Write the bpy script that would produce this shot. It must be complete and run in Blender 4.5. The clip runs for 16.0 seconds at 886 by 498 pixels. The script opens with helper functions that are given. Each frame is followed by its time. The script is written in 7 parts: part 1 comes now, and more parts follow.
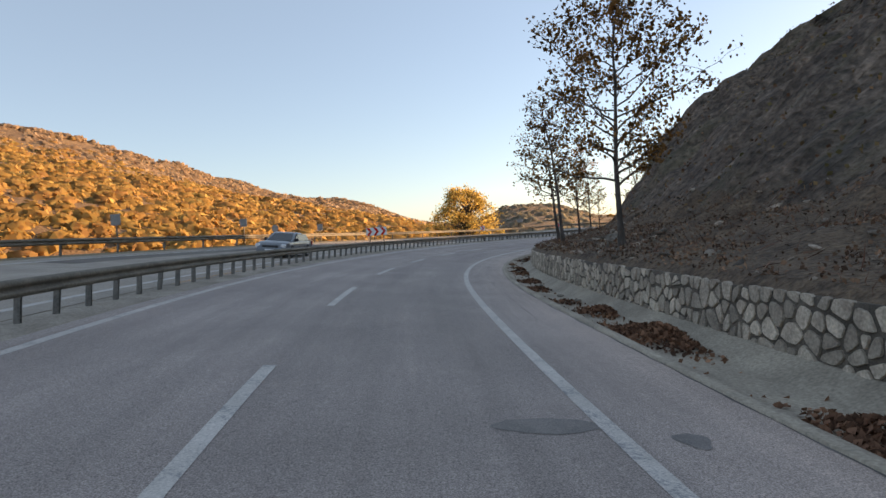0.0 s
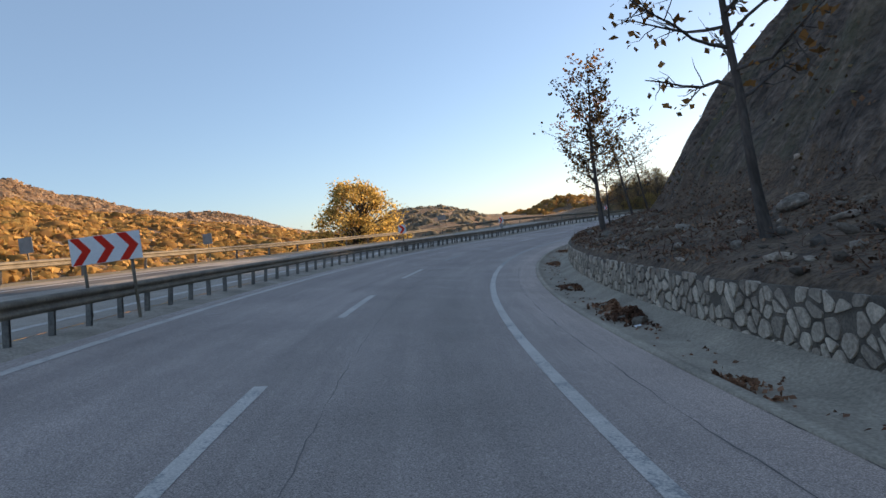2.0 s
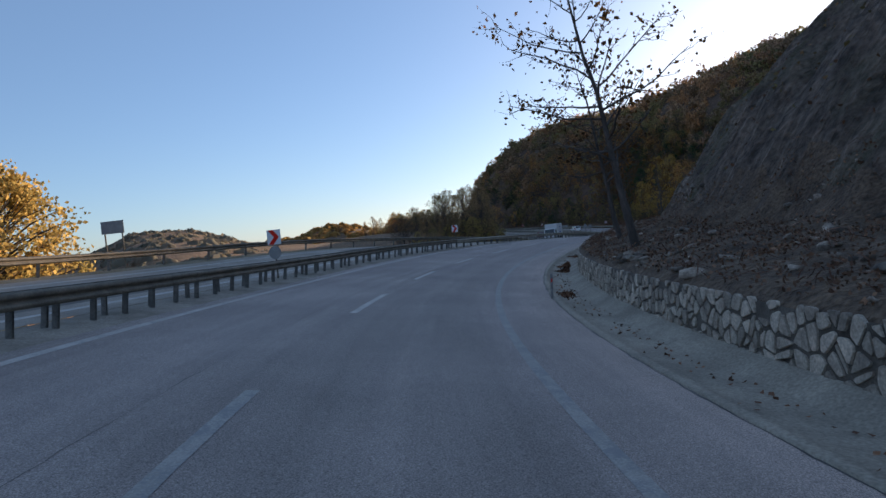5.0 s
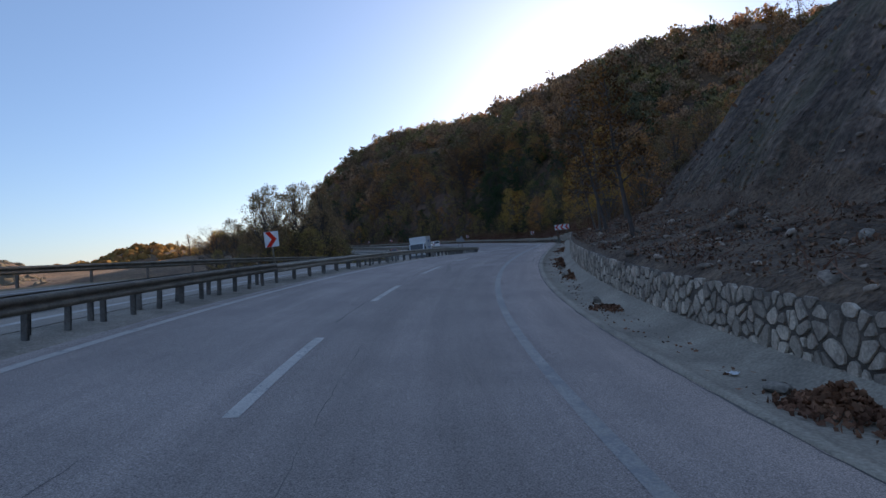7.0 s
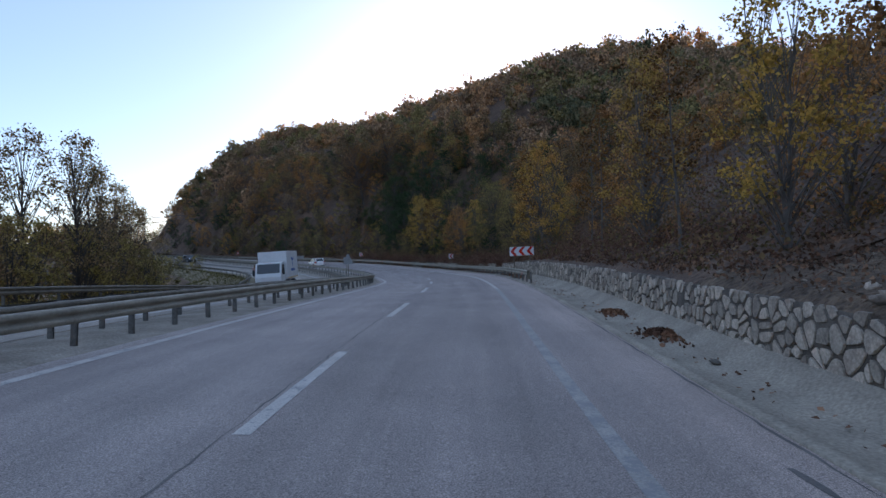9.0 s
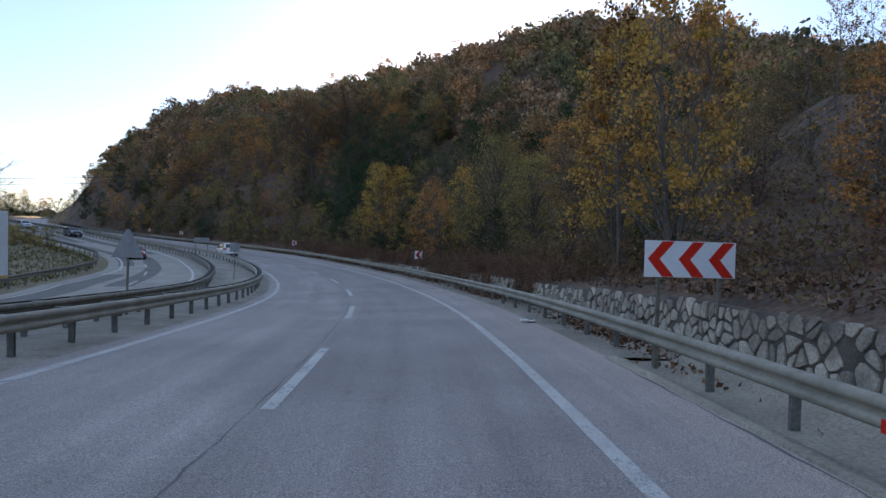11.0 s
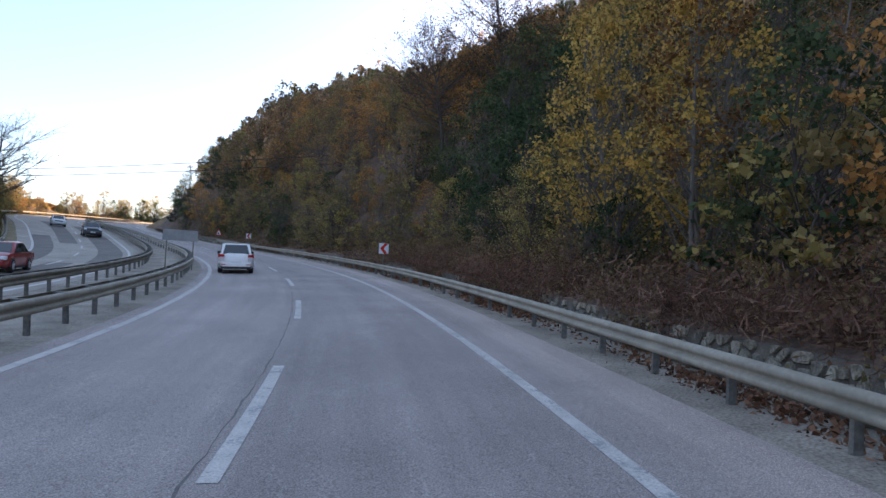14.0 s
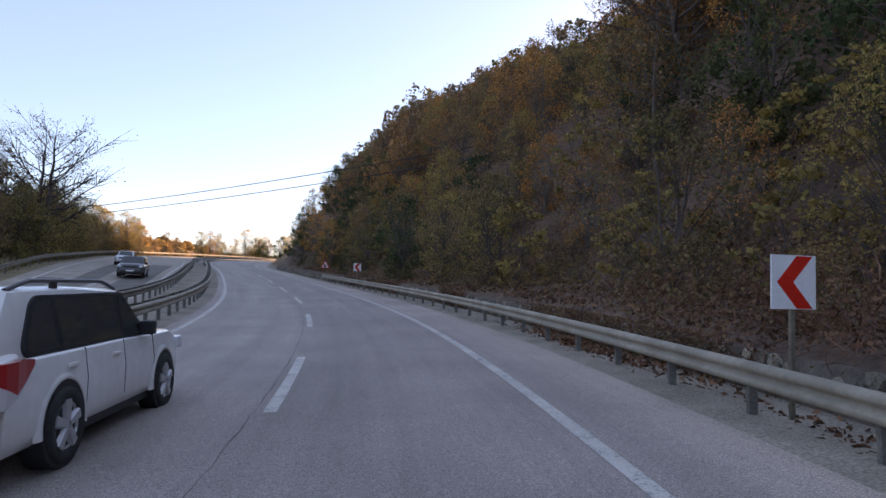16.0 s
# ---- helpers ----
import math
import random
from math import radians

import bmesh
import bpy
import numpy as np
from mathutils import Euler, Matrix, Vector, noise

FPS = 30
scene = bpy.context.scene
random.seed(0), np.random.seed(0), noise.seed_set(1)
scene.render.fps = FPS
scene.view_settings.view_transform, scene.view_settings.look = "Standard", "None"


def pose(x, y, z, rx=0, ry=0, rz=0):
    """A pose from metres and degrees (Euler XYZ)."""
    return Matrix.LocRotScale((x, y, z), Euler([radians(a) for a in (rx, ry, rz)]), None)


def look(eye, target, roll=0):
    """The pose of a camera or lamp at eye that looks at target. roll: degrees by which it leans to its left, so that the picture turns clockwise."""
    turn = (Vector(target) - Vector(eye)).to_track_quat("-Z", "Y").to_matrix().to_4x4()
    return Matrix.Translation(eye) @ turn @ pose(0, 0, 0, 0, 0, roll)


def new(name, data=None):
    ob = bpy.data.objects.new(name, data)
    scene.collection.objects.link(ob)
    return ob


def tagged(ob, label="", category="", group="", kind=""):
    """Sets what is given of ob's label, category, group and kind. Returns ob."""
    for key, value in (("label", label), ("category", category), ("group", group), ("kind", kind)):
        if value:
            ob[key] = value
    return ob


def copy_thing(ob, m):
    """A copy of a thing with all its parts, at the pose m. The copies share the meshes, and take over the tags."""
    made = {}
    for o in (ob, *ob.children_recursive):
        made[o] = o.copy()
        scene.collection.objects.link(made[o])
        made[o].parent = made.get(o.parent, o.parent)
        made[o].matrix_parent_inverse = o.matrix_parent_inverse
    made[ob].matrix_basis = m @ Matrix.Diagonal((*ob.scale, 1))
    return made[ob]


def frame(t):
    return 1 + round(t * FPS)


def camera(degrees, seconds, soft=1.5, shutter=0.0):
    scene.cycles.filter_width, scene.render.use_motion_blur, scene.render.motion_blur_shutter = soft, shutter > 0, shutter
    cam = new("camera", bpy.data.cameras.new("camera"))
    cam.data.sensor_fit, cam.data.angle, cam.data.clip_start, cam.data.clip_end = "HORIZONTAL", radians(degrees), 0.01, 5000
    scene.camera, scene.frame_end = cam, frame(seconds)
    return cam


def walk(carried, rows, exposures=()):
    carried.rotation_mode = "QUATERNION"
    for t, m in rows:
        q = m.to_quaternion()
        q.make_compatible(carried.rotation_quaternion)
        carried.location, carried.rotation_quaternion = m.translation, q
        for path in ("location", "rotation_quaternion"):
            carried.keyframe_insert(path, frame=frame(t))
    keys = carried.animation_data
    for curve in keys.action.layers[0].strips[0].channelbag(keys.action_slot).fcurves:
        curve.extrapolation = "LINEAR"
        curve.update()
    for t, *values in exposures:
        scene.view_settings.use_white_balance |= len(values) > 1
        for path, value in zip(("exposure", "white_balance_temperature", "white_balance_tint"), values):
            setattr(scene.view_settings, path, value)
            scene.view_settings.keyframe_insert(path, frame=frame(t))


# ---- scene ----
cam = camera(70.80, 16.0)
PATH = [
    (0, (2.110, -4.640, 1.926), (1.995, 15.356, 1.542), -4.08),
    (0.5, (1.457, 3.690, 2.073), (1.914, 23.681, 1.701), -3.55),
    (1, (1.243, 12.055, 2.152), (2.254, 32.023, 1.666), -6.20),
    (1.5, (1.184, 20.487, 2.169), (3.298, 40.375, 2.076), -6.96),
    (2, (1.686, 28.982, 2.116), (5.144, 48.672, 1.560), -7.56),
    (2.5, (2.600, 37.205, 2.114), (7.150, 56.678, 1.805), -7.57),
    (3, (3.901, 44.770, 2.074), (9.903, 63.847, 2.272), -8.75),
    (5.5, (16.394, 77.544, 1.894), (27.863, 93.922, 1.451), -5.93),
    (6, (20.281, 83.729, 1.861), (32.755, 99.362, 1.742), -7.76),
    (6.5, (24.794, 89.972, 1.826), (38.041, 104.949, 1.365), -7.26),
    (7, (29.968, 96.338, 1.788), (44.458, 110.118, 1.410), -6.44),
    (7.5, (35.716, 102.319, 1.832), (50.805, 115.431, 1.200), -6.40),
    (8, (41.836, 107.965, 1.823), (57.609, 120.256, 1.470), -5.33),
    (8.5, (48.267, 112.954, 1.892), (64.577, 124.529, 1.786), -4.03),
    (11, (82.478, 135.247, 1.508), (99.558, 145.652, 1.411), 1.80),
    (11.5, (89.058, 139.735, 1.318), (105.987, 150.383, 1.136), 3.64),
    (12, (95.246, 144.427, 1.193), (111.969, 155.396, 1.085), 2.84),
    (12.5, (101.447, 149.150, 1.031), (117.511, 161.045, 1.709), 3.23),
    (13, (107.338, 154.281, 0.800), (122.885, 166.783, 2.217), 4.52),
    (13.5, (113.096, 159.855, 0.718), (127.716, 173.479, 1.528), 4.91),
    (14, (118.394, 165.827, 0.717), (132.607, 179.891, 1.130), 3.56),
    (14.5, (123.354, 171.803, 0.795), (137.002, 186.414, 1.293), 2.45),
    (15, (127.855, 178.081, 0.882), (140.504, 193.548, 1.759), 1.72),
    (15.5, (131.961, 184.698, 1.024), (143.795, 200.806, 1.728), 1.90),
    (16, (135.640, 191.312, 1.156), (146.228, 208.240, 2.317), 1.59),
]
walk(cam, [(t, look(eye, target, roll)) for t, eye, target, roll in PATH],
     [(0.0, 1.36, 7900, 21), (1.5, 1.15, 6900, 18), (2.5, 0.92, 6250, 17), (5.5, 0.56, 5800, 17), (7.5, 0.76, 5800, 22), (8.7, 1.21, 6200, 23), (11.0, 1.55, 6450, 21), (12.0, 1.92, 6650, 20), (13.0, 1.87, 6550, 22), (14.5, 1.95, 6750, 26), (16.0, 1.71, 7100, 32)])

# ---- light: low sun behind the wooded hill, clear sky ----
SUN_AZ, SUN_EL = -62.0, 12.3          # degrees left of +y, degrees above the horizon
world = bpy.data.worlds.new("sky")
scene.world = world
world.use_nodes = True
wn = world.node_tree.nodes
sky = wn.new("ShaderNodeTexSky")
sky.sky_type, sky.sun_disc = "NISHITA", False
sky.sun_elevation, sky.sun_rotation = radians(SUN_EL), radians(-SUN_AZ)
sky.air_density, sky.dust_density, sky.ozone_density = 0.92, 0.45, 2.6
# a thin even veil of haze over the whole sky
veil = wn.new("ShaderNodeMix")
veil.data_type = "RGBA"
veil.inputs[0].default_value, veil.inputs[7].default_value = 0.4, (1.55, 2.22, 2.75, 1)
world.node_tree.links.new(sky.outputs[0], veil.inputs[6])
wn["Background"].inputs[1].default_value = 0.115
world.node_tree.links.new(veil.outputs[2], wn["Background"].inputs[0])
sun_data = bpy.data.lights.new("sun", "SUN")
sun_data.energy, sun_data.angle, sun_data.color = 4.8, radians(0.6), (1.0, 0.72, 0.42)
sun = new("sun", sun_data)
_a, _e = radians(SUN_AZ), radians(SUN_EL)
sun.matrix_world = look((-math.sin(_a) * 300, math.cos(_a) * 300, 300 * math.tan(_e)), (0, 0, 0))

# ---- the road's line: heading (degrees left of +y) along the lane line ----
HEAD = [(-140, 45), (-100, 33), (-60, 20), (-30, 12.0), (-13, 7.6), (0, 4.9), (13, 1.5), (25.9, -3.8), (38.9, -9.1), (51.8, -15.0), (64.8, -21.2), (77.8, -27.9), (90.7, -34.9), (103.7, -41.2), (116.6, -47.1), (129.6, -52.8), (142.6, -57.4), (155.5, -58.7), (168.5, -57.6), (181.4, -55.2), (194.4, -51.1), (207.4, -45.4), (220.3, -38.9), (233.3, -33.7), (246.2, -28.7), (259.2, -23.7), (272.2, -18.3), (285.1, -14.2), (298.1, -12.1), (311, -11.2), (324, -11.0), (345, -9.5), (365, -15), (390, -27), (430, -40), (600, -45)]
BANK = [(-140, 1), (-40, 3.5), (-10.8, 4.6), (10.8, 5.7), (32.4, 6.8), (54, 7.5), (75.6, 7.1), (97.2, 6.7), (118.8, 6.6), (140.4, 3.9), (162, 1.2), (183.6, -0.9), (205.2, -2.2), (226.8, -2.1), (248.4, -2.1), (270, -1.8), (291.6, -0.8), (313.2, 1.7), (340, 2), (600, 3)]
ELEV = [(-140, 0), (-40, 0), (-10.8, 0.01), (10.8, 0.36), (32.4, 0.34), (54, 0.22), (75.6, 0.15), (97.2, -0.0), (118.8, 0.03), (140.4, 0.12), (162, -0.06), (183.6, -0.5), (205.2, -0.99), (226.8, -0.98), (248.4, -0.58), (270, -0.09), (291.6, 0.56), (313.2, 1.46), (340, 2.6), (380, 4.4), (600, 9)]
STEP = 1.0
SG = np.arange(-140, 601, STEP)


def smooth_table(table, at):
    """A table of (place, value), read along a smooth curve."""
    k, v = np.array(table, float).T
    at, m = np.asarray(at, float), np.gradient(v, k)
    i = np.clip(np.searchsorted(k, at) - 1, 0, len(k) - 2)
    w = k[i + 1] - k[i]
    u = np.clip((at - k[i]) / w, 0, 1)
    return ((2 * u ** 3 - 3 * u ** 2 + 1) * v[i] + (u ** 3 - 2 * u ** 2 + u) * w * m[i]
            + (-2 * u ** 3 + 3 * u ** 2) * v[i + 1] + (u ** 3 - u ** 2) * w * m[i + 1])


HG = np.radians(smooth_table(HEAD, SG))
XG = np.concatenate([[0], np.cumsum(-np.sin((HG[1:] + HG[:-1]) / 2) * STEP)])
YG = np.concatenate([[0], np.cumsum(np.cos((HG[1:] + HG[:-1]) / 2) * STEP)])
XG -= np.interp(0, SG, XG)
YG -= np.interp(0, SG, YG)
BG = np.tan(np.radians(smooth_table(BANK, SG)))
EG = smooth_table(ELEV, SG)
PIVOT = 1.944


def P(s, d, h=0.0):
    """Places on the road: s metres along the lane line, d to its right, h above the banked surface."""
    s, d = np.broadcast_arrays(np.asarray(s, float), np.asarray(d, float))
    a = np.interp(s, SG, HG)
    x = np.interp(s, SG, XG) + np.cos(a) * d
    y = np.interp(s, SG, YG) + np.sin(a) * d
    z = np.interp(s, SG, EG) - np.interp(s, SG, BG) * (np.clip(d, -30, 9) - PIVOT) + h
    return np.stack([x, y, z + 0 * x], -1)


def heading(s):
    return math.degrees(float(np.interp(s, SG, HG)))


def nearest(x, y):
    """s and d of places in the plan."""
    x, y = np.ravel(x), np.ravel(y)
    s, d = np.zeros(len(x)), np.zeros(len(x))
    for i in range(0, len(x), 4000):
        gx, gy = x[i:i + 4000, None] - XG, y[i:i + 4000, None] - YG
        k = (gx ** 2 + gy ** 2).argmin(1)
        j = np.arange(len(k))
        along = -np.sin(HG[k]) * gx[j, k] + np.cos(HG[k]) * gy[j, k]
        s[i:i + 4000] = SG[k] + np.clip(along, -1, 1)
        side = np.cos(HG[k]) * gx[j, k] + np.sin(HG[k]) * gy[j, k]
        d[i:i + 4000] = np.sign(side) * np.hypot(gx[j, k], gy[j, k])
    return s, d
# ---- end of the line

# ---- materials ----
def mat(name, a, b, scale=1.0, rough=0.85, metal=0.0, bump=0.3, fine=30.0, c=None, stretch=(1, 1, 1), coords="Position", grain=0.25, dist=0.02, spec=0.5, spot=0.74):
    """Two-scale noise between the colours a, b (and c in spots), with a fine grain and a bump."""
    m = bpy.data.materials.new(name)
    m.use_nodes = True
    nt = m.node_tree
    n, l = nt.nodes, nt.links
    bsdf = n["Principled BSDF"]
    if coords == "Position":
        src = n.new("ShaderNodeNewGeometry").outputs["Position"]
    else:
        src = n.new("ShaderNodeTexCoord").outputs["Object"]
    mp = n.new("ShaderNodeMapping")
    mp.inputs["Scale"].default_value = stretch
    l.new(src, mp.inputs[0])
    big = n.new("ShaderNodeTexNoise")
    big.inputs["Scale"].default_value, big.inputs["Detail"].default_value, big.inputs["Roughness"].default_value = scale, 6, 0.6
    l.new(mp.outputs[0], big.inputs["Vector"])
    ramp = n.new("ShaderNodeValToRGB")
    ramp.color_ramp.elements[0].position, ramp.color_ramp.elements[1].position = 0.35, 0.65
    ramp.color_ramp.elements[0].color, ramp.color_ramp.elements[1].color = (*a, 1), (*b, 1)
    if c:
        e = ramp.color_ramp.elements.new(spot)
        e.color = (*c, 1)
    l.new(big.outputs[0], ramp.inputs[0])
    small = n.new("ShaderNodeTexNoise")
    small.inputs["Scale"].default_value, small.inputs["Detail"].default_value = fine, 3
    l.new(mp.outputs[0], small.inputs["Vector"])
    mr = n.new("ShaderNodeMapRange")
    mr.inputs[1].default_value, mr.inputs[2].default_value = 0.3, 0.7
    mr.inputs[3].default_value, mr.inputs[4].default_value = 1 - grain, 1 + grain
    l.new(small.outputs[0], mr.inputs[0])
    mix = n.new("ShaderNodeVectorMath")
    mix.operation = "SCALE"
    l.new(ramp.outputs[0], mix.inputs[0])
    l.new(mr.outputs[0], mix.inputs["Scale"])
    l.new(mix.outputs[0], bsdf.inputs["Base Color"])
    bsdf.inputs["Roughness"].default_value, bsdf.inputs["Metallic"].default_value = rough, metal
    bsdf.inputs["Specular IOR Level"].default_value = spec
    if bump:
        bp = n.new("ShaderNodeBump")
        bp.inputs["Strength"].default_value, bp.inputs["Distance"].default_value = bump, dist
        l.new(small.outputs[0], bp.inputs["Height"])
        l.new(bp.outputs[0], bsdf.inputs["Normal"])
    return m


def per_piece(m, low=0.75, high=1.25, source="object"):
    """Varies a material's brightness from piece to piece."""
    nt = m.node_tree
    n, l = nt.nodes, nt.links
    bsdf = n["Principled BSDF"]
    old = bsdf.inputs["Base Color"].links[0].from_socket
    if source == "object":
        rnd = n.new("ShaderNodeObjectInfo").outputs["Random"]
    else:
        rnd = n.new("ShaderNodeNewGeometry").outputs["Random Per Island"]
    mr = n.new("ShaderNodeMapRange")
    mr.inputs[3].default_value, mr.inputs[4].default_value = low, high
    l.new(rnd, mr.inputs[0])
    mix = n.new("ShaderNodeVectorMath")
    mix.operation = "SCALE"
    l.new(old, mix.inputs[0])
    l.new(mr.outputs[0], mix.inputs["Scale"])
    l.new(mix.outputs[0], bsdf.inputs["Base Color"])
    return m


def foliage(name, colours, cell=7.0, through_light=0.35, by="place", vary=0.5):
    """Leaves that let some light through; the tone comes from the place in the plan, from the tree ("tree") or from
    the mesh's own attribute ("tone"), and varies a little from clump to clump and from leaf to leaf."""
    m = bpy.data.materials.new(name)
    m.use_nodes = True
    nt = m.node_tree
    n, l = nt.nodes, nt.links
    n.remove(n["Principled BSDF"])
    geo = n.new("ShaderNodeNewGeometry")
    flat = n.new("ShaderNodeVectorMath")
    flat.operation = "MULTIPLY"
    flat.inputs[1].default_value = (1 / cell, 1 / cell, (0.35 if by == "place" else 0.9) / cell)
    l.new(geo.outputs["Position"], flat.inputs[0])
    vor = n.new("ShaderNodeTexVoronoi")
    vor.inputs["Scale"].default_value = 1.0
    l.new(flat.outputs[0], vor.inputs["Vector"])
    sep = n.new("ShaderNodeSeparateColor")
    l.new(vor.outputs["Color"], sep.inputs[0])

    def blend(parts):
        total = None
        for socket, share in parts:
            step = n.new("ShaderNodeMath")
            step.operation = "MULTIPLY_ADD"
            step.inputs[1].default_value, step.inputs[2].default_value = share, 0.0
            l.new(socket, step.inputs[0])
            if total is not None:
                l.new(total, step.inputs[2])
            total = step.outputs[0]
        return total
    leaf = geo.outputs["Random Per Island"]
    if by == "tree":
        tone = blend([(n.new("ShaderNodeObjectInfo").outputs["Random"], 0.62), (sep.outputs[0], 0.26), (leaf, 0.12)])
    elif by == "tone":
        att = n.new("ShaderNodeAttribute")
        att.attribute_name = "tone"
        tone = blend([(att.outputs["Fac"], 0.8), (sep.outputs[0], 0.1), (leaf, 0.1)])
    else:
        tone = blend([(sep.outputs[0], 0.78), (leaf, 0.22)])
    ramp = n.new("ShaderNodeValToRGB")
    els = ramp.color_ramp.elements
    k = len(colours)
    els[0].color, els[1].color = (*colours[0], 1), (*colours[-1], 1)
    for i in range(1, k - 1):
        els.new(i / (k - 1)).color = (*colours[i], 1)
    l.new(tone, ramp.inputs[0])
    mr = n.new("ShaderNodeMapRange")
    mr.inputs[3].default_value, mr.inputs[4].default_value = 1 - vary, 1 + vary
    l.new(leaf, mr.inputs[0])
    mix = n.new("ShaderNodeVectorMath")
    mix.operation = "SCALE"
    l.new(ramp.outputs[0], mix.inputs[0])
    l.new(mr.outputs[0], mix.inputs["Scale"])
    dif, tra, add = n.new("ShaderNodeBsdfDiffuse"), n.new("ShaderNodeBsdfTranslucent"), n.new("ShaderNodeMixShader")
    add.inputs[0].default_value = through_light
    l.new(mix.outputs[0], dif.inputs[0])
    l.new(mix.outputs[0], tra.inputs[0])
    l.new(dif.outputs[0], add.inputs[1])
    l.new(tra.outputs[0], add.inputs[2])
    l.new(add.outputs[0], n["Material Output"].inputs[0])
    return m


def plain(name, colour, rough=0.5, metal=0.0, spec=0.5):
    m = bpy.data.materials.new(name)
    m.use_nodes = True
    b = m.node_tree.nodes["Principled BSDF"]
    b.inputs["Base Color"].default_value = (*colour, 1)
    b.inputs["Roughness"].default_value, b.inputs["Metallic"].default_value = rough, metal
    b.inputs["Specular IOR Level"].default_value = spec
    return m


ASPHALT_DARK = mat("dark_overlay", (0.123, 0.105, 0.089), (0.182, 0.158, 0.134), 0.6, 0.85, bump=0.5, fine=45, grain=0.3, dist=0.012)
GRASSY = mat("grassy_verge", (0.171, 0.130, 0.067), (0.257, 0.200, 0.116), 0.6, 0.95, bump=0.8, fine=20, c=(0.128, 0.120, 0.045), grain=0.4)
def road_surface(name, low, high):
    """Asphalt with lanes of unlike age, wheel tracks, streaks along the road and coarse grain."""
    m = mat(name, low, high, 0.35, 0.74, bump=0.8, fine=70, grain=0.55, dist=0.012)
    nt = m.node_tree
    n, l = nt.nodes, nt.links
    bsdf = n["Principled BSDF"]
    base = bsdf.inputs["Base Color"].links[0].from_socket
    lay = n.new("ShaderNodeAttribute")
    lay.attribute_name = "lay"
    squash = n.new("ShaderNodeMapping")
    squash.inputs["Scale"].default_value = (0.06, 1.6, 1.0)
    l.new(lay.outputs["Vector"], squash.inputs[0])
    streak = n.new("ShaderNodeTexNoise")
    streak.inputs["Scale"].default_value, streak.inputs["Detail"].default_value, streak.inputs["Roughness"].default_value = 1.0, 5, 0.65
    l.new(squash.outputs[0], streak.inputs["Vector"])
    edge = n.new("ShaderNodeTexNoise")
    edge.inputs["Scale"].default_value, edge.inputs["Detail"].default_value = 0.9, 4
    l.new(lay.outputs["Vector"], edge.inputs["Vector"])
    sep = n.new("ShaderNodeSeparateXYZ")
    l.new(lay.outputs["Vector"], sep.inputs[0])
    shift = n.new("ShaderNodeMath")
    shift.operation = "MULTIPLY_ADD"
    shift.inputs[1].default_value = 0.5
    l.new(edge.outputs[0], shift.inputs[0])
    l.new(sep.outputs[1], shift.inputs[2])
    across = n.new("ShaderNodeMapRange")
    across.inputs[1].default_value, across.inputs[2].default_value = -5.75, 6.25
    l.new(shift.outputs[0], across.inputs[0])
    tone = n.new("ShaderNodeValToRGB")
    els = tone.color_ramp.elements
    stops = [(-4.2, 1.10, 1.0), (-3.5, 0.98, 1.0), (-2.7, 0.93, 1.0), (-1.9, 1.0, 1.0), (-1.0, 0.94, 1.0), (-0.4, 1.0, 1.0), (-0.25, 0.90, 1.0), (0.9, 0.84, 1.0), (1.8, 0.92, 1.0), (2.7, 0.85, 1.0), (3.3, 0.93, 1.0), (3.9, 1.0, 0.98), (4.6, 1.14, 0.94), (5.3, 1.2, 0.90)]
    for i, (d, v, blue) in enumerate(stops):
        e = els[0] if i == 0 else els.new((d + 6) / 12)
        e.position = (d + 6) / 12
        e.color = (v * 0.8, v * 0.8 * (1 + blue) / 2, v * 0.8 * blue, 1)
    els.remove(els[-1])
    l.new(across.outputs[0], tone.inputs[0])
    wear = n.new("ShaderNodeMapRange")
    wear.inputs[1].default_value, wear.inputs[2].default_value, wear.inputs[3].default_value, wear.inputs[4].default_value = 0.3, 0.7, 1.06, 1.42
    l.new(streak.outputs[0], wear.inputs[0])
    a, b = n.new("ShaderNodeVectorMath"), n.new("ShaderNodeVectorMath")
    a.operation, b.operation = "MULTIPLY", "SCALE"
    l.new(base, a.inputs[0])
    l.new(tone.outputs[0], a.inputs[1])
    l.new(a.outputs[0], b.inputs[0])
    l.new(wear.outputs[0], b.inputs["Scale"])
    chip = n.new("ShaderNodeTexNoise")
    chip.inputs["Scale"].default_value, chip.inputs["Detail"].default_value, chip.inputs["Roughness"].default_value = 24.0, 8, 0.85
    l.new(n["Mapping"].outputs[0], chip.inputs["Vector"])
    chips = n.new("ShaderNodeMapRange")
    chips.inputs[1].default_value, chips.inputs[2].default_value, chips.inputs[3].default_value, chips.inputs[4].default_value = 0.32, 0.68, 0.72, 1.28
    l.new(chip.outputs[0], chips.inputs[0])
    c = n.new("ShaderNodeVectorMath")
    c.operation = "SCALE"
    l.new(b.outputs[0], c.inputs[0])
    l.new(chips.outputs[0], c.inputs["Scale"])
    l.new(c.outputs[0], bsdf.inputs["Base Color"])
    return m


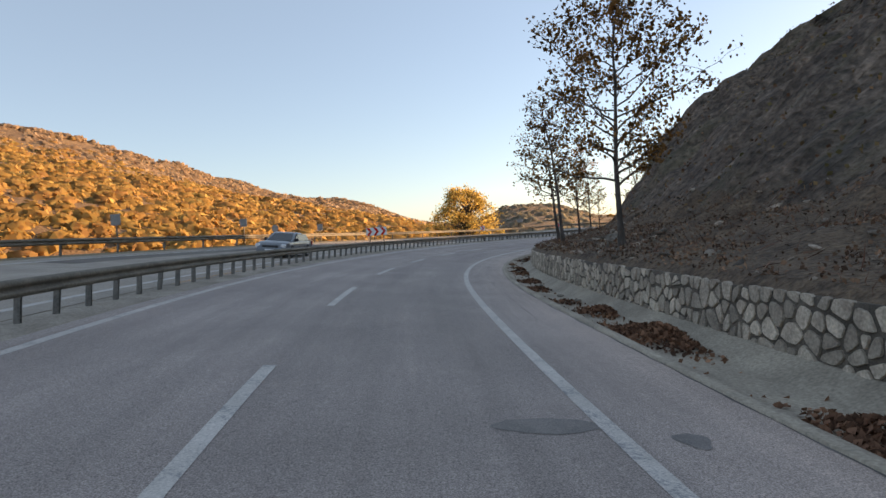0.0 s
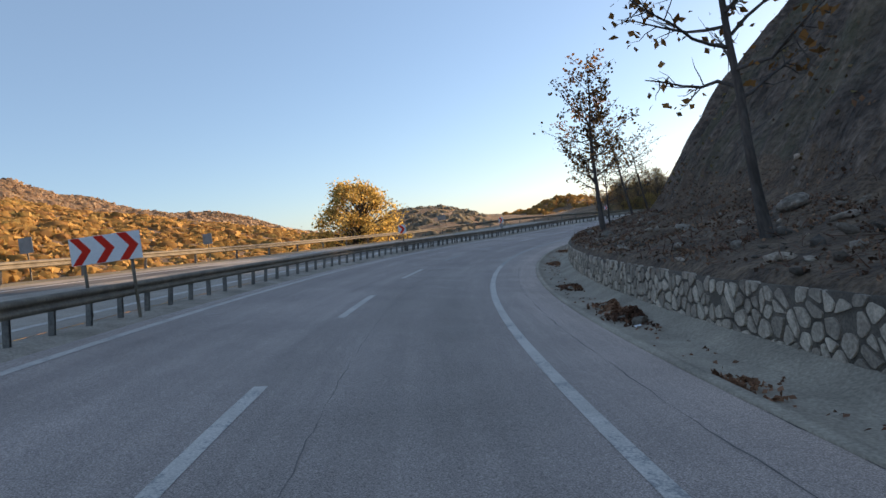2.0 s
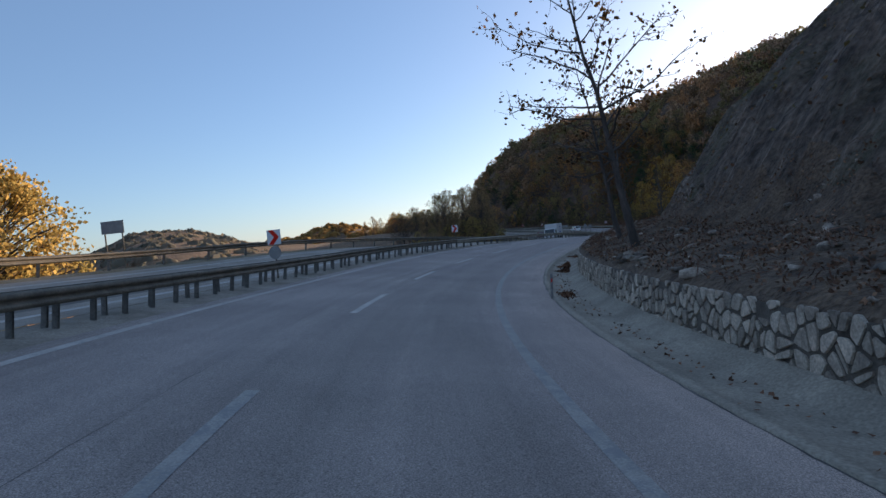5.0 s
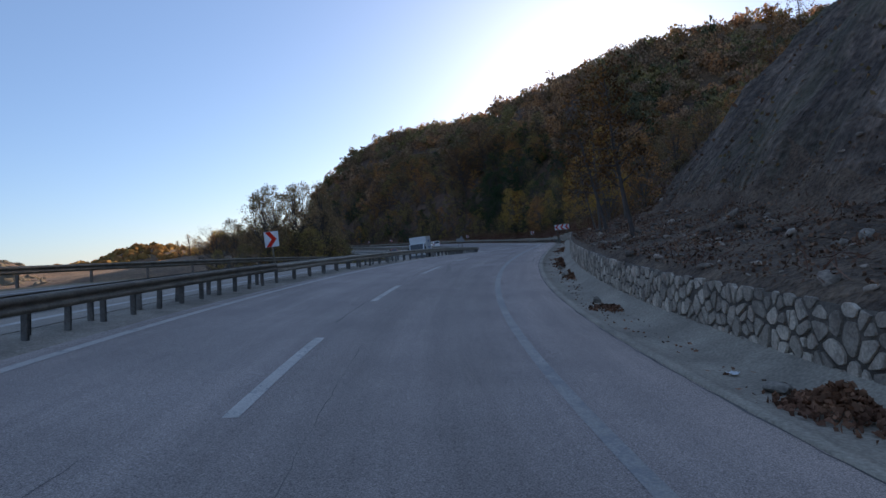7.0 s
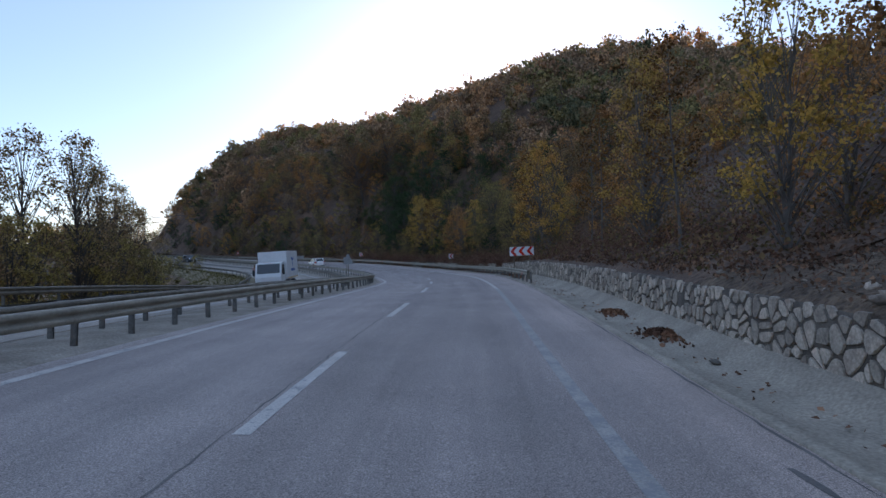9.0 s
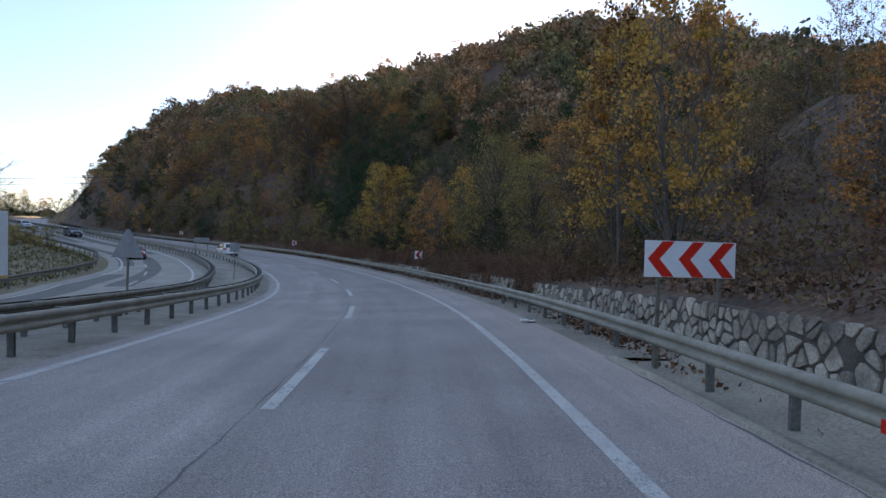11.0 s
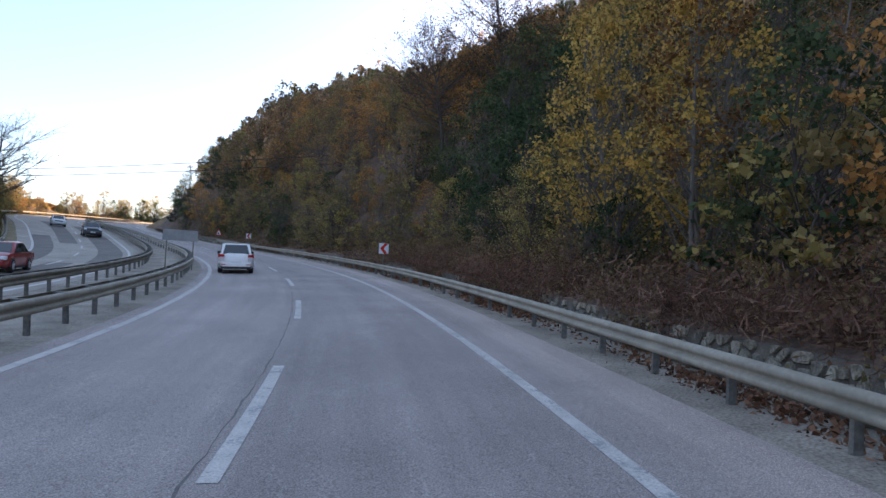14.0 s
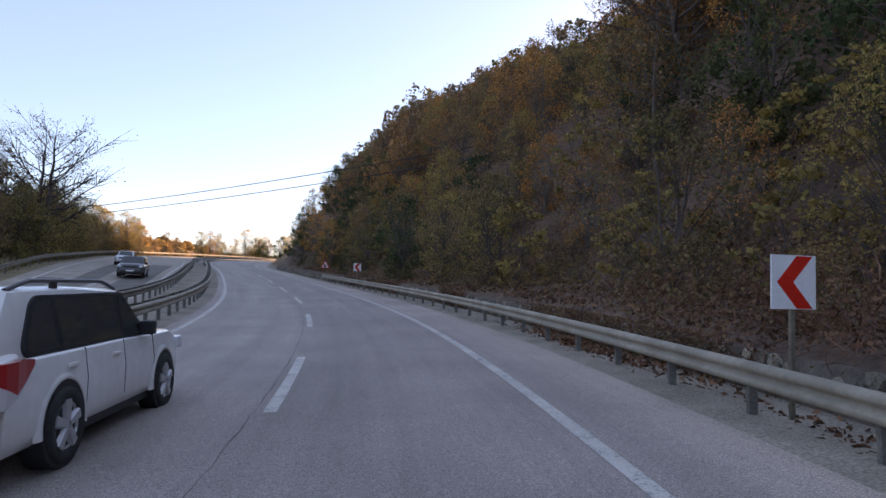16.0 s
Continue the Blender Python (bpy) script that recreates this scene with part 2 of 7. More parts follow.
def worn_paint(name, worn, white=0.60):
    """White road paint with bare patches."""
    m = mat(name, (white * 0.82, white * 0.76, white * 0.69), (white, white * 0.93, white * 0.85), 1.6, 0.7, bump=0.3, fine=45, grain=0.2, dist=0.004)
    nt = m.node_tree
    n, l = nt.nodes, nt.links
    bsdf = n["Principled BSDF"]
    base = bsdf.inputs["Base Color"].links[0].from_socket
    pos = n.new("ShaderNodeNewGeometry").outputs["Position"]
    big, fine = n.new("ShaderNodeTexNoise"), n.new("ShaderNodeTexNoise")
    big.inputs["Scale"].default_value, big.inputs["Detail"].default_value, big.inputs["Roughness"].default_value = 2.2, 8, 0.8
    fine.inputs["Scale"].default_value, fine.inputs["Detail"].default_value = 30, 3
    l.new(pos, big.inputs["Vector"])
    l.new(pos, fine.inputs["Vector"])
    both = n.new("ShaderNodeMath")
    both.operation = "MULTIPLY_ADD"
    both.inputs[1].default_value = 0.45
    l.new(fine.outputs[0], both.inputs[0])
    l.new(big.outputs[0], both.inputs[2])
    cover = n.new("ShaderNodeMapRange")
    cover.inputs[1].default_value, cover.inputs[2].default_value = worn, worn + 0.12
    l.new(both.outputs[0], cover.inputs[0])
    mix = n.new("ShaderNodeMix")
    mix.data_type = "RGBA"
    mix.inputs[6].default_value = (0.27, 0.265, 0.265, 1)
    l.new(cover.outputs[0], mix.inputs[0])
    l.new(base, mix.inputs[7])
    l.new(mix.outputs[2], bsdf.inputs["Base Color"])
    return m


def bare_earth(name):
    """Weathered earth and shale: rills down the slope, strata across it, stones and thin moss."""
    m = mat(name, (0.085, 0.064, 0.049), (0.205, 0.153, 0.114), 0.55, 0.95, bump=1.0, fine=3.4, c=(0.26, 0.205, 0.16), grain=0.5, dist=0.35, spot=0.70)
    nt = m.node_tree
    n, l = nt.nodes, nt.links
    bsdf = n["Principled BSDF"]
    base = bsdf.inputs["Base Color"].links[0].from_socket
    lay = n.new("ShaderNodeAttribute")
    lay.attribute_name = "lay"

    def field(scale, detail, low, high, a, b):
        squash, tex, out = n.new("ShaderNodeMapping"), n.new("ShaderNodeTexNoise"), n.new("ShaderNodeMapRange")
        squash.inputs["Scale"].default_value = scale
        squash.inputs["Rotation"].default_value = (0, 0, 0.12)
        l.new(lay.outputs["Vector"], squash.inputs[0])
        tex.inputs["Scale"].default_value, tex.inputs["Detail"].default_value, tex.inputs["Roughness"].default_value = 1.0, detail, 0.7
        l.new(squash.outputs[0], tex.inputs["Vector"])
        out.inputs[1].default_value, out.inputs[2].default_value, out.inputs[3].default_value, out.inputs[4].default_value = low, high, a, b
        l.new(tex.outputs[0], out.inputs[0])
        return tex, out
    rill_tex, rill = field((1.5, 0.10, 0.10), 6, 0.32, 0.68, 0.68, 1.34)
    _, moss = field((0.16, 0.05, 0.12), 5, 0.50, 0.66, 0.0, 0.65)
    _, clod = field((2.2, 2.2, 2.2), 8, 0.3, 0.7, 0.6, 1.4)
    a, b = n.new("ShaderNodeVectorMath"), n.new("ShaderNodeVectorMath")
    a.operation = b.operation = "SCALE"
    l.new(base, a.inputs[0])
    l.new(rill.outputs[0], a.inputs["Scale"])
    l.new(a.outputs[0], b.inputs[0])
    l.new(clod.outputs[0], b.inputs["Scale"])
    mix = n.new("ShaderNodeMix")
    mix.data_type = "RGBA"
    l.new(moss.outputs[0], mix.inputs[0])
    l.new(b.outputs[0], mix.inputs[6])
    mix.inputs[7].default_value = (0.105, 0.105, 0.052, 1)
    l.new(mix.outputs[2], bsdf.inputs["Base Color"])
    old = bsdf.inputs["Normal"].links[0].from_node
    bump = n.new("ShaderNodeBump")
    bump.inputs["Strength"].default_value, bump.inputs["Distance"].default_value = 0.8, 0.6
    l.new(rill_tex.outputs[0], bump.inputs["Height"])
    l.new(old.outputs[0], bump.inputs["Normal"])
    l.new(bump.outputs[0], bsdf.inputs["Normal"])
    return m


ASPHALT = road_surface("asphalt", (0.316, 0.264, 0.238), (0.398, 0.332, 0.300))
ASPHALT_OLD = mat("worn_asphalt", (0.289, 0.250, 0.206), (0.396, 0.343, 0.285), 0.5, 0.9, bump=0.5, fine=45, grain=0.3, dist=0.012)
SKID = mat("rubber_skid", (0.225, 0.195, 0.17), (0.29, 0.25, 0.215), 3.0, 0.85, bump=0.4, fine=60, grain=0.35, dist=0.01)
OIL = mat("oil_stain", (0.14, 0.125, 0.115), (0.20, 0.175, 0.16), 3.0, 0.6, bump=0.4, fine=60, grain=0.35, dist=0.01)
TAR = mat("tar", (0.10, 0.09, 0.083), (0.18, 0.16, 0.145), 2.0, 0.7, bump=0.3, fine=40)
LINE = worn_paint("road_paint", 0.58, 0.60)
LINE_WORN = worn_paint("worn_road_paint", 0.65, 0.42)
CONCRETE = mat("concrete", (0.275, 0.235, 0.184), (0.425, 0.364, 0.285), 0.7, 0.9, bump=0.4, fine=22, c=(0.192, 0.168, 0.130))
VERGE = mat("gravel_verge", (0.214, 0.180, 0.138), (0.353, 0.300, 0.240), 0.9, 0.95, bump=0.8, fine=28, grain=0.4)
MEDIAN = mat("median_dirt", (0.240, 0.207, 0.164), (0.407, 0.353, 0.289), 0.8, 0.95, bump=0.7, fine=25, grain=0.35)
MORTAR = mat("mortar", (0.070, 0.056, 0.042), (0.150, 0.122, 0.094), 2.0, 0.95, bump=0.7, fine=30)
STONE = per_piece(mat("wall_stone", (0.34, 0.28, 0.22), (0.60, 0.505, 0.395), 3.0, 0.9, bump=0.7, fine=24, grain=0.22), 0.52, 1.18)
STONE_REST = per_piece(mat("wall_stone_joined", (0.34, 0.28, 0.22), (0.60, 0.505, 0.395), 3.0, 0.9, bump=0.7, fine=24, grain=0.22), 0.52, 1.18, "island")
STONE_LOW = per_piece(mat("mossy_stone", (0.161, 0.140, 0.102), (0.385, 0.330, 0.249), 3.0, 0.95, bump=0.9, fine=24, grain=0.32, c=(0.128, 0.130, 0.062)), 0.5, 1.15, "island")
EARTH = bare_earth("bare_slope")
RUBBLE = mat("bench_soil", (0.080, 0.054, 0.036), (0.187, 0.128, 0.082), 1.1, 0.95, bump=1.0, fine=9.0, c=(0.203, 0.165, 0.125), grain=0.45, dist=0.15)
ROCK = per_piece(mat("rock", (0.161, 0.135, 0.107), (0.321, 0.275, 0.223), 3.0, 0.9, bump=0.8, fine=12, grain=0.3), 0.5, 1.15)
RUBBLE_STONE = per_piece(mat("rubble_stone", (0.15, 0.118, 0.09), (0.34, 0.28, 0.22), 4.0, 0.95, bump=0.8, fine=20, grain=0.3), 0.3, 1.75, "island")
LEAF_FLOOR = mat("leaf_covered_ground", (0.125, 0.078, 0.045), (0.225, 0.138, 0.070), 0.12, 0.95, bump=1.0, fine=1.2, c=(0.12, 0.10, 0.045), grain=0.4, dist=0.4)
SOIL = mat("forest_floor", (0.086, 0.054, 0.037), (0.171, 0.108, 0.071), 0.4, 0.95, bump=1.0, fine=6.0, c=(0.075, 0.075, 0.036), grain=0.4, dist=0.1)
STEEL = mat("galvanised_steel", (0.251, 0.226, 0.174), (0.364, 0.325, 0.254), 1.3, 0.7, metal=0.15, bump=0.08, fine=14, grain=0.12)
STEEL_DULL = mat("weathered_steel", (0.123, 0.106, 0.078), (0.214, 0.183, 0.135), 2.0, 0.7, metal=0.15, bump=0.15, fine=18, c=(0.214, 0.150, 0.098), grain=0.2)
POST = mat("dark_steel_post", (0.139, 0.135, 0.125), (0.225, 0.210, 0.187), 3.0, 0.6, metal=0.35, bump=0.1, fine=20)
SIGN_WHITE = mat("sign_white", (0.72, 0.73, 0.74), (0.80, 0.80, 0.80), 2.0, 0.6, bump=0.0, fine=20, grain=0.04, coords="Object", spec=0.2)
SIGN_RED = mat("sign_red", (0.60, 0.022, 0.010), (0.70, 0.034, 0.016), 2.0, 0.65, bump=0.0, fine=20, grain=0.05, coords="Object", spec=0.15)
SIGN_BACK = mat("sign_back", (0.24, 0.24, 0.235), (0.32, 0.32, 0.31), 3.0, 0.6, metal=0.15, bump=0.03, fine=20, grain=0.08, coords="Object")
BARK = mat("bark", (0.060, 0.050, 0.042), (0.13, 0.11, 0.095), 3.0, 0.95, bump=0.8, fine=18, stretch=(1, 1, 0.3), coords="Object")
BARK_PALE = mat("pale_bark", (0.10, 0.088, 0.075), (0.20, 0.18, 0.155), 2.0, 0.9, bump=0.5, fine=14, stretch=(1, 1, 0.35), coords="Object")
LEAF_BROWN = foliage("dry_leaves", [(0.08, 0.048, 0.027), (0.19, 0.098, 0.038), (0.33, 0.16, 0.052)], 3.0, 0.45)
LEAF_YELLOW = foliage("yellowing_leaves", [(0.28, 0.20, 0.09), (0.44, 0.29, 0.095), (0.60, 0.385, 0.095), (0.56, 0.29, 0.11)], 1.3, 0.5, "tree")
LEAF_OLIVE = foliage("turning_leaves", [(0.16, 0.145, 0.07), (0.27, 0.22, 0.09), (0.42, 0.32, 0.11), (0.32, 0.24, 0.12)], 1.3, 0.5, "tree")
LEAF_ORANGE = foliage("orange_leaves", [(0.25, 0.155, 0.09), (0.40, 0.22, 0.095), (0.57, 0.28, 0.09), (0.46, 0.32, 0.11)], 1.3, 0.5, "tree")
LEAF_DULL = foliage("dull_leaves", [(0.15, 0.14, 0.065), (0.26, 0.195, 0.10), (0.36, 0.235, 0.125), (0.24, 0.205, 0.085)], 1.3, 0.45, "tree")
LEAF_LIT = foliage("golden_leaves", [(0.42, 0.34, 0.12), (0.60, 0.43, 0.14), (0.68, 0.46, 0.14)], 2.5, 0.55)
LEAF_GREEN = foliage("ivy_leaves", [(0.035, 0.058, 0.03), (0.07, 0.10, 0.05), (0.15, 0.155, 0.065)], 1.0, 0.35, "tree")
WOODS = foliage("autumn_woods", [(0.10, 0.115, 0.07), (0.19, 0.18, 0.10), (0.33, 0.27, 0.11), (0.30, 0.205, 0.135), (0.41, 0.27, 0.16), (0.54, 0.29, 0.125), (0.29, 0.195, 0.145)], 2.2, 0.35, "tone")
TWIGS = foliage("dead_twigs", [(0.10, 0.055, 0.04), (0.18, 0.098, 0.07), (0.26, 0.155, 0.11)], 1.2, 0.0)
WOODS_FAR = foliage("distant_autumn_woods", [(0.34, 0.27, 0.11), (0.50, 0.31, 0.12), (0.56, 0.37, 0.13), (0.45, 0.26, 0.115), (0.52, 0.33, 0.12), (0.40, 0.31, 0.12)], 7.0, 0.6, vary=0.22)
# distance haze is put into the next two leaf colours, paler and greyer
WOODS_UPPER = foliage("haze_paled_upland_woods", [(0.36, 0.28, 0.19), (0.43, 0.31, 0.21), (0.46, 0.34, 0.235), (0.40, 0.28, 0.195), (0.39, 0.31, 0.21)], 8.0, 0.6, vary=0.15)
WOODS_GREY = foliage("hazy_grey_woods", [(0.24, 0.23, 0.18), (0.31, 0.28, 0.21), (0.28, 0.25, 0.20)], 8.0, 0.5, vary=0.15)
LITTER = foliage("leaf_litter", [(0.10, 0.058, 0.042), (0.20, 0.105, 0.068), (0.32, 0.175, 0.105)], 0.8, 0.1)
LITTER_OLD = foliage("old_leaf_litter", [(0.09, 0.058, 0.042), (0.19, 0.112, 0.074), (0.31, 0.185, 0.115)], 0.8, 0.1)
SCRUB = foliage("dry_scrub", [(0.12, 0.072, 0.048), (0.24, 0.13, 0.08), (0.18, 0.15, 0.065), (0.31, 0.17, 0.092)], 1.7, 0.4)
GRASS = foliage("roadside_grass", [(0.07, 0.075, 0.03), (0.15, 0.13, 0.055), (0.20, 0.16, 0.075)], 1.5, 0.3)
RUBBER = mat("tyre_rubber", (0.02, 0.02, 0.02), (0.035, 0.035, 0.035), 4, 0.8, bump=0.1, fine=30, coords="Object")


# ---- mesh helpers ----
def link_mesh(name, verts, faces, material, parent=None, label="", smooth=False):
    me = bpy.data.meshes.new(name)
    verts, faces = np.asarray(verts, np.float32), np.asarray(faces, np.int32)
    me.vertices.add(len(verts))
    me.vertices.foreach_set("co", verts.ravel())
    k = faces.shape[1]
    me.loops.add(faces.size)
    me.loops.foreach_set("vertex_index", faces.ravel())
    me.polygons.add(len(faces))
    me.polygons.foreach_set("loop_start", np.arange(0, faces.size, k, dtype=np.int32))
    me.update(calc_edges=True)
    if smooth:
        me.polygons.foreach_set("use_smooth", np.ones(len(faces), bool))
    me.materials.append(material)
    ob = new(name, me)
    ob.parent = parent
    if label:
        tagged(ob, label)
    return ob


def part(name, bm, material, parent, label="", smooth=False):
    me = bpy.data.meshes.new(name)
    bm.to_mesh(me)
    bm.free()
    if smooth:
        me.polygons.foreach_set("use_smooth", [True] * len(me.polygons))
    me.materials.append(material)
    ob = new(name, me)
    ob.parent = parent
    if label:
        tagged(ob, label)
    return ob


def thing(name, m, label, category, group="", kind=""):
    ob = new(name)
    ob.matrix_world = m
    return tagged(ob, label, category, group, kind)


def box(bm, x0, x1, y0, y1, z0, z1, bevel=0.0):
    g = bmesh.ops.create_cube(bm, size=1.0)
    bmesh.ops.transform(bm, matrix=Matrix.Translation(((x0 + x1) / 2, (y0 + y1) / 2, (z0 + z1) / 2))
                        @ Matrix.Diagonal((x1 - x0, y1 - y0, z1 - z0, 1)), verts=g["verts"])
    if bevel:
        edges = {e for v in g["verts"] for e in v.link_edges}
        bmesh.ops.bevel(bm, geom=list(edges), offset=bevel, segments=2, affect="EDGES", profile=0.6)
    return bm


def rod(bm, a, b, r, sides=8):
    a, b = Vector(a), Vector(b)
    g = bmesh.ops.create_cone(bm, cap_ends=True, segments=sides, radius1=r, radius2=r, depth=(b - a).length)
    bmesh.ops.transform(bm, matrix=Matrix.Translation((a + b) / 2) @ (b - a).to_track_quat("Z", "Y").to_matrix().to_4x4(), verts=g["verts"])
    return bm


def extrude_poly(bm, pts, axis, lo, hi):
    """A prism: pts in the plane across the axis ('x': (y, z), 'y': (x, z)), from lo to hi."""
    place = {"x": lambda p, v: (v, p[0], p[1]), "y": lambda p, v: (p[0], v, p[1]), "z": lambda p, v: (p[0], p[1], v)}[axis]
    a = [bm.verts.new(place(p, lo)) for p in pts]
    b = [bm.verts.new(place(p, hi)) for p in pts]
    bm.faces.new(a)
    bm.faces.new(b[::-1])
    for i in range(len(pts)):
        j = (i + 1) % len(pts)
        bm.faces.new((a[j], a[i], b[i], b[j]))
    bmesh.ops.recalc_face_normals(bm, faces=bm.faces)
    return bm


def grid_faces(n, m, flip=False):
    i, j = np.meshgrid(np.arange(n - 1), np.arange(m - 1), indexing="ij")
    a = (i * m + j).ravel()
    f = np.stack([a, a + 1, a + m + 1, a + m], -1)
    return f[:, ::-1] if flip else f


def ribbon(name, s0, s1, offsets, material, step=1.0, parent=None, label="", smooth=True, wobble=None):
    """A sheet along the road; offsets: rows of (d, h), either numbers or functions of s."""
    s = np.linspace(s0, s1, max(2, int(round((s1 - s0) / step)) + 1))
    cols = []
    for d, h in offsets:
        dd = d(s) if callable(d) else np.full(len(s), float(d))
        hh = h(s) if callable(h) else np.full(len(s), float(h))
        cols.append(P(s, dd, hh))
    v = np.stack(cols, 1)
    ds = np.stack([d(s) if callable(d) else np.full(len(s), float(d)) for d, h in offsets], 1)
    if wobble is not None:
        v = wobble(s, v)
    ob = link_mesh(name, v.reshape(-1, 3), grid_faces(len(s), len(offsets)), material, parent, label, smooth)
    lay = np.stack([np.repeat(s[:, None], len(offsets), 1), ds, 0 * ds], -1).astype(np.float32)
    ob.data.attributes.new("lay", "FLOAT_VECTOR", "POINT").data.foreach_set("vector", lay.ravel())
    return ob


def along(table):
    k = np.array(table, float)
    return lambda s: np.interp(s, k[:, 0], k[:, 1])

# ---- road, verges and ground ----
EDGE_L, EDGE_R, KERB, WALL = -3.66, 3.57, 5.3, 7.0
RAIL_L, RAIL_R = -4.66, 5.78
MID_RAIL = along([(70, -5.15), (140, -5.4), (152, -6.2), (185, -6.4), (200, -7.4), (214, -8.1), (240, -8.2), (262, -7.6), (290, -7.2), (318, -6.8), (350, -6.4), (460, -6.2)])
OUTER = along([(-140, -19), (-60, -18), (0, -16.6), (22, -15.8), (42, -14.4), (66, -13.2), (105, -13.8), (150, -14.2), (185, -17.2), (217, -19.2), (235, -17.2), (255, -16.8), (300, -18.4), (335, -19.3), (460, -22)])
OPP_R = lambda s: np.where(s < 72, -5.3, MID_RAIL(s) - 0.45)
OPP_L = lambda s: OUTER(s) + 0.9

BANKED = lambda s: np.clip((s - 165) / 30, 0, 1) * np.clip((420 - s) / 60, 0, 1)   # where a bank rises on the valley side

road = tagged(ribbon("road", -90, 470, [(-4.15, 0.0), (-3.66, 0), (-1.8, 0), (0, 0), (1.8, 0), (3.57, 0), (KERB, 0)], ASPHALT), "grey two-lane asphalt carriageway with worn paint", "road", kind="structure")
opposite_road = tagged(ribbon("road_opposite", -90, 470, [(OPP_L, -0.002), (lambda s: (OPP_L(s) + OPP_R(s)) / 2, 0.0), (OPP_R, -0.002)], ASPHALT_OLD), "pale worn asphalt of the opposite carriageway", "road", kind="structure")
median = tagged(ribbon("median_strip", -90, 470, [(OPP_R, -0.012), (lambda s: (OPP_R(s) - 4.15) / 2, 0.03), (-4.15, -0.008)], MEDIAN), "dusty gravel strip between the carriageways", "median", kind="structure")
outer_verge = tagged(ribbon("outer_verge", -90, 470, [(lambda s: OPP_L(s) - 11, lambda s: -3.4 + 3.2 * BANKED(s)), (lambda s: OPP_L(s) - 6, lambda s: -1.6 + 2.6 * BANKED(s)), (lambda s: OPP_L(s) - 2.4, lambda s: -0.3 + 0.4 * BANKED(s)), (lambda s: OPP_L(s) - 1.4, -0.04), (OPP_L, -0.01)], GRASSY), "grassy verge outside the opposite carriageway", "verge", kind="structure")


def stripe(name, s0, s1, d, width, parent, lift=0.005, material=LINE, wear=0.0):
    step = 1.0 if s1 - s0 > 8 else (s1 - s0) / 4
    fd = d if callable(d) else (lambda s, v=d: np.full(len(s), v))
    return ribbon(name, s0, s1, [(lambda s: fd(s) - width / 2, lift), (lambda s: fd(s) + width / 2, lift)], material, step, parent)


stripe("edge_line", -90, 470, EDGE_L, 0.19, road)
stripe("edge_line", -90, 62, EDGE_R, 0.18, road)
stripe("edge_line", 62, 168, EDGE_R, 0.18, road, material=LINE_WORN)
stripe("edge_line", 168, 470, EDGE_R, 0.18, road)
DASH = 4.9
dash_starts = [9.6 + 11.15 * k for k in range(-8, 7)] + [89.2 + 10.97 * k for k in range(7)] + [166.8 + 11.2 * k for k in range(26)]
for s in dash_starts:
    stripe("lane_dash", s, s + DASH, 0.0 if s < 120 else 0.1, 0.17, road, material=LINE_WORN if 58 < s < 82 else LINE)
stripe("edge_line", -90, 470, lambda s: OPP_R(s) - 0.75, 0.2, opposite_road)
stripe("edge_line", -90, 470, lambda s: OPP_L(s) + 1.2, 0.2, opposite_road)
for k in range(-7, 38):
    stripe("lane_dash", 2 + k * 11.2, 2 + k * 11.2 + DASH, lambda s: OPP_R(s) - 4.3, 0.16, opposite_road)
# tar seams and a patch
rng = np.random.default_rng(3)
def seam(s0, s1, d, width, sway, seed):
    r = np.random.default_rng(seed)
    k = np.arange(s0, s1 + 3, 3.0)
    off = np.cumsum(r.normal(0, sway, len(k)))
    off -= off.mean()
    f = lambda s: d + np.interp(s, k, off) + 0.012 * np.sin(s * 5.1 + seed) + 0.008 * np.sin(s * 13.7)
    w = lambda s: width * (0.65 + 0.35 * np.sin(s * 2.3 + seed))
    ribbon("tar_seam", s0, s1, [(lambda s: f(s) - w(s) / 2, 0.003), (lambda s: f(s) + w(s) / 2, 0.003)], TAR, 0.25, road)
seam(88, 104, 0.95, 0.014, 0.02, 1)
seam(108, 124, 0.85, 0.012, 0.02, 2)
seam(20, 60, 0.9, 0.014, 0.02, 4)
seam(165, 280, -0.08, 0.03, 0.005, 5)
seam(118, 165, -0.06, 0.03, 0.005, 6)
seam(60, 110, -0.9, 0.012, 0.02, 8)

# oil stains
def stain(s, d, length, width, seed):
    f = lambda q: 0.5 * width * np.clip(np.sin(np.clip((q - s) / length + 0.5, 0, 1) * math.pi), 0, 1) ** 0.15 * (1 + 0.25 * np.sin(q * 7.3 + seed) + 0.15 * np.sin(q * 17.1))
    ribbon("oil_stain", s - length / 2, s + length / 2, [(lambda q: d - f(q), 0.004), (lambda q: d + f(q) * 0.9, 0.004)], OIL, 0.06, road)
stain(0.85, 3.03, 0.5, 0.85, 1)
stain(0.4, 4.2, 0.45, 0.3, 3)
ribbon("skid_mark", 132.5, 142.5, [(lambda q: np.interp(q, [132.5, 135.4, 138, 142.5], [1.15, 0.88, 0.5, -0.12]) + 0.01 * np.sin(q * 2), 0.004), (lambda q: np.interp(q, [132.5, 135.4, 138, 142.5], [1.2, 1.05, 0.66, -0.04]) + 0.01 * np.sin(q * 1.3), 0.004)], SKID, 0.2, road)
ribbon("crack", 139.4, 143.5, [(lambda q: 4.86 + 0.03 * np.sin(q * 3.1), 0.004), (lambda q: 4.89 + 0.04 * np.sin(q * 3.7), 0.004)], TAR, 0.15, road)

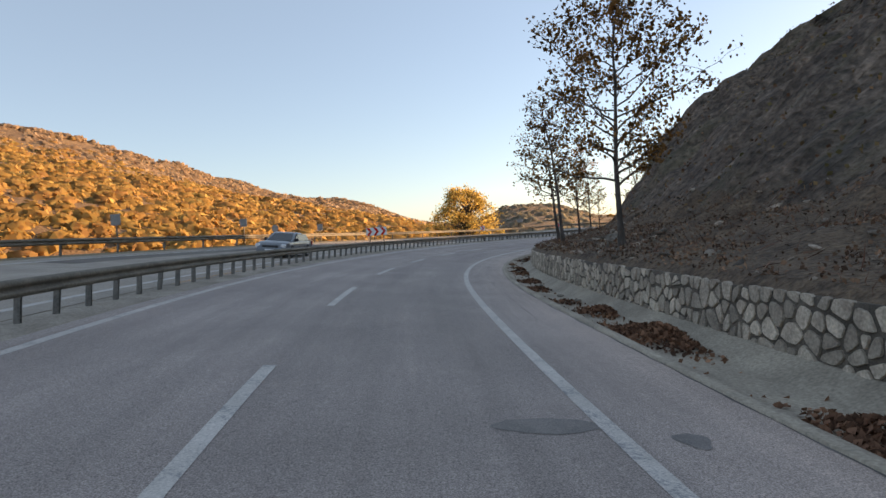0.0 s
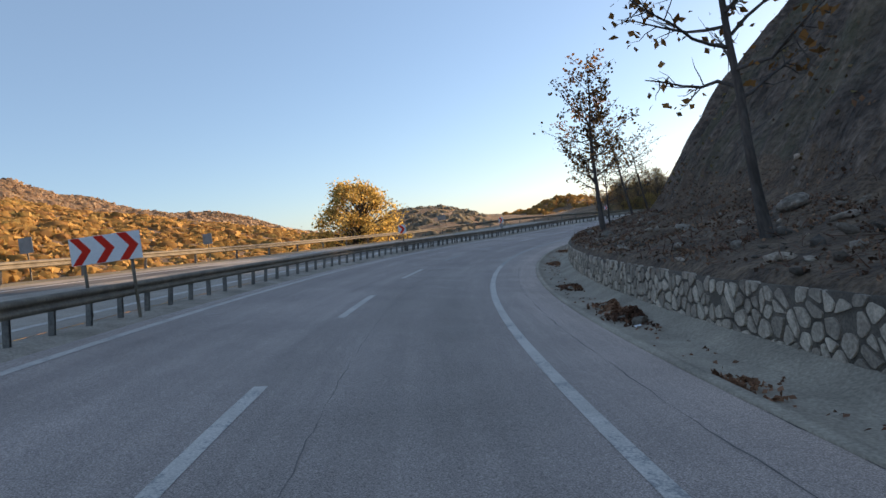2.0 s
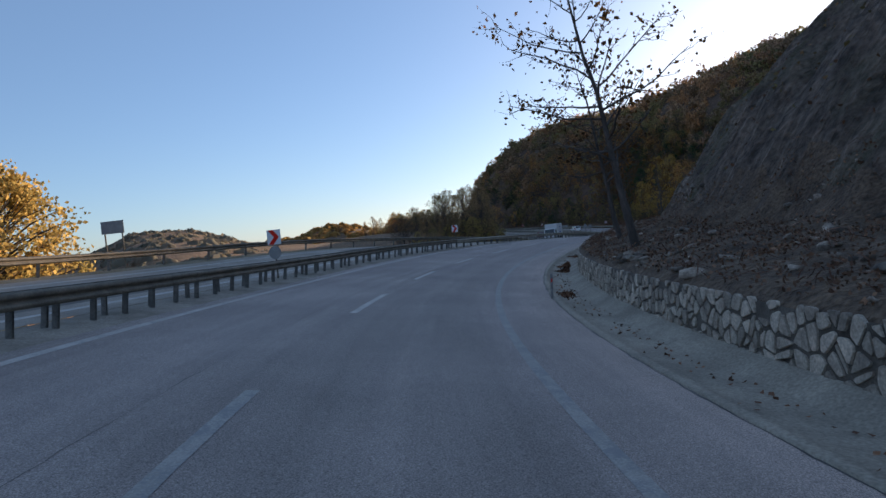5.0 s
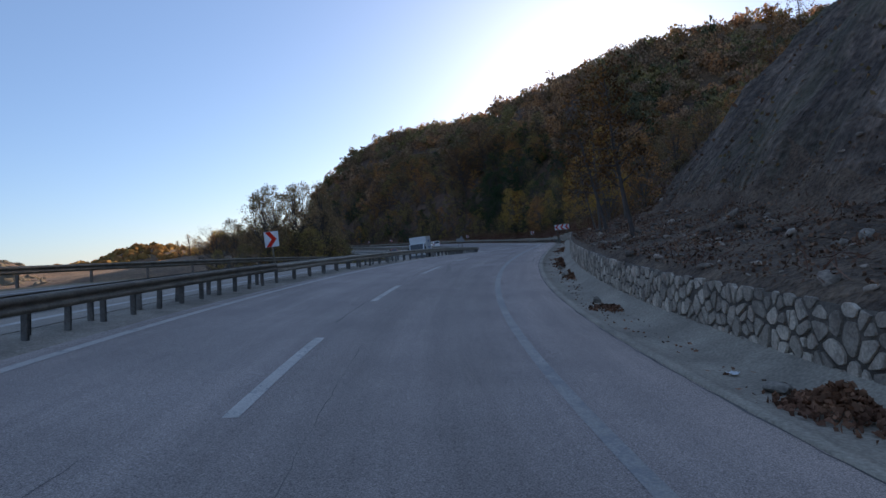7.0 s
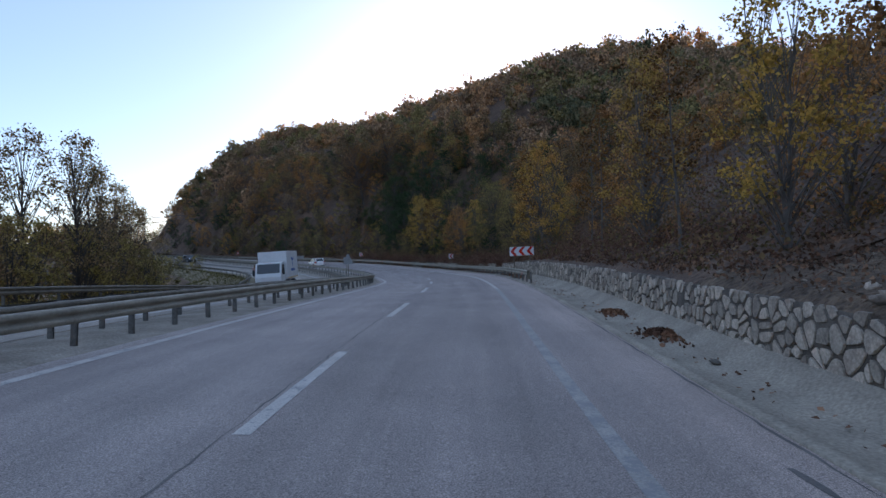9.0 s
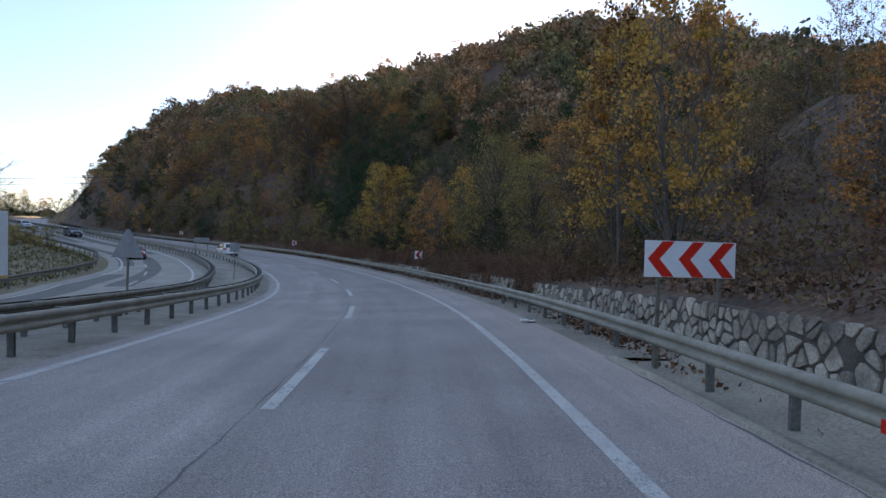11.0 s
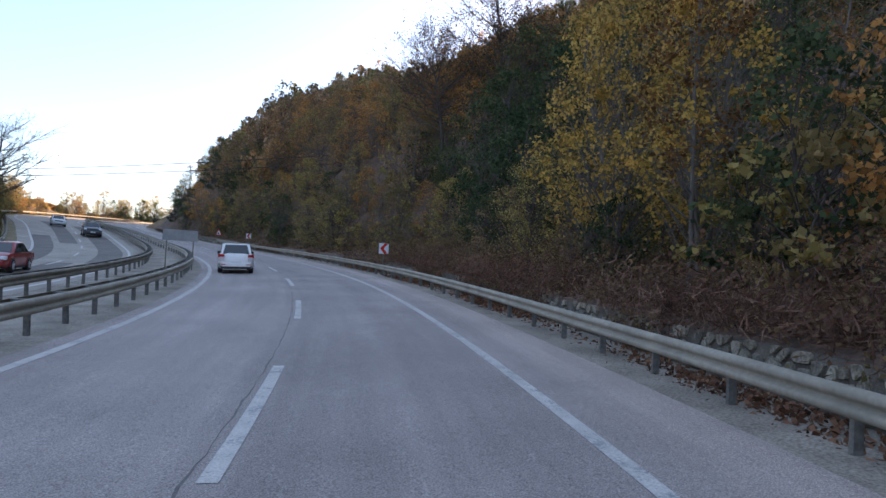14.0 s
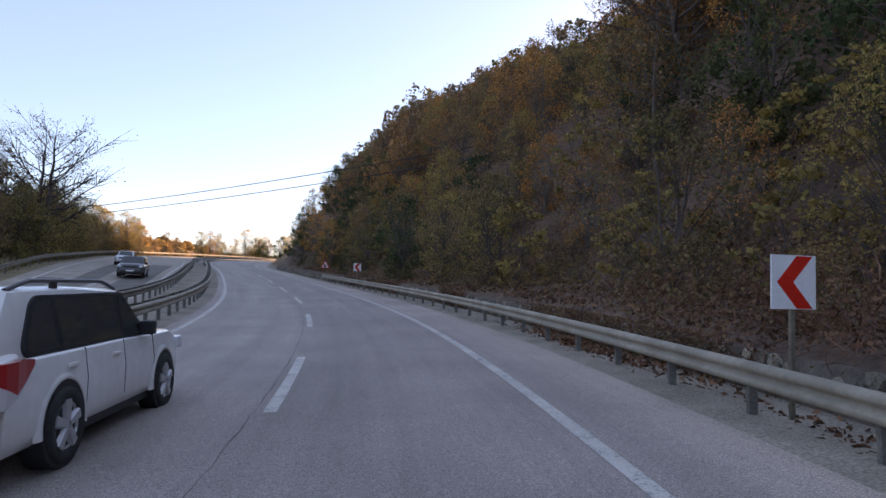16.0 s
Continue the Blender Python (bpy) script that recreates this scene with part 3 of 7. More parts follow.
# concrete gutter between the kerb and the wall, and the gravel shoulder past it
gutter = tagged(ribbon("gutter", -90, 182, [(KERB, -0.03), (KERB + 0.004, 0.03), (KERB + 0.19, 0.04), (KERB + 0.22, -0.05), (KERB + 0.7, -0.065), (WALL - 0.52, -0.05), (WALL - 0.44, -0.01), (WALL - 0.02, 0.21), (WALL + 0.06, 0.23)], CONCRETE, 1.0, smooth=False), "cracked concrete gutter littered with leaves below the stone wall", "gutter", kind="structure")
shoulder = tagged(ribbon("shoulder", 182, 470, [(KERB, -0.004), (RAIL_R, 0.0), (WALL + 0.1, -0.06)], VERGE, 1.0), "dusty gravel shoulder under the guard rail", "shoulder", kind="structure")
seam(-20, 182, KERB - 0.02, 0.05, 0.012, 9)
seam(8, 62, 4.5, 0.022, 0.03, 11)

# ---- ground ----
AZ_E = along([(-40, 0.4), (-25, 0.8), (-17, 0.5), (-13, 1.2), (-9, 2.6), (-5, 2.4), (-1, 1.0), (3, 1.5), (8, 3.3), (15, 4.9), (22, 6.8), (30, 9.6), (36, 11.1), (45, 12.3), (60, 11), (90, 8), (140, 6), (180, 5)])
AZ_R = along([(-40, 900), (-13, 800), (-5, 800), (-1, 1100), (3, 1000), (15, 800), (30, 560), (45, 500), (90, 500), (180, 500)])
WALL_TOP = along([(181, 1.02), (186, 0.93), (190, 0.80), (203, 0.76), (210, 0.64), (224, 0.60), (246, 0.55)])


def lumps(x, y, scale, seed=0):
    """Smooth value noise in the plan, about -1 to 1."""
    r = np.random.default_rng(seed)
    out = np.zeros(np.shape(x))
    for i in range(9):
        a, ph = r.uniform(0, 6.283, 2)
        w = r.uniform(0.6, 1.7) / scale
        out += np.sin((np.cos(a) * x + np.sin(a) * y) * w * 6.283 + ph)
    return out / 3.0


def right_height(s, d):
    """Height of the hillside above the banked road surface, d metres right of the lane line."""
    start = np.interp(s, [255, 290, 330, 360], [12.5, 10.5, 9.0, 8.6])
    run = np.clip(d - start, 0, None)
    k = [-60, 0, 25, 45, 62, 80, 105, 130, 150, 180, 210, 240, 270, 300, 330, 360, 400, 450]
    crest = np.interp(s, k, [59, 44, 35.5, 28, 23.5, 24, 25, 17.5, 16, 20.3, 26.5, 38.5, 74, 78, 48, 50, 47, 53])
    steep = np.interp(s, k, [0.66, 0.75, 0.87, 1.12, 1.38, 1.54, 1.58, 1.6, 1.1, 0.66, 0.58, 0.75, 1.15, 1.06, 1.29, 1.49, 1.9, 1.5])
    bench = WALL_TOP(s) + 0.16 * np.clip(d - 7.2, 0, 5.3)
    return bench + crest * (1 - np.exp(-run * steep / crest))


def shade_hill(x, y, d):
    """An unseen rise, added behind the cut slope to keep sun off the road."""
    return 44 * np.exp(-((x - 118) ** 2 + (y - 52) ** 2) / (2 * 36.0 ** 2)) * np.clip((d - 40) / 25, 0, 1)


def ground_z(x, y):
    s, d = nearest(x, y)
    x, y = np.ravel(x), np.ravel(y)
    outer = OUTER(s)
    zr = P(s, np.clip(d, outer - 2, WALL))[:, 2]
    z = zr - 3.0
    # right: wall, bench and hill
    right = d > WALL + 0.2
    rh = right_height(s, d) + shade_hill(x, y, d)
    rh = rh + np.clip((d - 14) / 12, 0, 1) * (lumps(x, y, 38, 1) * 0.9 + lumps(x, y, 11, 2) * 0.4)
    z = np.where(right, zr + rh - 0.4 - 2.6 * np.clip((24 - d) / 10, 0, 1), z)
    # left: falls into the valley, or a low bank inside the far bend
    run = np.clip(outer - 3.5 - d, 0, None)
    bank = BANKED(s)
    fall = -13 * (1 - np.exp(-run * 0.4 / 13)) * (1 - bank)
    rise = bank * (np.clip(run, 0, 6) * 0.28 - 0.05 * np.clip(run - 10, 0, 60))
    z = np.where(d < outer - 3.5, zr - 0.8 - 1.5 * np.clip(1 - run / 6, 0, 1) + fall + rise + np.clip(run / 20, 0, 1) * lumps(x, y, 60, 3) * 0.8, z)
    # the hills round the valley
    cx, cy = x - 15, y - 40
    r = np.hypot(cx, cy)
    az = np.degrees(np.arctan2(-cx, cy))
    peak, dist = np.tan(np.radians(AZ_E(az))), AZ_R(az)
    u = np.clip((r - 150) / (dist - 150), 0, 1.6)
    shape = np.where(u < 1, u ** 0.85 * (1 - 0.12 * np.sin(u * 3.14)), 1 - 0.5 * (u - 1))
    far = peak * dist * shape + u * (1 - np.clip(u - 1, 0, 1)) * (lumps(x, y, 180, 5) * 4 + lumps(x, y, 70, 6) * 1.5) - 13 * (1 - np.clip(u * 4, 0, 1))
    left = (d < outer - 3.5) & (az > -60)
    w = np.clip((r - 130) / 60, 0, 1) * (1 - bank * np.clip((90 - run) / 40, 0, 1)) * left * np.clip((outer - 20 - d) / 40, 0, 1)
    z = z * (1 - w) + far * w
    return z + 10 * np.exp(-((x - 172) ** 2 + (y - 448) ** 2) / (2 * 26.0 ** 2)) * np.clip((outer - 12 - d) / 20, 0, 1)


def warp(lo, hi, centre, n, power=2.6):
    u = np.linspace(-1, 1, n)
    v = np.sign(u) * np.abs(u) ** power
    return np.where(v < 0, centre + v * (centre - lo), centre + v * (hi - centre))


gx, gy = warp(-2600, 3000, 90, 210), warp(-2000, 3400, 130, 210)
GX, GY_ = np.meshgrid(gx, gy, indexing="ij")
GZ = ground_z(GX, GY_).reshape(GX.shape)
ground = tagged(link_mesh("ground", np.stack([GX, GY_, GZ], -1).reshape(-1, 3), grid_faces(210, 210, flip=True), LEAF_FLOOR, smooth=True), "brown hilly ground covered with soil and fallen leaves", "ground", kind="structure")

# the cut slope beside the road, in finer relief than the ground under it
def slope_z(S, D):
    """Height of the slopes right of the wall; the bare part is rougher and fades into the wooded one."""
    rough = 0.2 + np.interp(S, [128, 152], [1, 0]) * np.interp(D, [12, 17], [0.4, 0.7])
    p = P(S, D)
    x, y = p[..., 0], p[..., 1]
    z0 = P(S, np.minimum(D, WALL))[..., 2]
    k = np.clip((D - 7.6) / 4, 0, 1)
    big = np.clip((D - 14) / 12, 0, 1) * (lumps(x, y, 38, 1) * 0.9 + lumps(x, y, 11, 2) * 0.4)
    gully = np.clip((D - 12) / 6, 0, 1) * rough * (np.abs(lumps(S, D * 0.18, 9, 11)) * 1.1 - 1.0 + 0.35 * np.abs(lumps(S + 0.2 * D, D * 0.1, 2.2, 15)))
    small = k * (lumps(x, y, 4.3, 12) * 0.22 + lumps(x, y, 1.9, 13) * 0.10) + np.clip((D - 12) / 5, 0, 1) * rough * 0.5 * np.abs(lumps(S + 0.12 * D, D * 0.12, 3.1, 14))
    return z0 + right_height(S, D) + shade_hill(x, y, D) + big + gully + small + 0.12


def slope_mesh(name, s0, s1, dists, material, label):
    s = np.arange(s0, s1 + 0.1, 0.8 if material is SOIL else 0.45)
    S, D = np.meshgrid(s, np.array(dists), indexing="ij")
    base = P(S, D)
    base[..., 2] = slope_z(S, D)
    if dists[0] < 8:
        base[:, 0, 2] = P(S, np.minimum(D, WALL))[:, 0, 2] + WALL_TOP(s) - 0.05
    else:
        base[:, 0, 2] -= 0.4
    ob = link_mesh(name, base.reshape(-1, 3), grid_faces(len(s), len(dists)), material, smooth=True)
    lay = np.stack([S, D, base[..., 2]], -1).astype(np.float32)
    ob.data.attributes.new("lay", "FLOAT_VECTOR", "POINT").data.foreach_set("vector", lay.ravel())
    return tagged(ob, label, "slope", kind="structure")


near_d = [WALL + 0.12, 7.6, 8.2, 9, 10, 11, 12, 13, 14, 15.2, 16.5, 18, 19.5, 21, 23, 25, 27, 29, 31.5, 34, 37, 40, 43.5, 47, 51, 55, 60, 66]
slope_mesh("bench", -70, 152, [WALL + 0.12, 7.4, 7.8, 8.3, 8.8, 9.4, 10, 10.7, 11.4, 12.2, 13, 13.8], RUBBLE, "strip of brown soil, rubble and dead leaves above the wall")
slope_mesh("slope_bare", -70, 152, [12.6] + list(np.arange(13, 30, 0.7)) + near_d[17:], EARTH, "bare grey-brown earth slope with gullies and thin grass")
slope_mesh("slope_wooded", 152, 400, near_d, SOIL, "steep wooded bank covered with dry leaves")


def surface_z(s, d):
    """Height of the ground beside the road."""
    if d > WALL:
        return float(slope_z(np.array(float(s)), np.array(float(d))))
    p = P(s, d)
    return float(ground_z(np.array([p[0]]), np.array([p[1]]))[0])


# darker overlays on the opposite carriageway
for a, b, lo, hi in ((196, 228, 0.10, 0.34), (214, 262, 0.42, 0.60), (240, 300, 0.12, 0.30), (262, 330, 0.66, 0.86), (290, 345, 0.36, 0.52), (20, 60, 0.1, 0.3), (60, 120, 0.55, 0.8), (120, 160, 0.15, 0.4)):
    f = lambda s, k: OPP_L(s) * (1 - k) + OPP_R(s) * k
    ribbon("road_patch", a, b, [(lambda s: f(s, lo), 0.003), (lambda s: f(s, hi), 0.003)], ASPHALT_DARK, 1.0, opposite_road)

# ---- guard rails ----
BEAM = [(0.0, 0.44), (0.035, 0.455), (0.075, 0.475), (0.08, 0.51), (0.075, 0.535), (0.03, 0.56), (0.005, 0.585), (0.03, 0.61), (0.075, 0.635), (0.08, 0.66), (0.075, 0.695), (0.035, 0.72), (0.0, 0.73)]
post_bm = bmesh.new()
extrude_poly(post_bm, [(-0.055, -0.03), (0.055, -0.03), (0.055, -0.02), (-0.04, -0.02), (-0.04, 0.02), (0.055, 0.02), (0.055, 0.03), (-0.055, 0.03)], "z", -0.35, 0.66)
POST_MESH = bpy.data.meshes.new("post")
post_bm.to_mesh(POST_MESH)
post_bm.free()
POST_MESH.materials.append(POST)
spacer_bm = bmesh.new()
box(spacer_bm, -0.16, 0.16, -0.05, 0.05, 0.62, 0.72, 0.008)
SPACER_MESH = bpy.data.meshes.new("spacer")
spacer_bm.to_mesh(SPACER_MESH)
spacer_bm.free()
SPACER_MESH.materials.append(POST)


def guard_rail(s0, s1, d, face, spacing, label, up=0.0, steel=STEEL, posts=True, back=None, lo=0.49, hi=0.80):
    """A W-beam rail on steel posts; face 1: its ribs look to larger d."""
    fd = d if callable(d) else (lambda s, v=d: np.full(np.shape(s), v))
    lift = lambda h: lo + (h - 0.44) / 0.29 * (hi - lo)
    rail = thing("guard_rail", Matrix.Identity(4), label, "guard rail", "guard rails")
    offs = [((lambda s, a=a: fd(s) + face * a), lift(h)) for a, h in BEAM]
    offs += [((lambda s, a=a: fd(s) + face * (a - 0.012)), lift(h)) for a, h in BEAM[::-1]] + [offs[0]]
    ribbon("beam", s0, s1, offs, steel, 1.0 if spacing < 2 else 2.5, rail)
    if back is not None:
        rear = [((lambda s, a=a: fd(s) - face * (a + 0.32)), lift(h)) for a, h in BEAM]
        rear += [((lambda s, a=a: fd(s) - face * (a + 0.308)), lift(h)) for a, h in BEAM[::-1]] + [rear[0]]
        ribbon("beam", max(s0, back), s1, rear, steel, 1.0, rail)
        for s in np.arange(max(s0, back) + 0.3, s1, spacing):
            o = new("spacer", SPACER_MESH)
            o.matrix_world = pose(*P(s, float(fd(np.array([s]))[0]) - face * 0.16, hi - 0.73), 0, 0, heading(s))
            o.parent = rail
    if posts:
        for s in np.arange(s0 + 0.3, s1, spacing):
            a = heading(s)
            x, y, z = P(s, float(fd(np.array([s]))[0]) - face * 0.15, 0.0)
            lean = rng.normal(0, 1.2)
            m = pose(x, y, z + hi - 0.75, rng.normal(0, 1.2), lean - math.degrees(math.atan(float(np.interp(s, SG, BG)))) * -1.0, a)
            o = new("post", POST_MESH)
            o.matrix_world = m
            o.parent = rail
    return rail


guard_rail(-70, 128, RAIL_L, 1, 1.15, "weathered grey steel guard rail along the median", steel=STEEL_DULL)
guard_rail(128, 460, RAIL_L, 1, 1.9, "grey steel double guard rail beside the gravel median", steel=STEEL, back=160, lo=0.43, hi=0.74)
guard_rail(72, 460, MID_RAIL, -1, 1.9, "second steel guard rail facing the opposite carriageway", steel=STEEL_DULL, back=120, lo=0.43, hi=0.74)
guard_rail(-90, 460, OUTER, 1, 3.8, "long steel guard rail on the valley side of the road", steel=STEEL_DULL)
right_rail = guard_rail(173.5, 311, RAIL_R, -1, 1.9, lo=0.36, hi=0.66, label="galvanised steel guard rail in front of the wooded bank", steel=STEEL)
# blunt end plate of the rail
bm = bmesh.new()
box(bm, -0.03, 0.03, -0.10, 0.06, 0.18, 0.68, 0.015)
cap = part("end_plate", bm, STEEL_DULL, right_rail)
cap.matrix_world = pose(*P(173.45, RAIL_R - 0.05), 0, 0, heading(173.5) + 90)


# ---- the stone wall ----
def wall_height(s):
    return WALL_TOP(s) + 0.02 * np.sin(s * 0.21) + 0.02 * np.sin(s * 0.9)


wall_d = along([(-100, WALL), (300, WALL), (318, 6.4), (350, 6.0)])
wall = tagged(ribbon("wall_stone", -90, 350, [(lambda s: wall_d(s) - 0.02, -0.3), (lambda s: wall_d(s) + 0.06, wall_height), (lambda s: wall_d(s) + 0.42, lambda s: wall_height(s) + 0.01), (lambda s: wall_d(s) + 0.5, -0.3)], MORTAR, 1.0, smooth=False), "retaining wall of rough pale field stones in mortar", "wall", kind="structure")

# stones of the wall: packed polygons with rounded faces
def clip_poly(poly, n, c):
    out = []
    for i in range(len(poly)):
        a, b = poly[i], poly[(i + 1) % len(poly)]
        da, db = a[0] * n[0] + a[1] * n[1] - c, b[0] * n[0] + b[1] * n[1] - c
        if da <= 0:
            out.append(a)
        if (da < 0 < db) or (db < 0 < da):
            t = da / (da - db)
            out.append((a[0] + t * (b[0] - a[0]), a[1] + t * (b[1] - a[1])))
    return out


def stone_cells(s0, s1, top, size, seed):
    r = np.random.default_rng(seed)
    nx, nz = int((s1 - s0) / (size * 0.9)), max(2, int(round(top / (size * 0.9))))
    dx, dz = (s1 - s0) / nx, top / nz
    pts = {}
    for i in range(-2, nx + 2):
        for j in range(-1, nz + 1):
            pts[i, j] = (s0 + (i + 0.5 + 0.5 * (j % 2) + r.uniform(-0.5, 0.5)) * dx, (j + 0.5 + r.uniform(-0.48, 0.48)) * dz)
    for key in [k for k in pts if r.random() < 0.10]:
        del pts[key]
    for i in range(nx):
        for j in range(nz):
            p = pts.get((i, j))
            if p is None:
                continue
            poly = [(p[0] - size * 1.1, 0.0), (p[0] + size * 1.1, 0.0), (p[0] + size * 1.1, top), (p[0] - size * 1.1, top)]
            for a in (-2, -1, 0, 1, 2):
                for b in (-2, -1, 0, 1, 2):
                    q = pts.get((i + a, j + b))
                    if q is None or (a == 0 and b == 0):
                        continue
                    nx_, nz_ = q[0] - p[0], q[1] - p[1]
                    ln = math.hypot(nx_, nz_)
                    n = (nx_ / ln, nz_ / ln)
                    poly = clip_poly(poly, n, (p[0] + q[0]) / 2 * n[0] + (p[1] + q[1]) / 2 * n[1] - r.uniform(0.012, 0.04))
                    if len(poly) < 3:
                        break
                if len(poly) < 3:
                    break
            if len(poly) >= 3:
                yield p, poly, r


def stone_geometry(poly, r, wall_top):
    """Rings of a stone: at the mortar, proud of it, and its face."""
    n = len(poly)
    cx, cz = sum(p[0] for p in poly) / n, sum(p[1] for p in poly) / n
    soft = []
    for i in range(n):                       # cut each corner once, for a rounded outline
        a, b = poly[i], poly[(i + 1) % n]
        soft += [(a[0] * 0.82 + b[0] * 0.18, a[1] * 0.82 + b[1] * 0.18), (a[0] * 0.18 + b[0] * 0.82, a[1] * 0.18 + b[1] * 0.82)]
    n = len(soft)
    proud = r.uniform(0.008, 0.03)
    rings = []
    for k, out in ((1.0, -0.03), (0.96, proud * 0.85), (0.88, proud)):
        for p in soft:
            s, h = cx + (p[0] - cx) * k, cz + (p[1] - cz) * k
            d = float(wall_d(s)) - 0.02 + 0.08 * h / wall_top - out - r.uniform(0, 0.008) * (k < 1)
            rings.append(P(s, d, h))
    faces = []
    for ring in (0, 1):
        for i in range(n):
            j = (i + 1) % n
            faces.append((ring * n + i, ring * n + j, ring * n + n + j, ring * n + n + i))
    top = [2 * n + i for i in range(n)]
    for i in range(1, n - 2, 2):
        faces.append((top[0], top[i], top[i + 1], top[i + 2] if i + 2 < n else top[i + 1]))
    return rings, [f if len(set(f)) == 4 else f[:3] for f in faces]


rest_v, rest_f, low_v, low_f = [], [], [], []
single = 0
for s0, s1, size, top, seed in ((-30, 60, 0.30, 1.07, 1), (60, 130, 0.27, 1.07, 2), (130, 183, 0.29, 1.07, 3), (183, 188, 0.29, 0.97, 4), (188, 207, 0.28, 0.84, 8), (207, 224, 0.27, 0.70, 5), (224, 246, 0.27, 0.64, 6), (246, 345, 0.28, 0.56, 7)):
    for p, poly, r in stone_cells(s0, s1, top, size, seed):
        if r.random() < (0.03 if s0 < 205 else 0.12 if p[0] < 228 else 0.35):
            continue
        v, f = stone_geometry(poly, r, 1.0)
        if (84 < p[0] < 108) and single < 300:
            me = bpy.data.meshes.new("stone")
            me.from_pydata(v, [], f)
            me.materials.append(STONE)
            o = new("stone", me)
            o.parent = wall
            single += 1
        else:
            to_v, to_f = (rest_v, rest_f) if s0 < 220 else (low_v, low_f)
            k = len(to_v)
            to_v += v
            to_f += [tuple(i + k for i in q) for q in f]
for vs, fs, m_ in ((rest_v, rest_f, STONE_REST), (low_v, low_f, STONE_LOW)):
    me = bpy.data.meshes.new("stones")
    me.from_pydata(vs, [], fs)
    me.materials.append(m_)
    o = tagged(new("stones", me), kind="stuff")
    o.parent = wall

# ---- trees ----
def tube(chain, radii, sides):
    """A tapered tube along a chain of points."""
    pts = np.asarray(chain, float)
    t = np.gradient(pts, axis=0)
    t /= np.linalg.norm(t, axis=1)[:, None] + 1e-9
    ref = np.where(np.abs(t[:, 2:3]) > 0.9, np.array([[1.0, 0, 0]]), np.array([[0, 0, 1.0]]))
    u = np.cross(t, ref)
    u /= np.linalg.norm(u, axis=1)[:, None] + 1e-9
    w = np.cross(t, u)
    a = np.arange(sides) * 2 * math.pi / sides
    r = np.asarray(radii, float)[:, None, None]
    v = pts[:, None] + r * (np.cos(a)[None, :, None] * u[:, None] + np.sin(a)[None, :, None] * w[:, None])
    n = len(pts)
    i, j = np.meshgrid(np.arange(n - 1), np.arange(sides), indexing="ij")
    k = (j + 1) % sides
    f = np.stack([i * sides + j, i * sides + k, (i + 1) * sides + k, (i + 1) * sides + j], -1).reshape(-1, 4)
    return v.reshape(-1, 3), f


def gather(pieces):
    v, f, k = [], [], 0
    for a, b in pieces:
        v.append(a)
        f.append(b + k)
        k += len(a)
    return np.concatenate(v), np.concatenate(f)


def leaf_quads(centres, size, r, droop=0.3, aspect=0.75):
    """A pointed four-sided leaf at each centre, turned at random and slightly folded."""
    n = len(centres)
    a = r.normal(size=(n, 3))
    a[:, 2] -= droop
    a /= np.linalg.norm(a, axis=1)[:, None]
    b = np.cross(a, r.normal(size=(n, 3)))
    b /= np.linalg.norm(b, axis=1)[:, None] + 1e-9
    sz = (size * r.uniform(0.6, 1.35, n))[:, None]
    c = np.cross(a, b) * sz * 0.12
    v = np.stack([centres - a * sz * 0.5, centres + b * sz * aspect * 0.5 + c, centres + a * sz * 0.5, centres - b * sz * aspect * 0.5 + c], 1)
    return v.reshape(-1, 3), np.arange(n * 4).reshape(n, 4)


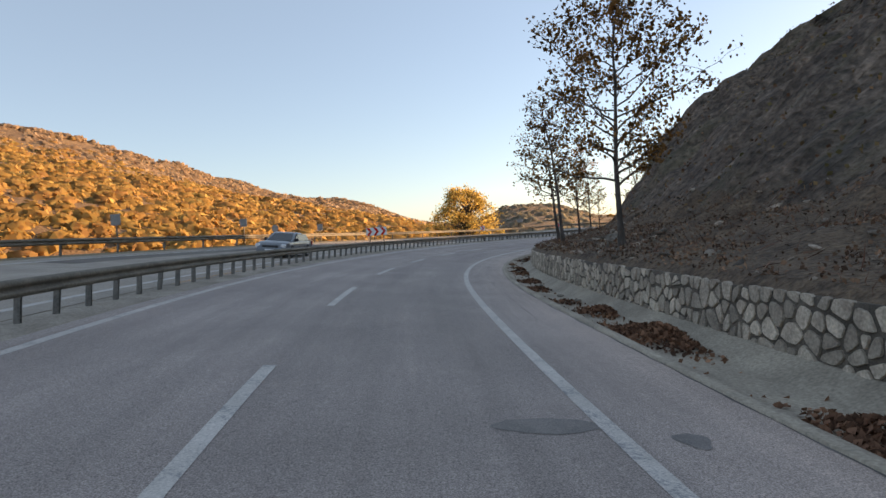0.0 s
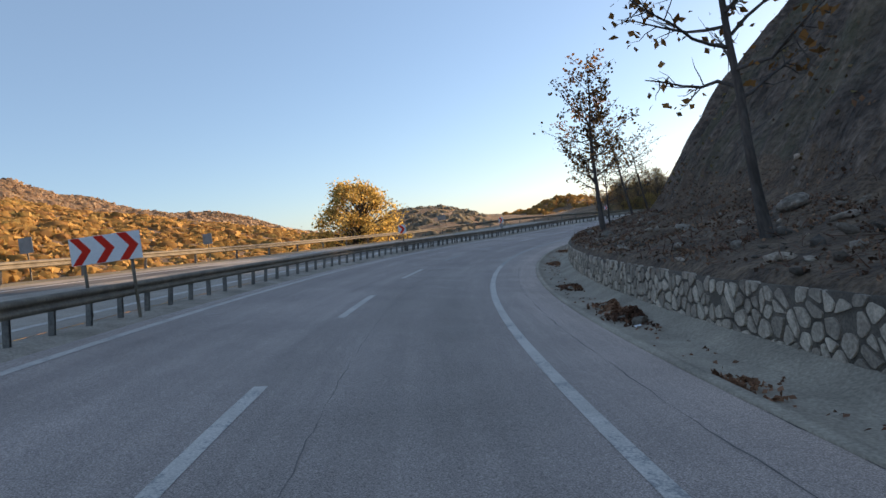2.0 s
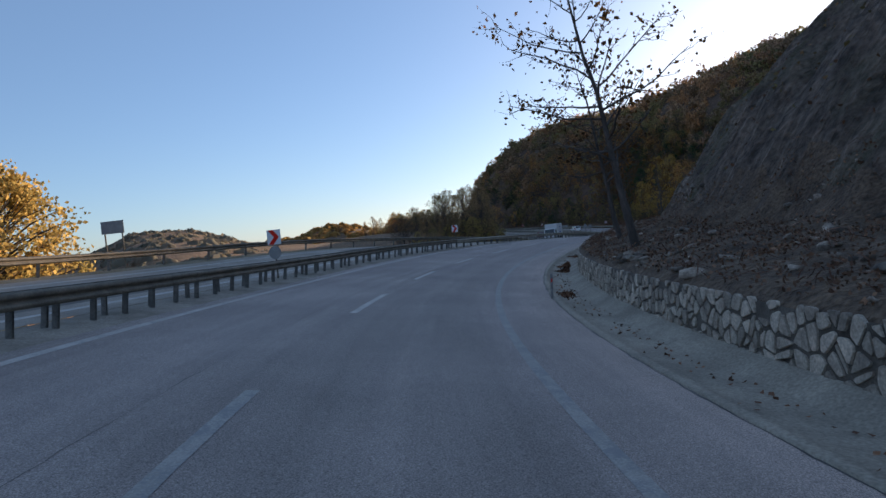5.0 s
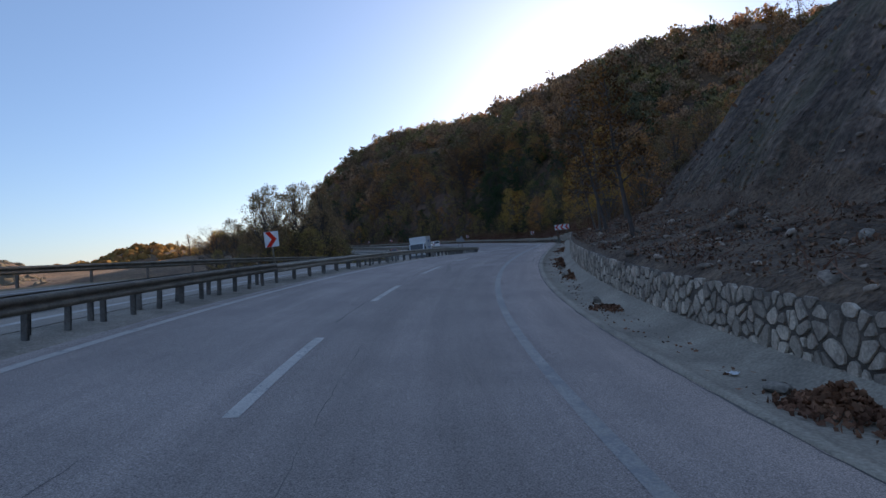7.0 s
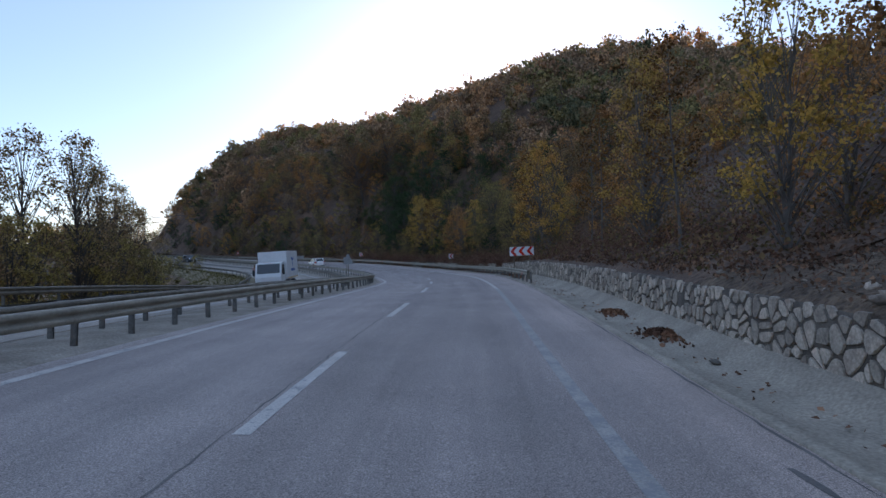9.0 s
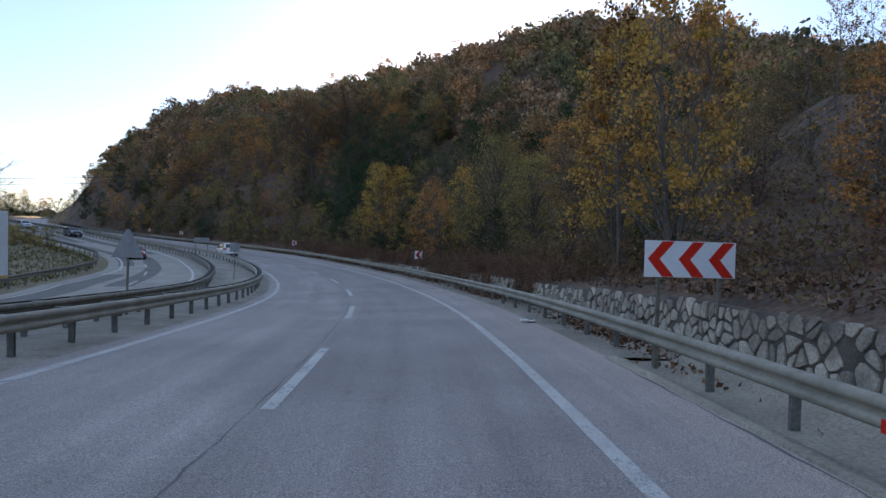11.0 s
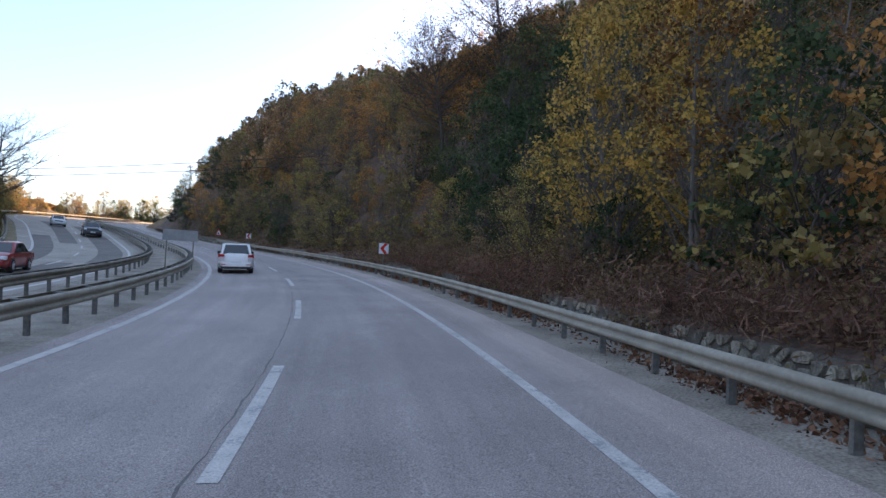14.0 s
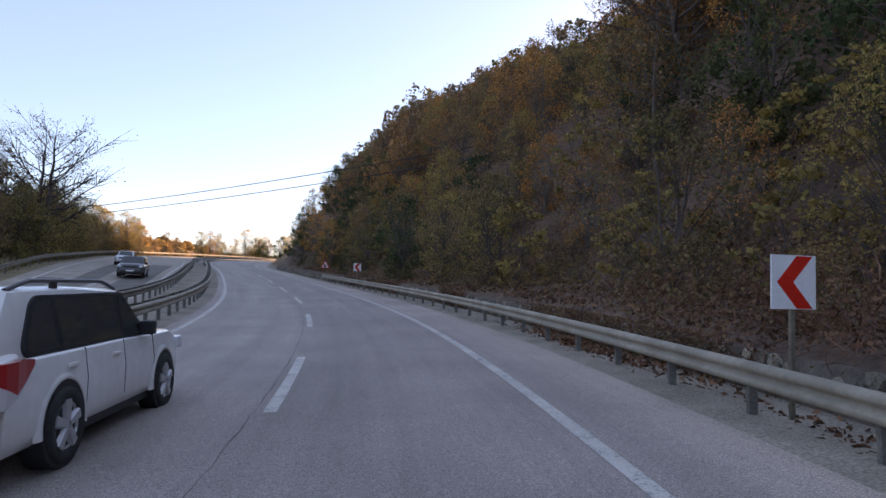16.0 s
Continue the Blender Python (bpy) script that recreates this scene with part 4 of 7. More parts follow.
def grow(seed, height, radius, first, spread, limbs, leaves, leaf, sub=5, up=0.55, lean=0.0, density_top=0.5, stems=1, fine=True, taper=0.55):
    """Wood and leaves of a tree at the origin."""
    r = np.random.default_rng(seed)
    wood, tips = [], []
    for stem in range(stems):
        sway = r.normal(0, 0.03 * height, (10, 2)).cumsum(0) * 0.3
        base = r.uniform(-0.35, 0.35, 2) * (stems > 1)
        hh = height * r.uniform(0.75, 1.0) if stems > 1 else height
        z = np.linspace(0, 1, 10)
        sp = r.normal(0, 0.10 * hh, 2) * (stems > 1)
        trunk = np.stack([base[0] + sway[:, 0] * z + (lean * hh + sp[0]) * z ** 1.4, base[1] + sway[:, 1] * z + sp[1] * z, z * hh], -1)
        trad = radius * (1 - 0.93 * z) ** 0.85 * (1 + 0.5 * np.exp(-z * 28))
        trunk[0, 2] = -0.5
        wood.append(tube(trunk, trad, 7 if fine else 5))
        for i in range(limbs // stems):
            u = first + (0.97 - first) * ((i + r.uniform(0, 0.8)) / (limbs // stems))
            p0 = np.array([np.interp(u, z, trunk[:, k]) for k in range(3)])
            rad0 = np.interp(u, z, trad) * 0.5
            az = i * 2.4 + r.uniform(-0.5, 0.5)
            ln = spread * (1 - u) ** taper * r.uniform(0.65, 1.15) * min(1.0, 0.55 + 1.6 * (u - first)) + 0.35
            el = up * (0.35 + 0.9 * u) + r.uniform(-0.12, 0.2)
            d = np.array([math.cos(az) * math.cos(el), math.sin(az) * math.cos(el), math.sin(el)])
            nl = 6 if fine else 4
            k = np.linspace(0, 1, nl)
            wig = r.normal(0, 0.05 * ln, (nl, 3)).cumsum(0) * 0.5
            wig[0] = 0
            limb = p0 + d * ln * k[:, None] + wig + np.array([0, 0, 1]) * (0.18 * ln * k ** 2)[:, None]
            wood.append(tube(limb, rad0 * (1 - 0.85 * k) + 0.006, 5 if fine else 3))
            for j in range(sub):
                q = r.uniform(0.3, 1.0)
                b0 = np.array([np.interp(q, k, limb[:, c]) for c in range(3)])
                dd = d + r.normal(0, 0.6, 3)
                dd /= np.linalg.norm(dd)
                bl = ln * r.uniform(0.2, 0.42)
                kk = np.linspace(0, 1, 4)
                tw = b0 + dd * bl * kk[:, None] + np.array([0, 0, 0.12 * bl]) * (kk ** 2)[:, None] + np.vstack([np.zeros(3), r.normal(0, 0.04 * bl, (3, 3))])
                wood.append(tube(tw if fine else tw[[0, 2, 3]], ((rad0 * 0.35 + 0.003) * (1 - 0.75 * kk))[[0, 1, 2, 3] if fine else [0, 2, 3]], 3))
                tips.append((tw, bl, u))
    n_tip = np.array([max(0.05, (1 - density_top) + density_top * u) * bl for _, bl, u in tips])
    share = r.multinomial(leaves, n_tip / n_tip.sum())
    centres = []
    for (tw, bl, u), m in zip(tips, share):
        if m:
            q = r.uniform(0.25, 1.05, m)
            c = np.stack([np.interp(q, np.linspace(0, 1, 4), tw[:, k]) for k in range(3)], -1)
            centres.append(c + r.normal(0, 0.10 + 0.10 * bl, (m, 3)))
    return gather(wood), leaf_quads(np.concatenate(centres), leaf, r)


def make_tree(name, seed, bark, leaf_mat, label, category="tree", group="", **k):
    t = thing(name, Matrix.Identity(4), label, category, group)
    (wv, wf), (lv, lf) = grow(seed, **k)
    link_mesh("trunk", wv, wf, bark, t, smooth=True)
    link_mesh("crown", lv, lf, leaf_mat, t)
    return t


def bushy(seed, height, width, clumps, leaves, leaf, low=0.1, stems=1, radius=0.09, loose=1.0):
    """Wood and leaves of a full crown: limbs that end in loose clumps of leaves, with gaps between them."""
    r = np.random.default_rng(seed)
    wood, centres = [], []
    z = np.linspace(0, 1, 7)
    trunks = []
    for k in range(stems):
        a = r.uniform(0, 6.283)
        out = width * 0.45 * (stems > 1) * r.uniform(0.4, 1.0)
        sway = r.normal(0, 0.02 * height, (7, 2)).cumsum(0)
        t = np.stack([math.cos(a) * out * z + sway[:, 0] * z, math.sin(a) * out * z + sway[:, 1] * z, z * height * r.uniform(0.8, 0.95)], -1)
        t[0, 2] = -0.6
        rad = radius * (1 - 0.9 * z) + 0.008
        wood.append(tube(t, rad, 6))
        trunks.append((t, rad))
    share = r.multinomial(leaves, r.dirichlet(np.full(clumps, 2.5)))
    for k in range(clumps):
        u = low + (1 - low) * (k + r.random()) / clumps
        w = width * max(0.12, math.sin(math.pi * (0.13 + 0.83 * u)) ** 0.8) * r.uniform(0.75, 1.12)
        a, q = r.uniform(0, 6.283), r.uniform(0.3, 1.0) ** 0.6
        c = np.array([math.cos(a) * w * q, math.sin(a) * w * q, u * height])
        t, rad = trunks[k % stems]
        ub = np.clip(u - 0.16 - 0.1 * r.random(), 0.04, 0.95)
        b = np.array([np.interp(ub, z, t[:, i]) for i in range(3)])
        kk = np.linspace(0, 1, 4)[:, None]
        limb = b + (c - b) * kk + np.array([0, 0, 0.12]) * width * np.sin(kk * 3.14) * r.uniform(-0.3, 1.0)
        wood.append(tube(limb, np.interp(ub, z, rad) * 0.45 * (1 - 0.8 * kk[:, 0]) + 0.005, 3))
        sig = width * r.uniform(0.08, 0.16) * loose
        p = c + r.normal(size=(share[k], 3)) * sig * np.array([1, 1, 0.7])
        far = np.linalg.norm((p - c) / sig, axis=1)
        centres.append(p[far < 2.3])
    centres = np.concatenate(centres)
    centres[:, 2] = np.maximum(centres[:, 2], 0.05)
    return gather(wood), leaf_quads(centres, leaf, r)


def make_bushy(name, seed, bark, leaf_mat, label, category="tree", group="", **k):
    t = thing(name, Matrix.Identity(4), label, category, group)
    (wv, wf), (lv, lf) = bushy(seed, **k)
    link_mesh("trunk", wv, wf, bark, t, smooth=True)
    link_mesh("crown", lv, lf, leaf_mat, t)
    return t


used = set()


def plant(proto, s, d, size=1.0, turn=0.0, z=None, tilt=(0, 0), lean=0.0):
    """Stands a tree beside the road; lean: degrees towards the road."""
    x, y, _ = P(s, d)
    zz = surface_z(s, d) if z is None else z if z != "road" else float(P(s, d)[2]) - 0.2
    m = pose(x, y, zz - 0.1, 0, -lean, heading(s)) @ pose(0, 0, 0, tilt[0], tilt[1], turn - heading(s))
    if proto.name not in used:
        used.add(proto.name)
        proto.matrix_world = m @ Matrix.Diagonal((size, size, size, 1))
        return proto
    c = copy_thing(proto, m)
    c.scale = (size, size, size)
    return c


# sparse plane trees on the bench above the wall
BENCH = "trees above the stone wall"
plane = [make_tree("plane_tree", 11, BARK, LEAF_BROWN, "tall slender plane tree with few brown autumn leaves", "tree", BENCH, height=11.0, radius=0.145, first=0.24, spread=5.6, limbs=34, leaves=5600, leaf=0.18, sub=11, up=0.42, density_top=0.3),
         make_tree("plane_tree", 12, BARK, LEAF_BROWN, "thin dark plane tree losing its dry leaves", "tree", BENCH, height=10.0, radius=0.13, first=0.30, spread=3.3, limbs=28, leaves=1300, leaf=0.19, sub=8, up=0.4, density_top=0.5),
         make_tree("plane_tree", 13, BARK, LEAF_BROWN, "nearly bare young tree with dry leaves at the top", "tree", BENCH, height=9.5, radius=0.12, first=0.32, spread=4.0, limbs=26, leaves=620, leaf=0.18, sub=9, up=0.3, density_top=0.3),
         make_tree("plane_tree", 14, BARK, LEAF_BROWN, "leaning plane tree with long bare limbs and few leaves", "tree", BENCH, height=12.0, radius=0.16, first=0.26, spread=5.4, limbs=24, leaves=850, leaf=0.19, sub=9, up=0.4, lean=-0.08)]
LEAN = {15.9: 3, 30.2: 3, 41.9: 7, 99.6: 10, 106.4: 8, 128.9: 3, 137.6: 5}
for i, s, d, size, turn in ((0, 15.9, 8.7, 0.74, 20), (1, 30.2, 8.7, 0.80, 70), (2, 41.9, 8.9, 0.95, 10), (1, 65.0, 9.0, 0.95, 200), (1, 72.0, 9.1, 0.85, 120), (2, 74.5, 9.6, 0.6, 300), (3, 99.6, 8.9, 0.95, 60), (2, 106.4, 9.1, 0.95, 250), (1, 128.9, 8.7, 0.66, 150), (2, 137.6, 8.8, 0.72, 140), (3, -8.0, 9.5, 0.8, 150)):
    plant(plane[i], s, d, size, turn, tilt=(random.uniform(-2, 2), random.uniform(-2, 2)), lean=LEAN.get(s, 0))

# yellowing trees at the foot of the wooded hill
EDGE = "trees at the foot of the hill"
edge = [make_bushy("autumn_tree", 21, BARK_PALE, LEAF_YELLOW, "young tree with thinning yellow and orange leaves", "tree", EDGE, height=9.5, width=2.3, clumps=76, leaves=4600, leaf=0.145, low=0.2, stems=2, radius=0.075),
        make_bushy("autumn_tree", 22, BARK, LEAF_OLIVE, "leafy tree turning from green to yellow", "tree", EDGE, height=9.0, width=3.5, clumps=100, leaves=7600, leaf=0.125, low=0.08, radius=0.11),
        make_tree("autumn_tree", 23, BARK_PALE, LEAF_BROWN, "pale-stemmed tree with sparse brown leaves", "tree", EDGE, height=10.5, radius=0.085, first=0.25, spread=2.8, limbs=24, leaves=1700, leaf=0.15, sub=6, fine=False),
        make_bushy("shrub", 24, BARK, LEAF_DULL, "many-stemmed shrub with dull dry leaves", "shrub", EDGE, height=3.4, width=1.9, clumps=26, leaves=1300, leaf=0.13, low=0.02, stems=4, radius=0.035),
        make_bushy("evergreen_tree", 25, BARK, LEAF_GREEN, "dark green tree overgrown with ivy", "tree", EDGE, height=7.0, width=2.9, clumps=56, leaves=2700, leaf=0.19, low=0.0, stems=2, radius=0.10),
        make_bushy("autumn_tree", 26, BARK_PALE, LEAF_ORANGE, "tree with orange-brown autumn leaves", "tree", EDGE, height=7.6, width=2.8, clumps=60, leaves=2500, leaf=0.17, low=0.06, stems=2, radius=0.08),
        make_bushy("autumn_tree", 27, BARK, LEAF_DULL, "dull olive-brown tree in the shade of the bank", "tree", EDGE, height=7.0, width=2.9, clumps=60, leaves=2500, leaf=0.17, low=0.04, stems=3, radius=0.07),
        make_tree("bare_tree", 28, BARK_PALE, LEAF_BROWN, "almost leafless pale tree on the bank", "tree", EDGE, height=9.0, radius=0.075, first=0.15, spread=3.0, limbs=30, leaves=700, leaf=0.15, sub=8, fine=False)]
r = np.random.default_rng(5)
spots = [(2, 139.6, 8.6, 0.72), (2, 143.8, 8.6, 0.6), (2, 149, 10.8, 0.85), (0, 153.6, 10.0, 0.75), (5, 156, 12.8, 0.8), (2, 161, 9.9, 0.75), (0, 165, 10.0, 0.85), (5, 169, 11.5, 0.8), (2, 172, 9.6, 0.75), (2, 178, 10.5, 0.8), (0, 189.0, 9.8, 1.0), (0, 193.5, 10.0, 1.0), (2, 191.5, 9.2, 0.9), (3, 196, 9.0, 0.9), (1, 199, 13.5, 0.8), (1, 213.5, 11.4, 1.05), (1, 209, 12.4, 0.75), (0, 220, 11.5, 0.8), (5, 223.5, 10.6, 0.95), (5, 227, 11.6, 0.9), (2, 231.5, 9.4, 0.85), (0, 236, 9.8, 1.0), (0, 239.3, 10.6, 1.05), (0, 232.5, 10.4, 0.95), (4, 230, 10.0, 0.45), (4, 235, 9.2, 0.4)]
for i, s, d, size in spots:
    plant(edge[i], s, d, size, r.uniform(0, 360), lean=10 if s == 143.8 else 0)
# thin growth on the leaf-covered bank, then the closed wood
for k in range(40):
    plant(edge[r.choice([3, 2, 7, 3, 6, 5])], r.uniform(150, 205), r.uniform(11.5, 34), r.uniform(0.45, 0.75), r.uniform(0, 360))
for k in range(20):
    plant(edge[r.choice([2, 5, 6, 7, 5])], r.uniform(188, 214), r.uniform(15, 30), r.uniform(0.42, 0.62), r.uniform(0, 360))
for s0 in np.arange(204, 352, 4.3):
    for d0 in np.arange(10.5, 35, 4.4):
        s, d = s0 + r.uniform(-2, 2), d0 + r.uniform(-2, 2)
        near = d < 15
        if near and (s < 217 or r.random() < 0.25):
            continue
        green = 0.62 if 240 < s < 264 and d > 11 else 0.5 if 264 <= s < 280 and d > 15 else 0.16
        rest = (1 - green) / 4
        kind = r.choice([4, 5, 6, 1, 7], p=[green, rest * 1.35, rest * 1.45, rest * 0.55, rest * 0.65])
        size = r.uniform(0.72, 1.1) * (0.8 if near else 1.0) * (0.75 if kind == 1 else 1.0)
        if s < 216:
            size *= 0.75
        plant(edge[kind], s, d, size, r.uniform(0, 360), tilt=(r.uniform(-4, 4), r.uniform(-4, 4)))
for k in range(26):
    s = r.uniform(318, 392)
    plant(edge[r.choice([5, 6, 7, 4])], s, r.uniform(8.8, 20), r.uniform(0.6, 0.95), r.uniform(0, 360))
for k in range(70):
    s = r.uniform(190, 338)
    plant(edge[r.choice([3, 3, 3, 4])], s, r.uniform(8.3, 12), r.uniform(0.3, 0.55), r.uniform(0, 360))
# leafy sprays that still hold large yellow-green leaves
spray = make_bushy("leafy_shrub", 33, BARK, LEAF_OLIVE, "leafy shrub with large yellow-green leaves on the bank", "shrub", EDGE, height=3.6, width=1.7, clumps=22, leaves=620, leaf=0.2, low=0.05, stems=3, radius=0.03, loose=0.8)
for k in range(62):
    s = r.uniform(226, 332)
    plant(spray, s, r.uniform(9.2, 18), r.uniform(0.6, 1.25), r.uniform(0, 360), tilt=(r.uniform(-15, 15), r.uniform(-15, 15)))
for k in range(34):
    plant(edge[r.choice([5, 6, 1, 5])], r.uniform(254, 292), r.uniform(22, 42), r.uniform(0.75, 1.05), r.uniform(0, 360))
for s, d, size in ((250, 13, 1.1), (253, 17, 1.3), (256, 13.5, 1.0), (258, 20, 1.35), (261, 15.5, 1.2), (264, 19, 1.3), (267, 23, 1.3), (255, 23, 1.3), (262, 25, 1.3), (268, 16.5, 1.0)):
    plant(edge[4], s, d, size, r.uniform(0, 360))
# a large thin-leaved tree that leans out over the bank
leaning = make_tree("leaning_tree", 36, BARK, LEAF_BROWN, "large dark tree with long arching limbs and thin brown leaves", "tree", EDGE, height=12.5, radius=0.26, first=0.2, spread=9.0, limbs=40, leaves=6500, leaf=0.15, sub=15, up=0.5, taper=0.45, lean=0.18)
for s, d, size, turn in ((279, 21.5, 1.0, 120), (285, 25, 0.85, 100), (273, 24.5, 0.95, 200)):
    plant(leaning, s, d, size, turn)
for s, d, size in ((266, 26, 1.25), (272, 24, 1.3), (277, 29, 1.25), (262, 31, 1.2)):
    plant(edge[7], s, d, size, r.uniform(0, 360))

# the lone golden tree by the outer rail, and the trees inside the far bend
lone = make_bushy("broad_tree", 31, BARK, LEAF_LIT, "broad sunlit tree with golden leaves and an ivy-grown trunk", height=10.6, width=6.6, clumps=190, leaves=15000, leaf=0.30, low=0.06, radius=0.4, loose=0.75)
plant(lone, 119.3, -48.4, 1.42, 0, z=-2.2)
(wv, wf), (lv, lf) = bushy(32, height=6.2, width=1.9, clumps=40, leaves=2400, leaf=0.33, low=0.0)
link_mesh("ivy", lv, lf, LEAF_GREEN, lone)
FARSIDE = "trees inside the far bend"
side = [make_tree("bare_tree", 41, BARK, SCRUB, "leafless grey tree with fine branches", "tree", FARSIDE, height=11.5, radius=0.30, first=0.22, spread=6.4, limbs=44, leaves=1800, leaf=0.14, sub=17, up=0.5, stems=2, fine=False, taper=0.3),
        make_bushy("thin_tree", 42, BARK, LEAF_DULL, "slim tree with thin brown foliage", "tree", FARSIDE, height=10.5, width=2.9, clumps=84, leaves=4200, leaf=0.15, low=0.08, radius=0.11),
        make_bushy("thicket", 43, BARK, LEAF_OLIVE, "dense thicket of thin stems and olive leaves", "shrub", FARSIDE, height=5.6, width=2.4, clumps=46, leaves=2200, leaf=0.17, low=0.0, stems=6, radius=0.045)]
for i, s, d, size in ((1, 158, -20.0, 0.8), (1, 161, -20.5, 0.9), (1, 165, -20.0, 0.95), (1, 167.5, -21.5, 0.9), (2, 163, -19.5, 0.8), (2, 168, -20.2, 0.9), (1, 173, -22.5, 1.1), (2, 172, -21.5, 1.0), (1, 177, -21.8, 1.15), (1, 181, -23, 1.05), (2, 178, -22.0, 1.0), (1, 185, -24, 1.1), (2, 184, -22.5, 1.0), (1, 190, -25, 1.05), (2, 191, -23.5, 0.95), (1, 196, -26, 1.0), (2, 198, -25, 0.9), (1, 205, -27, 0.9), (1, 172, -28, 1.0), (2, 158, -19.5, 0.6), (2, 154, -20, 0.5), (2, 150, -20, 0.4), (1, 224, -45.8, 1.1), (0, 215, -48, 0.8), (1, 232, -44, 0.9), (2, 212, -28, 0.7), (2, 205, -26, 0.8), (2, 220, -29, 0.6), (2, 186, -26, 1.0), (2, 176, -25, 1.1), (2, 166, -22, 0.8), (2, 161, -20.5, 0.7), (2, 170, -23.5, 0.9), (2, 181, -24, 0.9), (2, 188, -24.5, 0.8), (2, 195, -25.5, 0.8),
                      (0, 322, -20.8, 1.2), (0, 312, -24, 0.9), (1, 306, -22, 0.8), (2, 318, -20.6, 1.0), (2, 312, -21.5, 1.0), (1, 314, -23.5, 0.85), (2, 306, -21.5, 0.8), (2, 326, -21.8, 0.9), (1, 330, -24, 0.8), (2, 334, -22.4, 0.75), (1, 340, -24, 0.7), (2, 343, -23, 0.7), (1, 350, -24, 0.7), (2, 347, -22.6, 0.75), (2, 356, -24, 0.65), (1, 362, -24, 0.65), (2, 369, -25, 0.6), (2, 300, -22, 0.6), (2, 322, -24, 1.0), (1, 324, -27, 0.9), (1, 328, -21.6, 0.85), (1, 333, -22.5, 0.9), (2, 330, -22.4, 1.1), (1, 338, -23.2, 0.85), (2, 338, -22.4, 1.0), (1, 318, -23, 0.9), (1, 310, -22.5, 0.8), (2, 315, -22.6, 1.1)):
    plant(side[i], s, d, size * (0.88 if s < 200 else 1.0), r.uniform(0, 360), "road")
for k in range(30):
    s = r.uniform(304, 378)
    plant(edge[r.choice([5, 6, 6])], s, r.uniform(-27, -21.5) - (s - 304) * 0.02, r.uniform(0.75, 1.1) * (1 - (s - 304) / 300), r.uniform(0, 360), "road")
for k in range(34):
    s = r.uniform(304, 392)
    plant(edge[r.choice([6, 1, 5, 6])], s, r.uniform(-24, -20.8) - (s - 304) * 0.02, r.uniform(0.7, 1.0), r.uniform(0, 360), "road")
for k in range(16):
    plant(edge[r.choice([6, 1, 6])], 334 + 3.4 * k, r.uniform(-23.5, -21.2), r.uniform(0.85, 1.1), r.uniform(0, 360), "road")
for k in range(16):
    plant(edge[r.choice([5, 6])], r.uniform(345, 405), r.uniform(-27, -22.5), r.uniform(0.5, 0.75), r.uniform(0, 360), "road")
for k in range(30):
    plant(edge[r.choice([1, 6, 4, 6])], r.uniform(462, 500), -46 + 2.0 * k + r.uniform(-1, 1), r.uniform(0.9, 1.3), r.uniform(0, 360), "road")
for k in range(14):
    plant(edge[r.choice([1, 6, 4])], r.uniform(420, 462), r.uniform(-36, -25), r.uniform(0.6, 0.9), r.uniform(0, 360), "road")
for k in range(16):
    plant(side[r.choice([1, 2])], r.uniform(375, 450), r.uniform(-40, -27), r.uniform(0.5, 0.8), r.uniform(0, 360), "road")
for k in range(12):
    plant(side[2], r.uniform(262, 302), r.uniform(-25, -20.5), r.uniform(0.4, 0.7), r.uniform(0, 360), "road")
for k in range(10):
    plant(side[2], r.uniform(102, 165), r.uniform(-24, -19), r.uniform(0.25, 0.45), r.uniform(0, 360))


# ---- woods as one mass each ----
def crown_proto(seed, quads, size, tall):
    r = np.random.default_rng(seed)
    blobs = r.normal(0, 0.46, (22, 3)) * [1, 1, 0.85]
    rad = r.uniform(0.20, 0.42, 22)
    k = r.integers(0, 22, quads)
    n = r.normal(size=(quads, 3))
    n[:, 2] = np.abs(n[:, 2]) * 0.9 - 0.25
    n /= np.linalg.norm(n, axis=1)[:, None]
    c = blobs[k] + n * (rad[k] * r.uniform(0.7, 1.12, quads))[:, None]
    c[:, 2] = c[:, 2] * tall + tall * 0.9
    t = np.cross(n, r.normal(size=(quads, 3)))
    t /= np.linalg.norm(t, axis=1)[:, None]
    b = np.cross(n, t) + n * r.normal(0, 0.45, (quads, 1))
    sz = (size * r.uniform(0.55, 1.3, quads))[:, None]
    v = np.stack([c - t * sz, c + b * sz * 0.8, c + t * sz, c - b * sz * 0.8], 1)
    return v.reshape(-1, 3), np.arange(quads * 4).reshape(-1, 4)


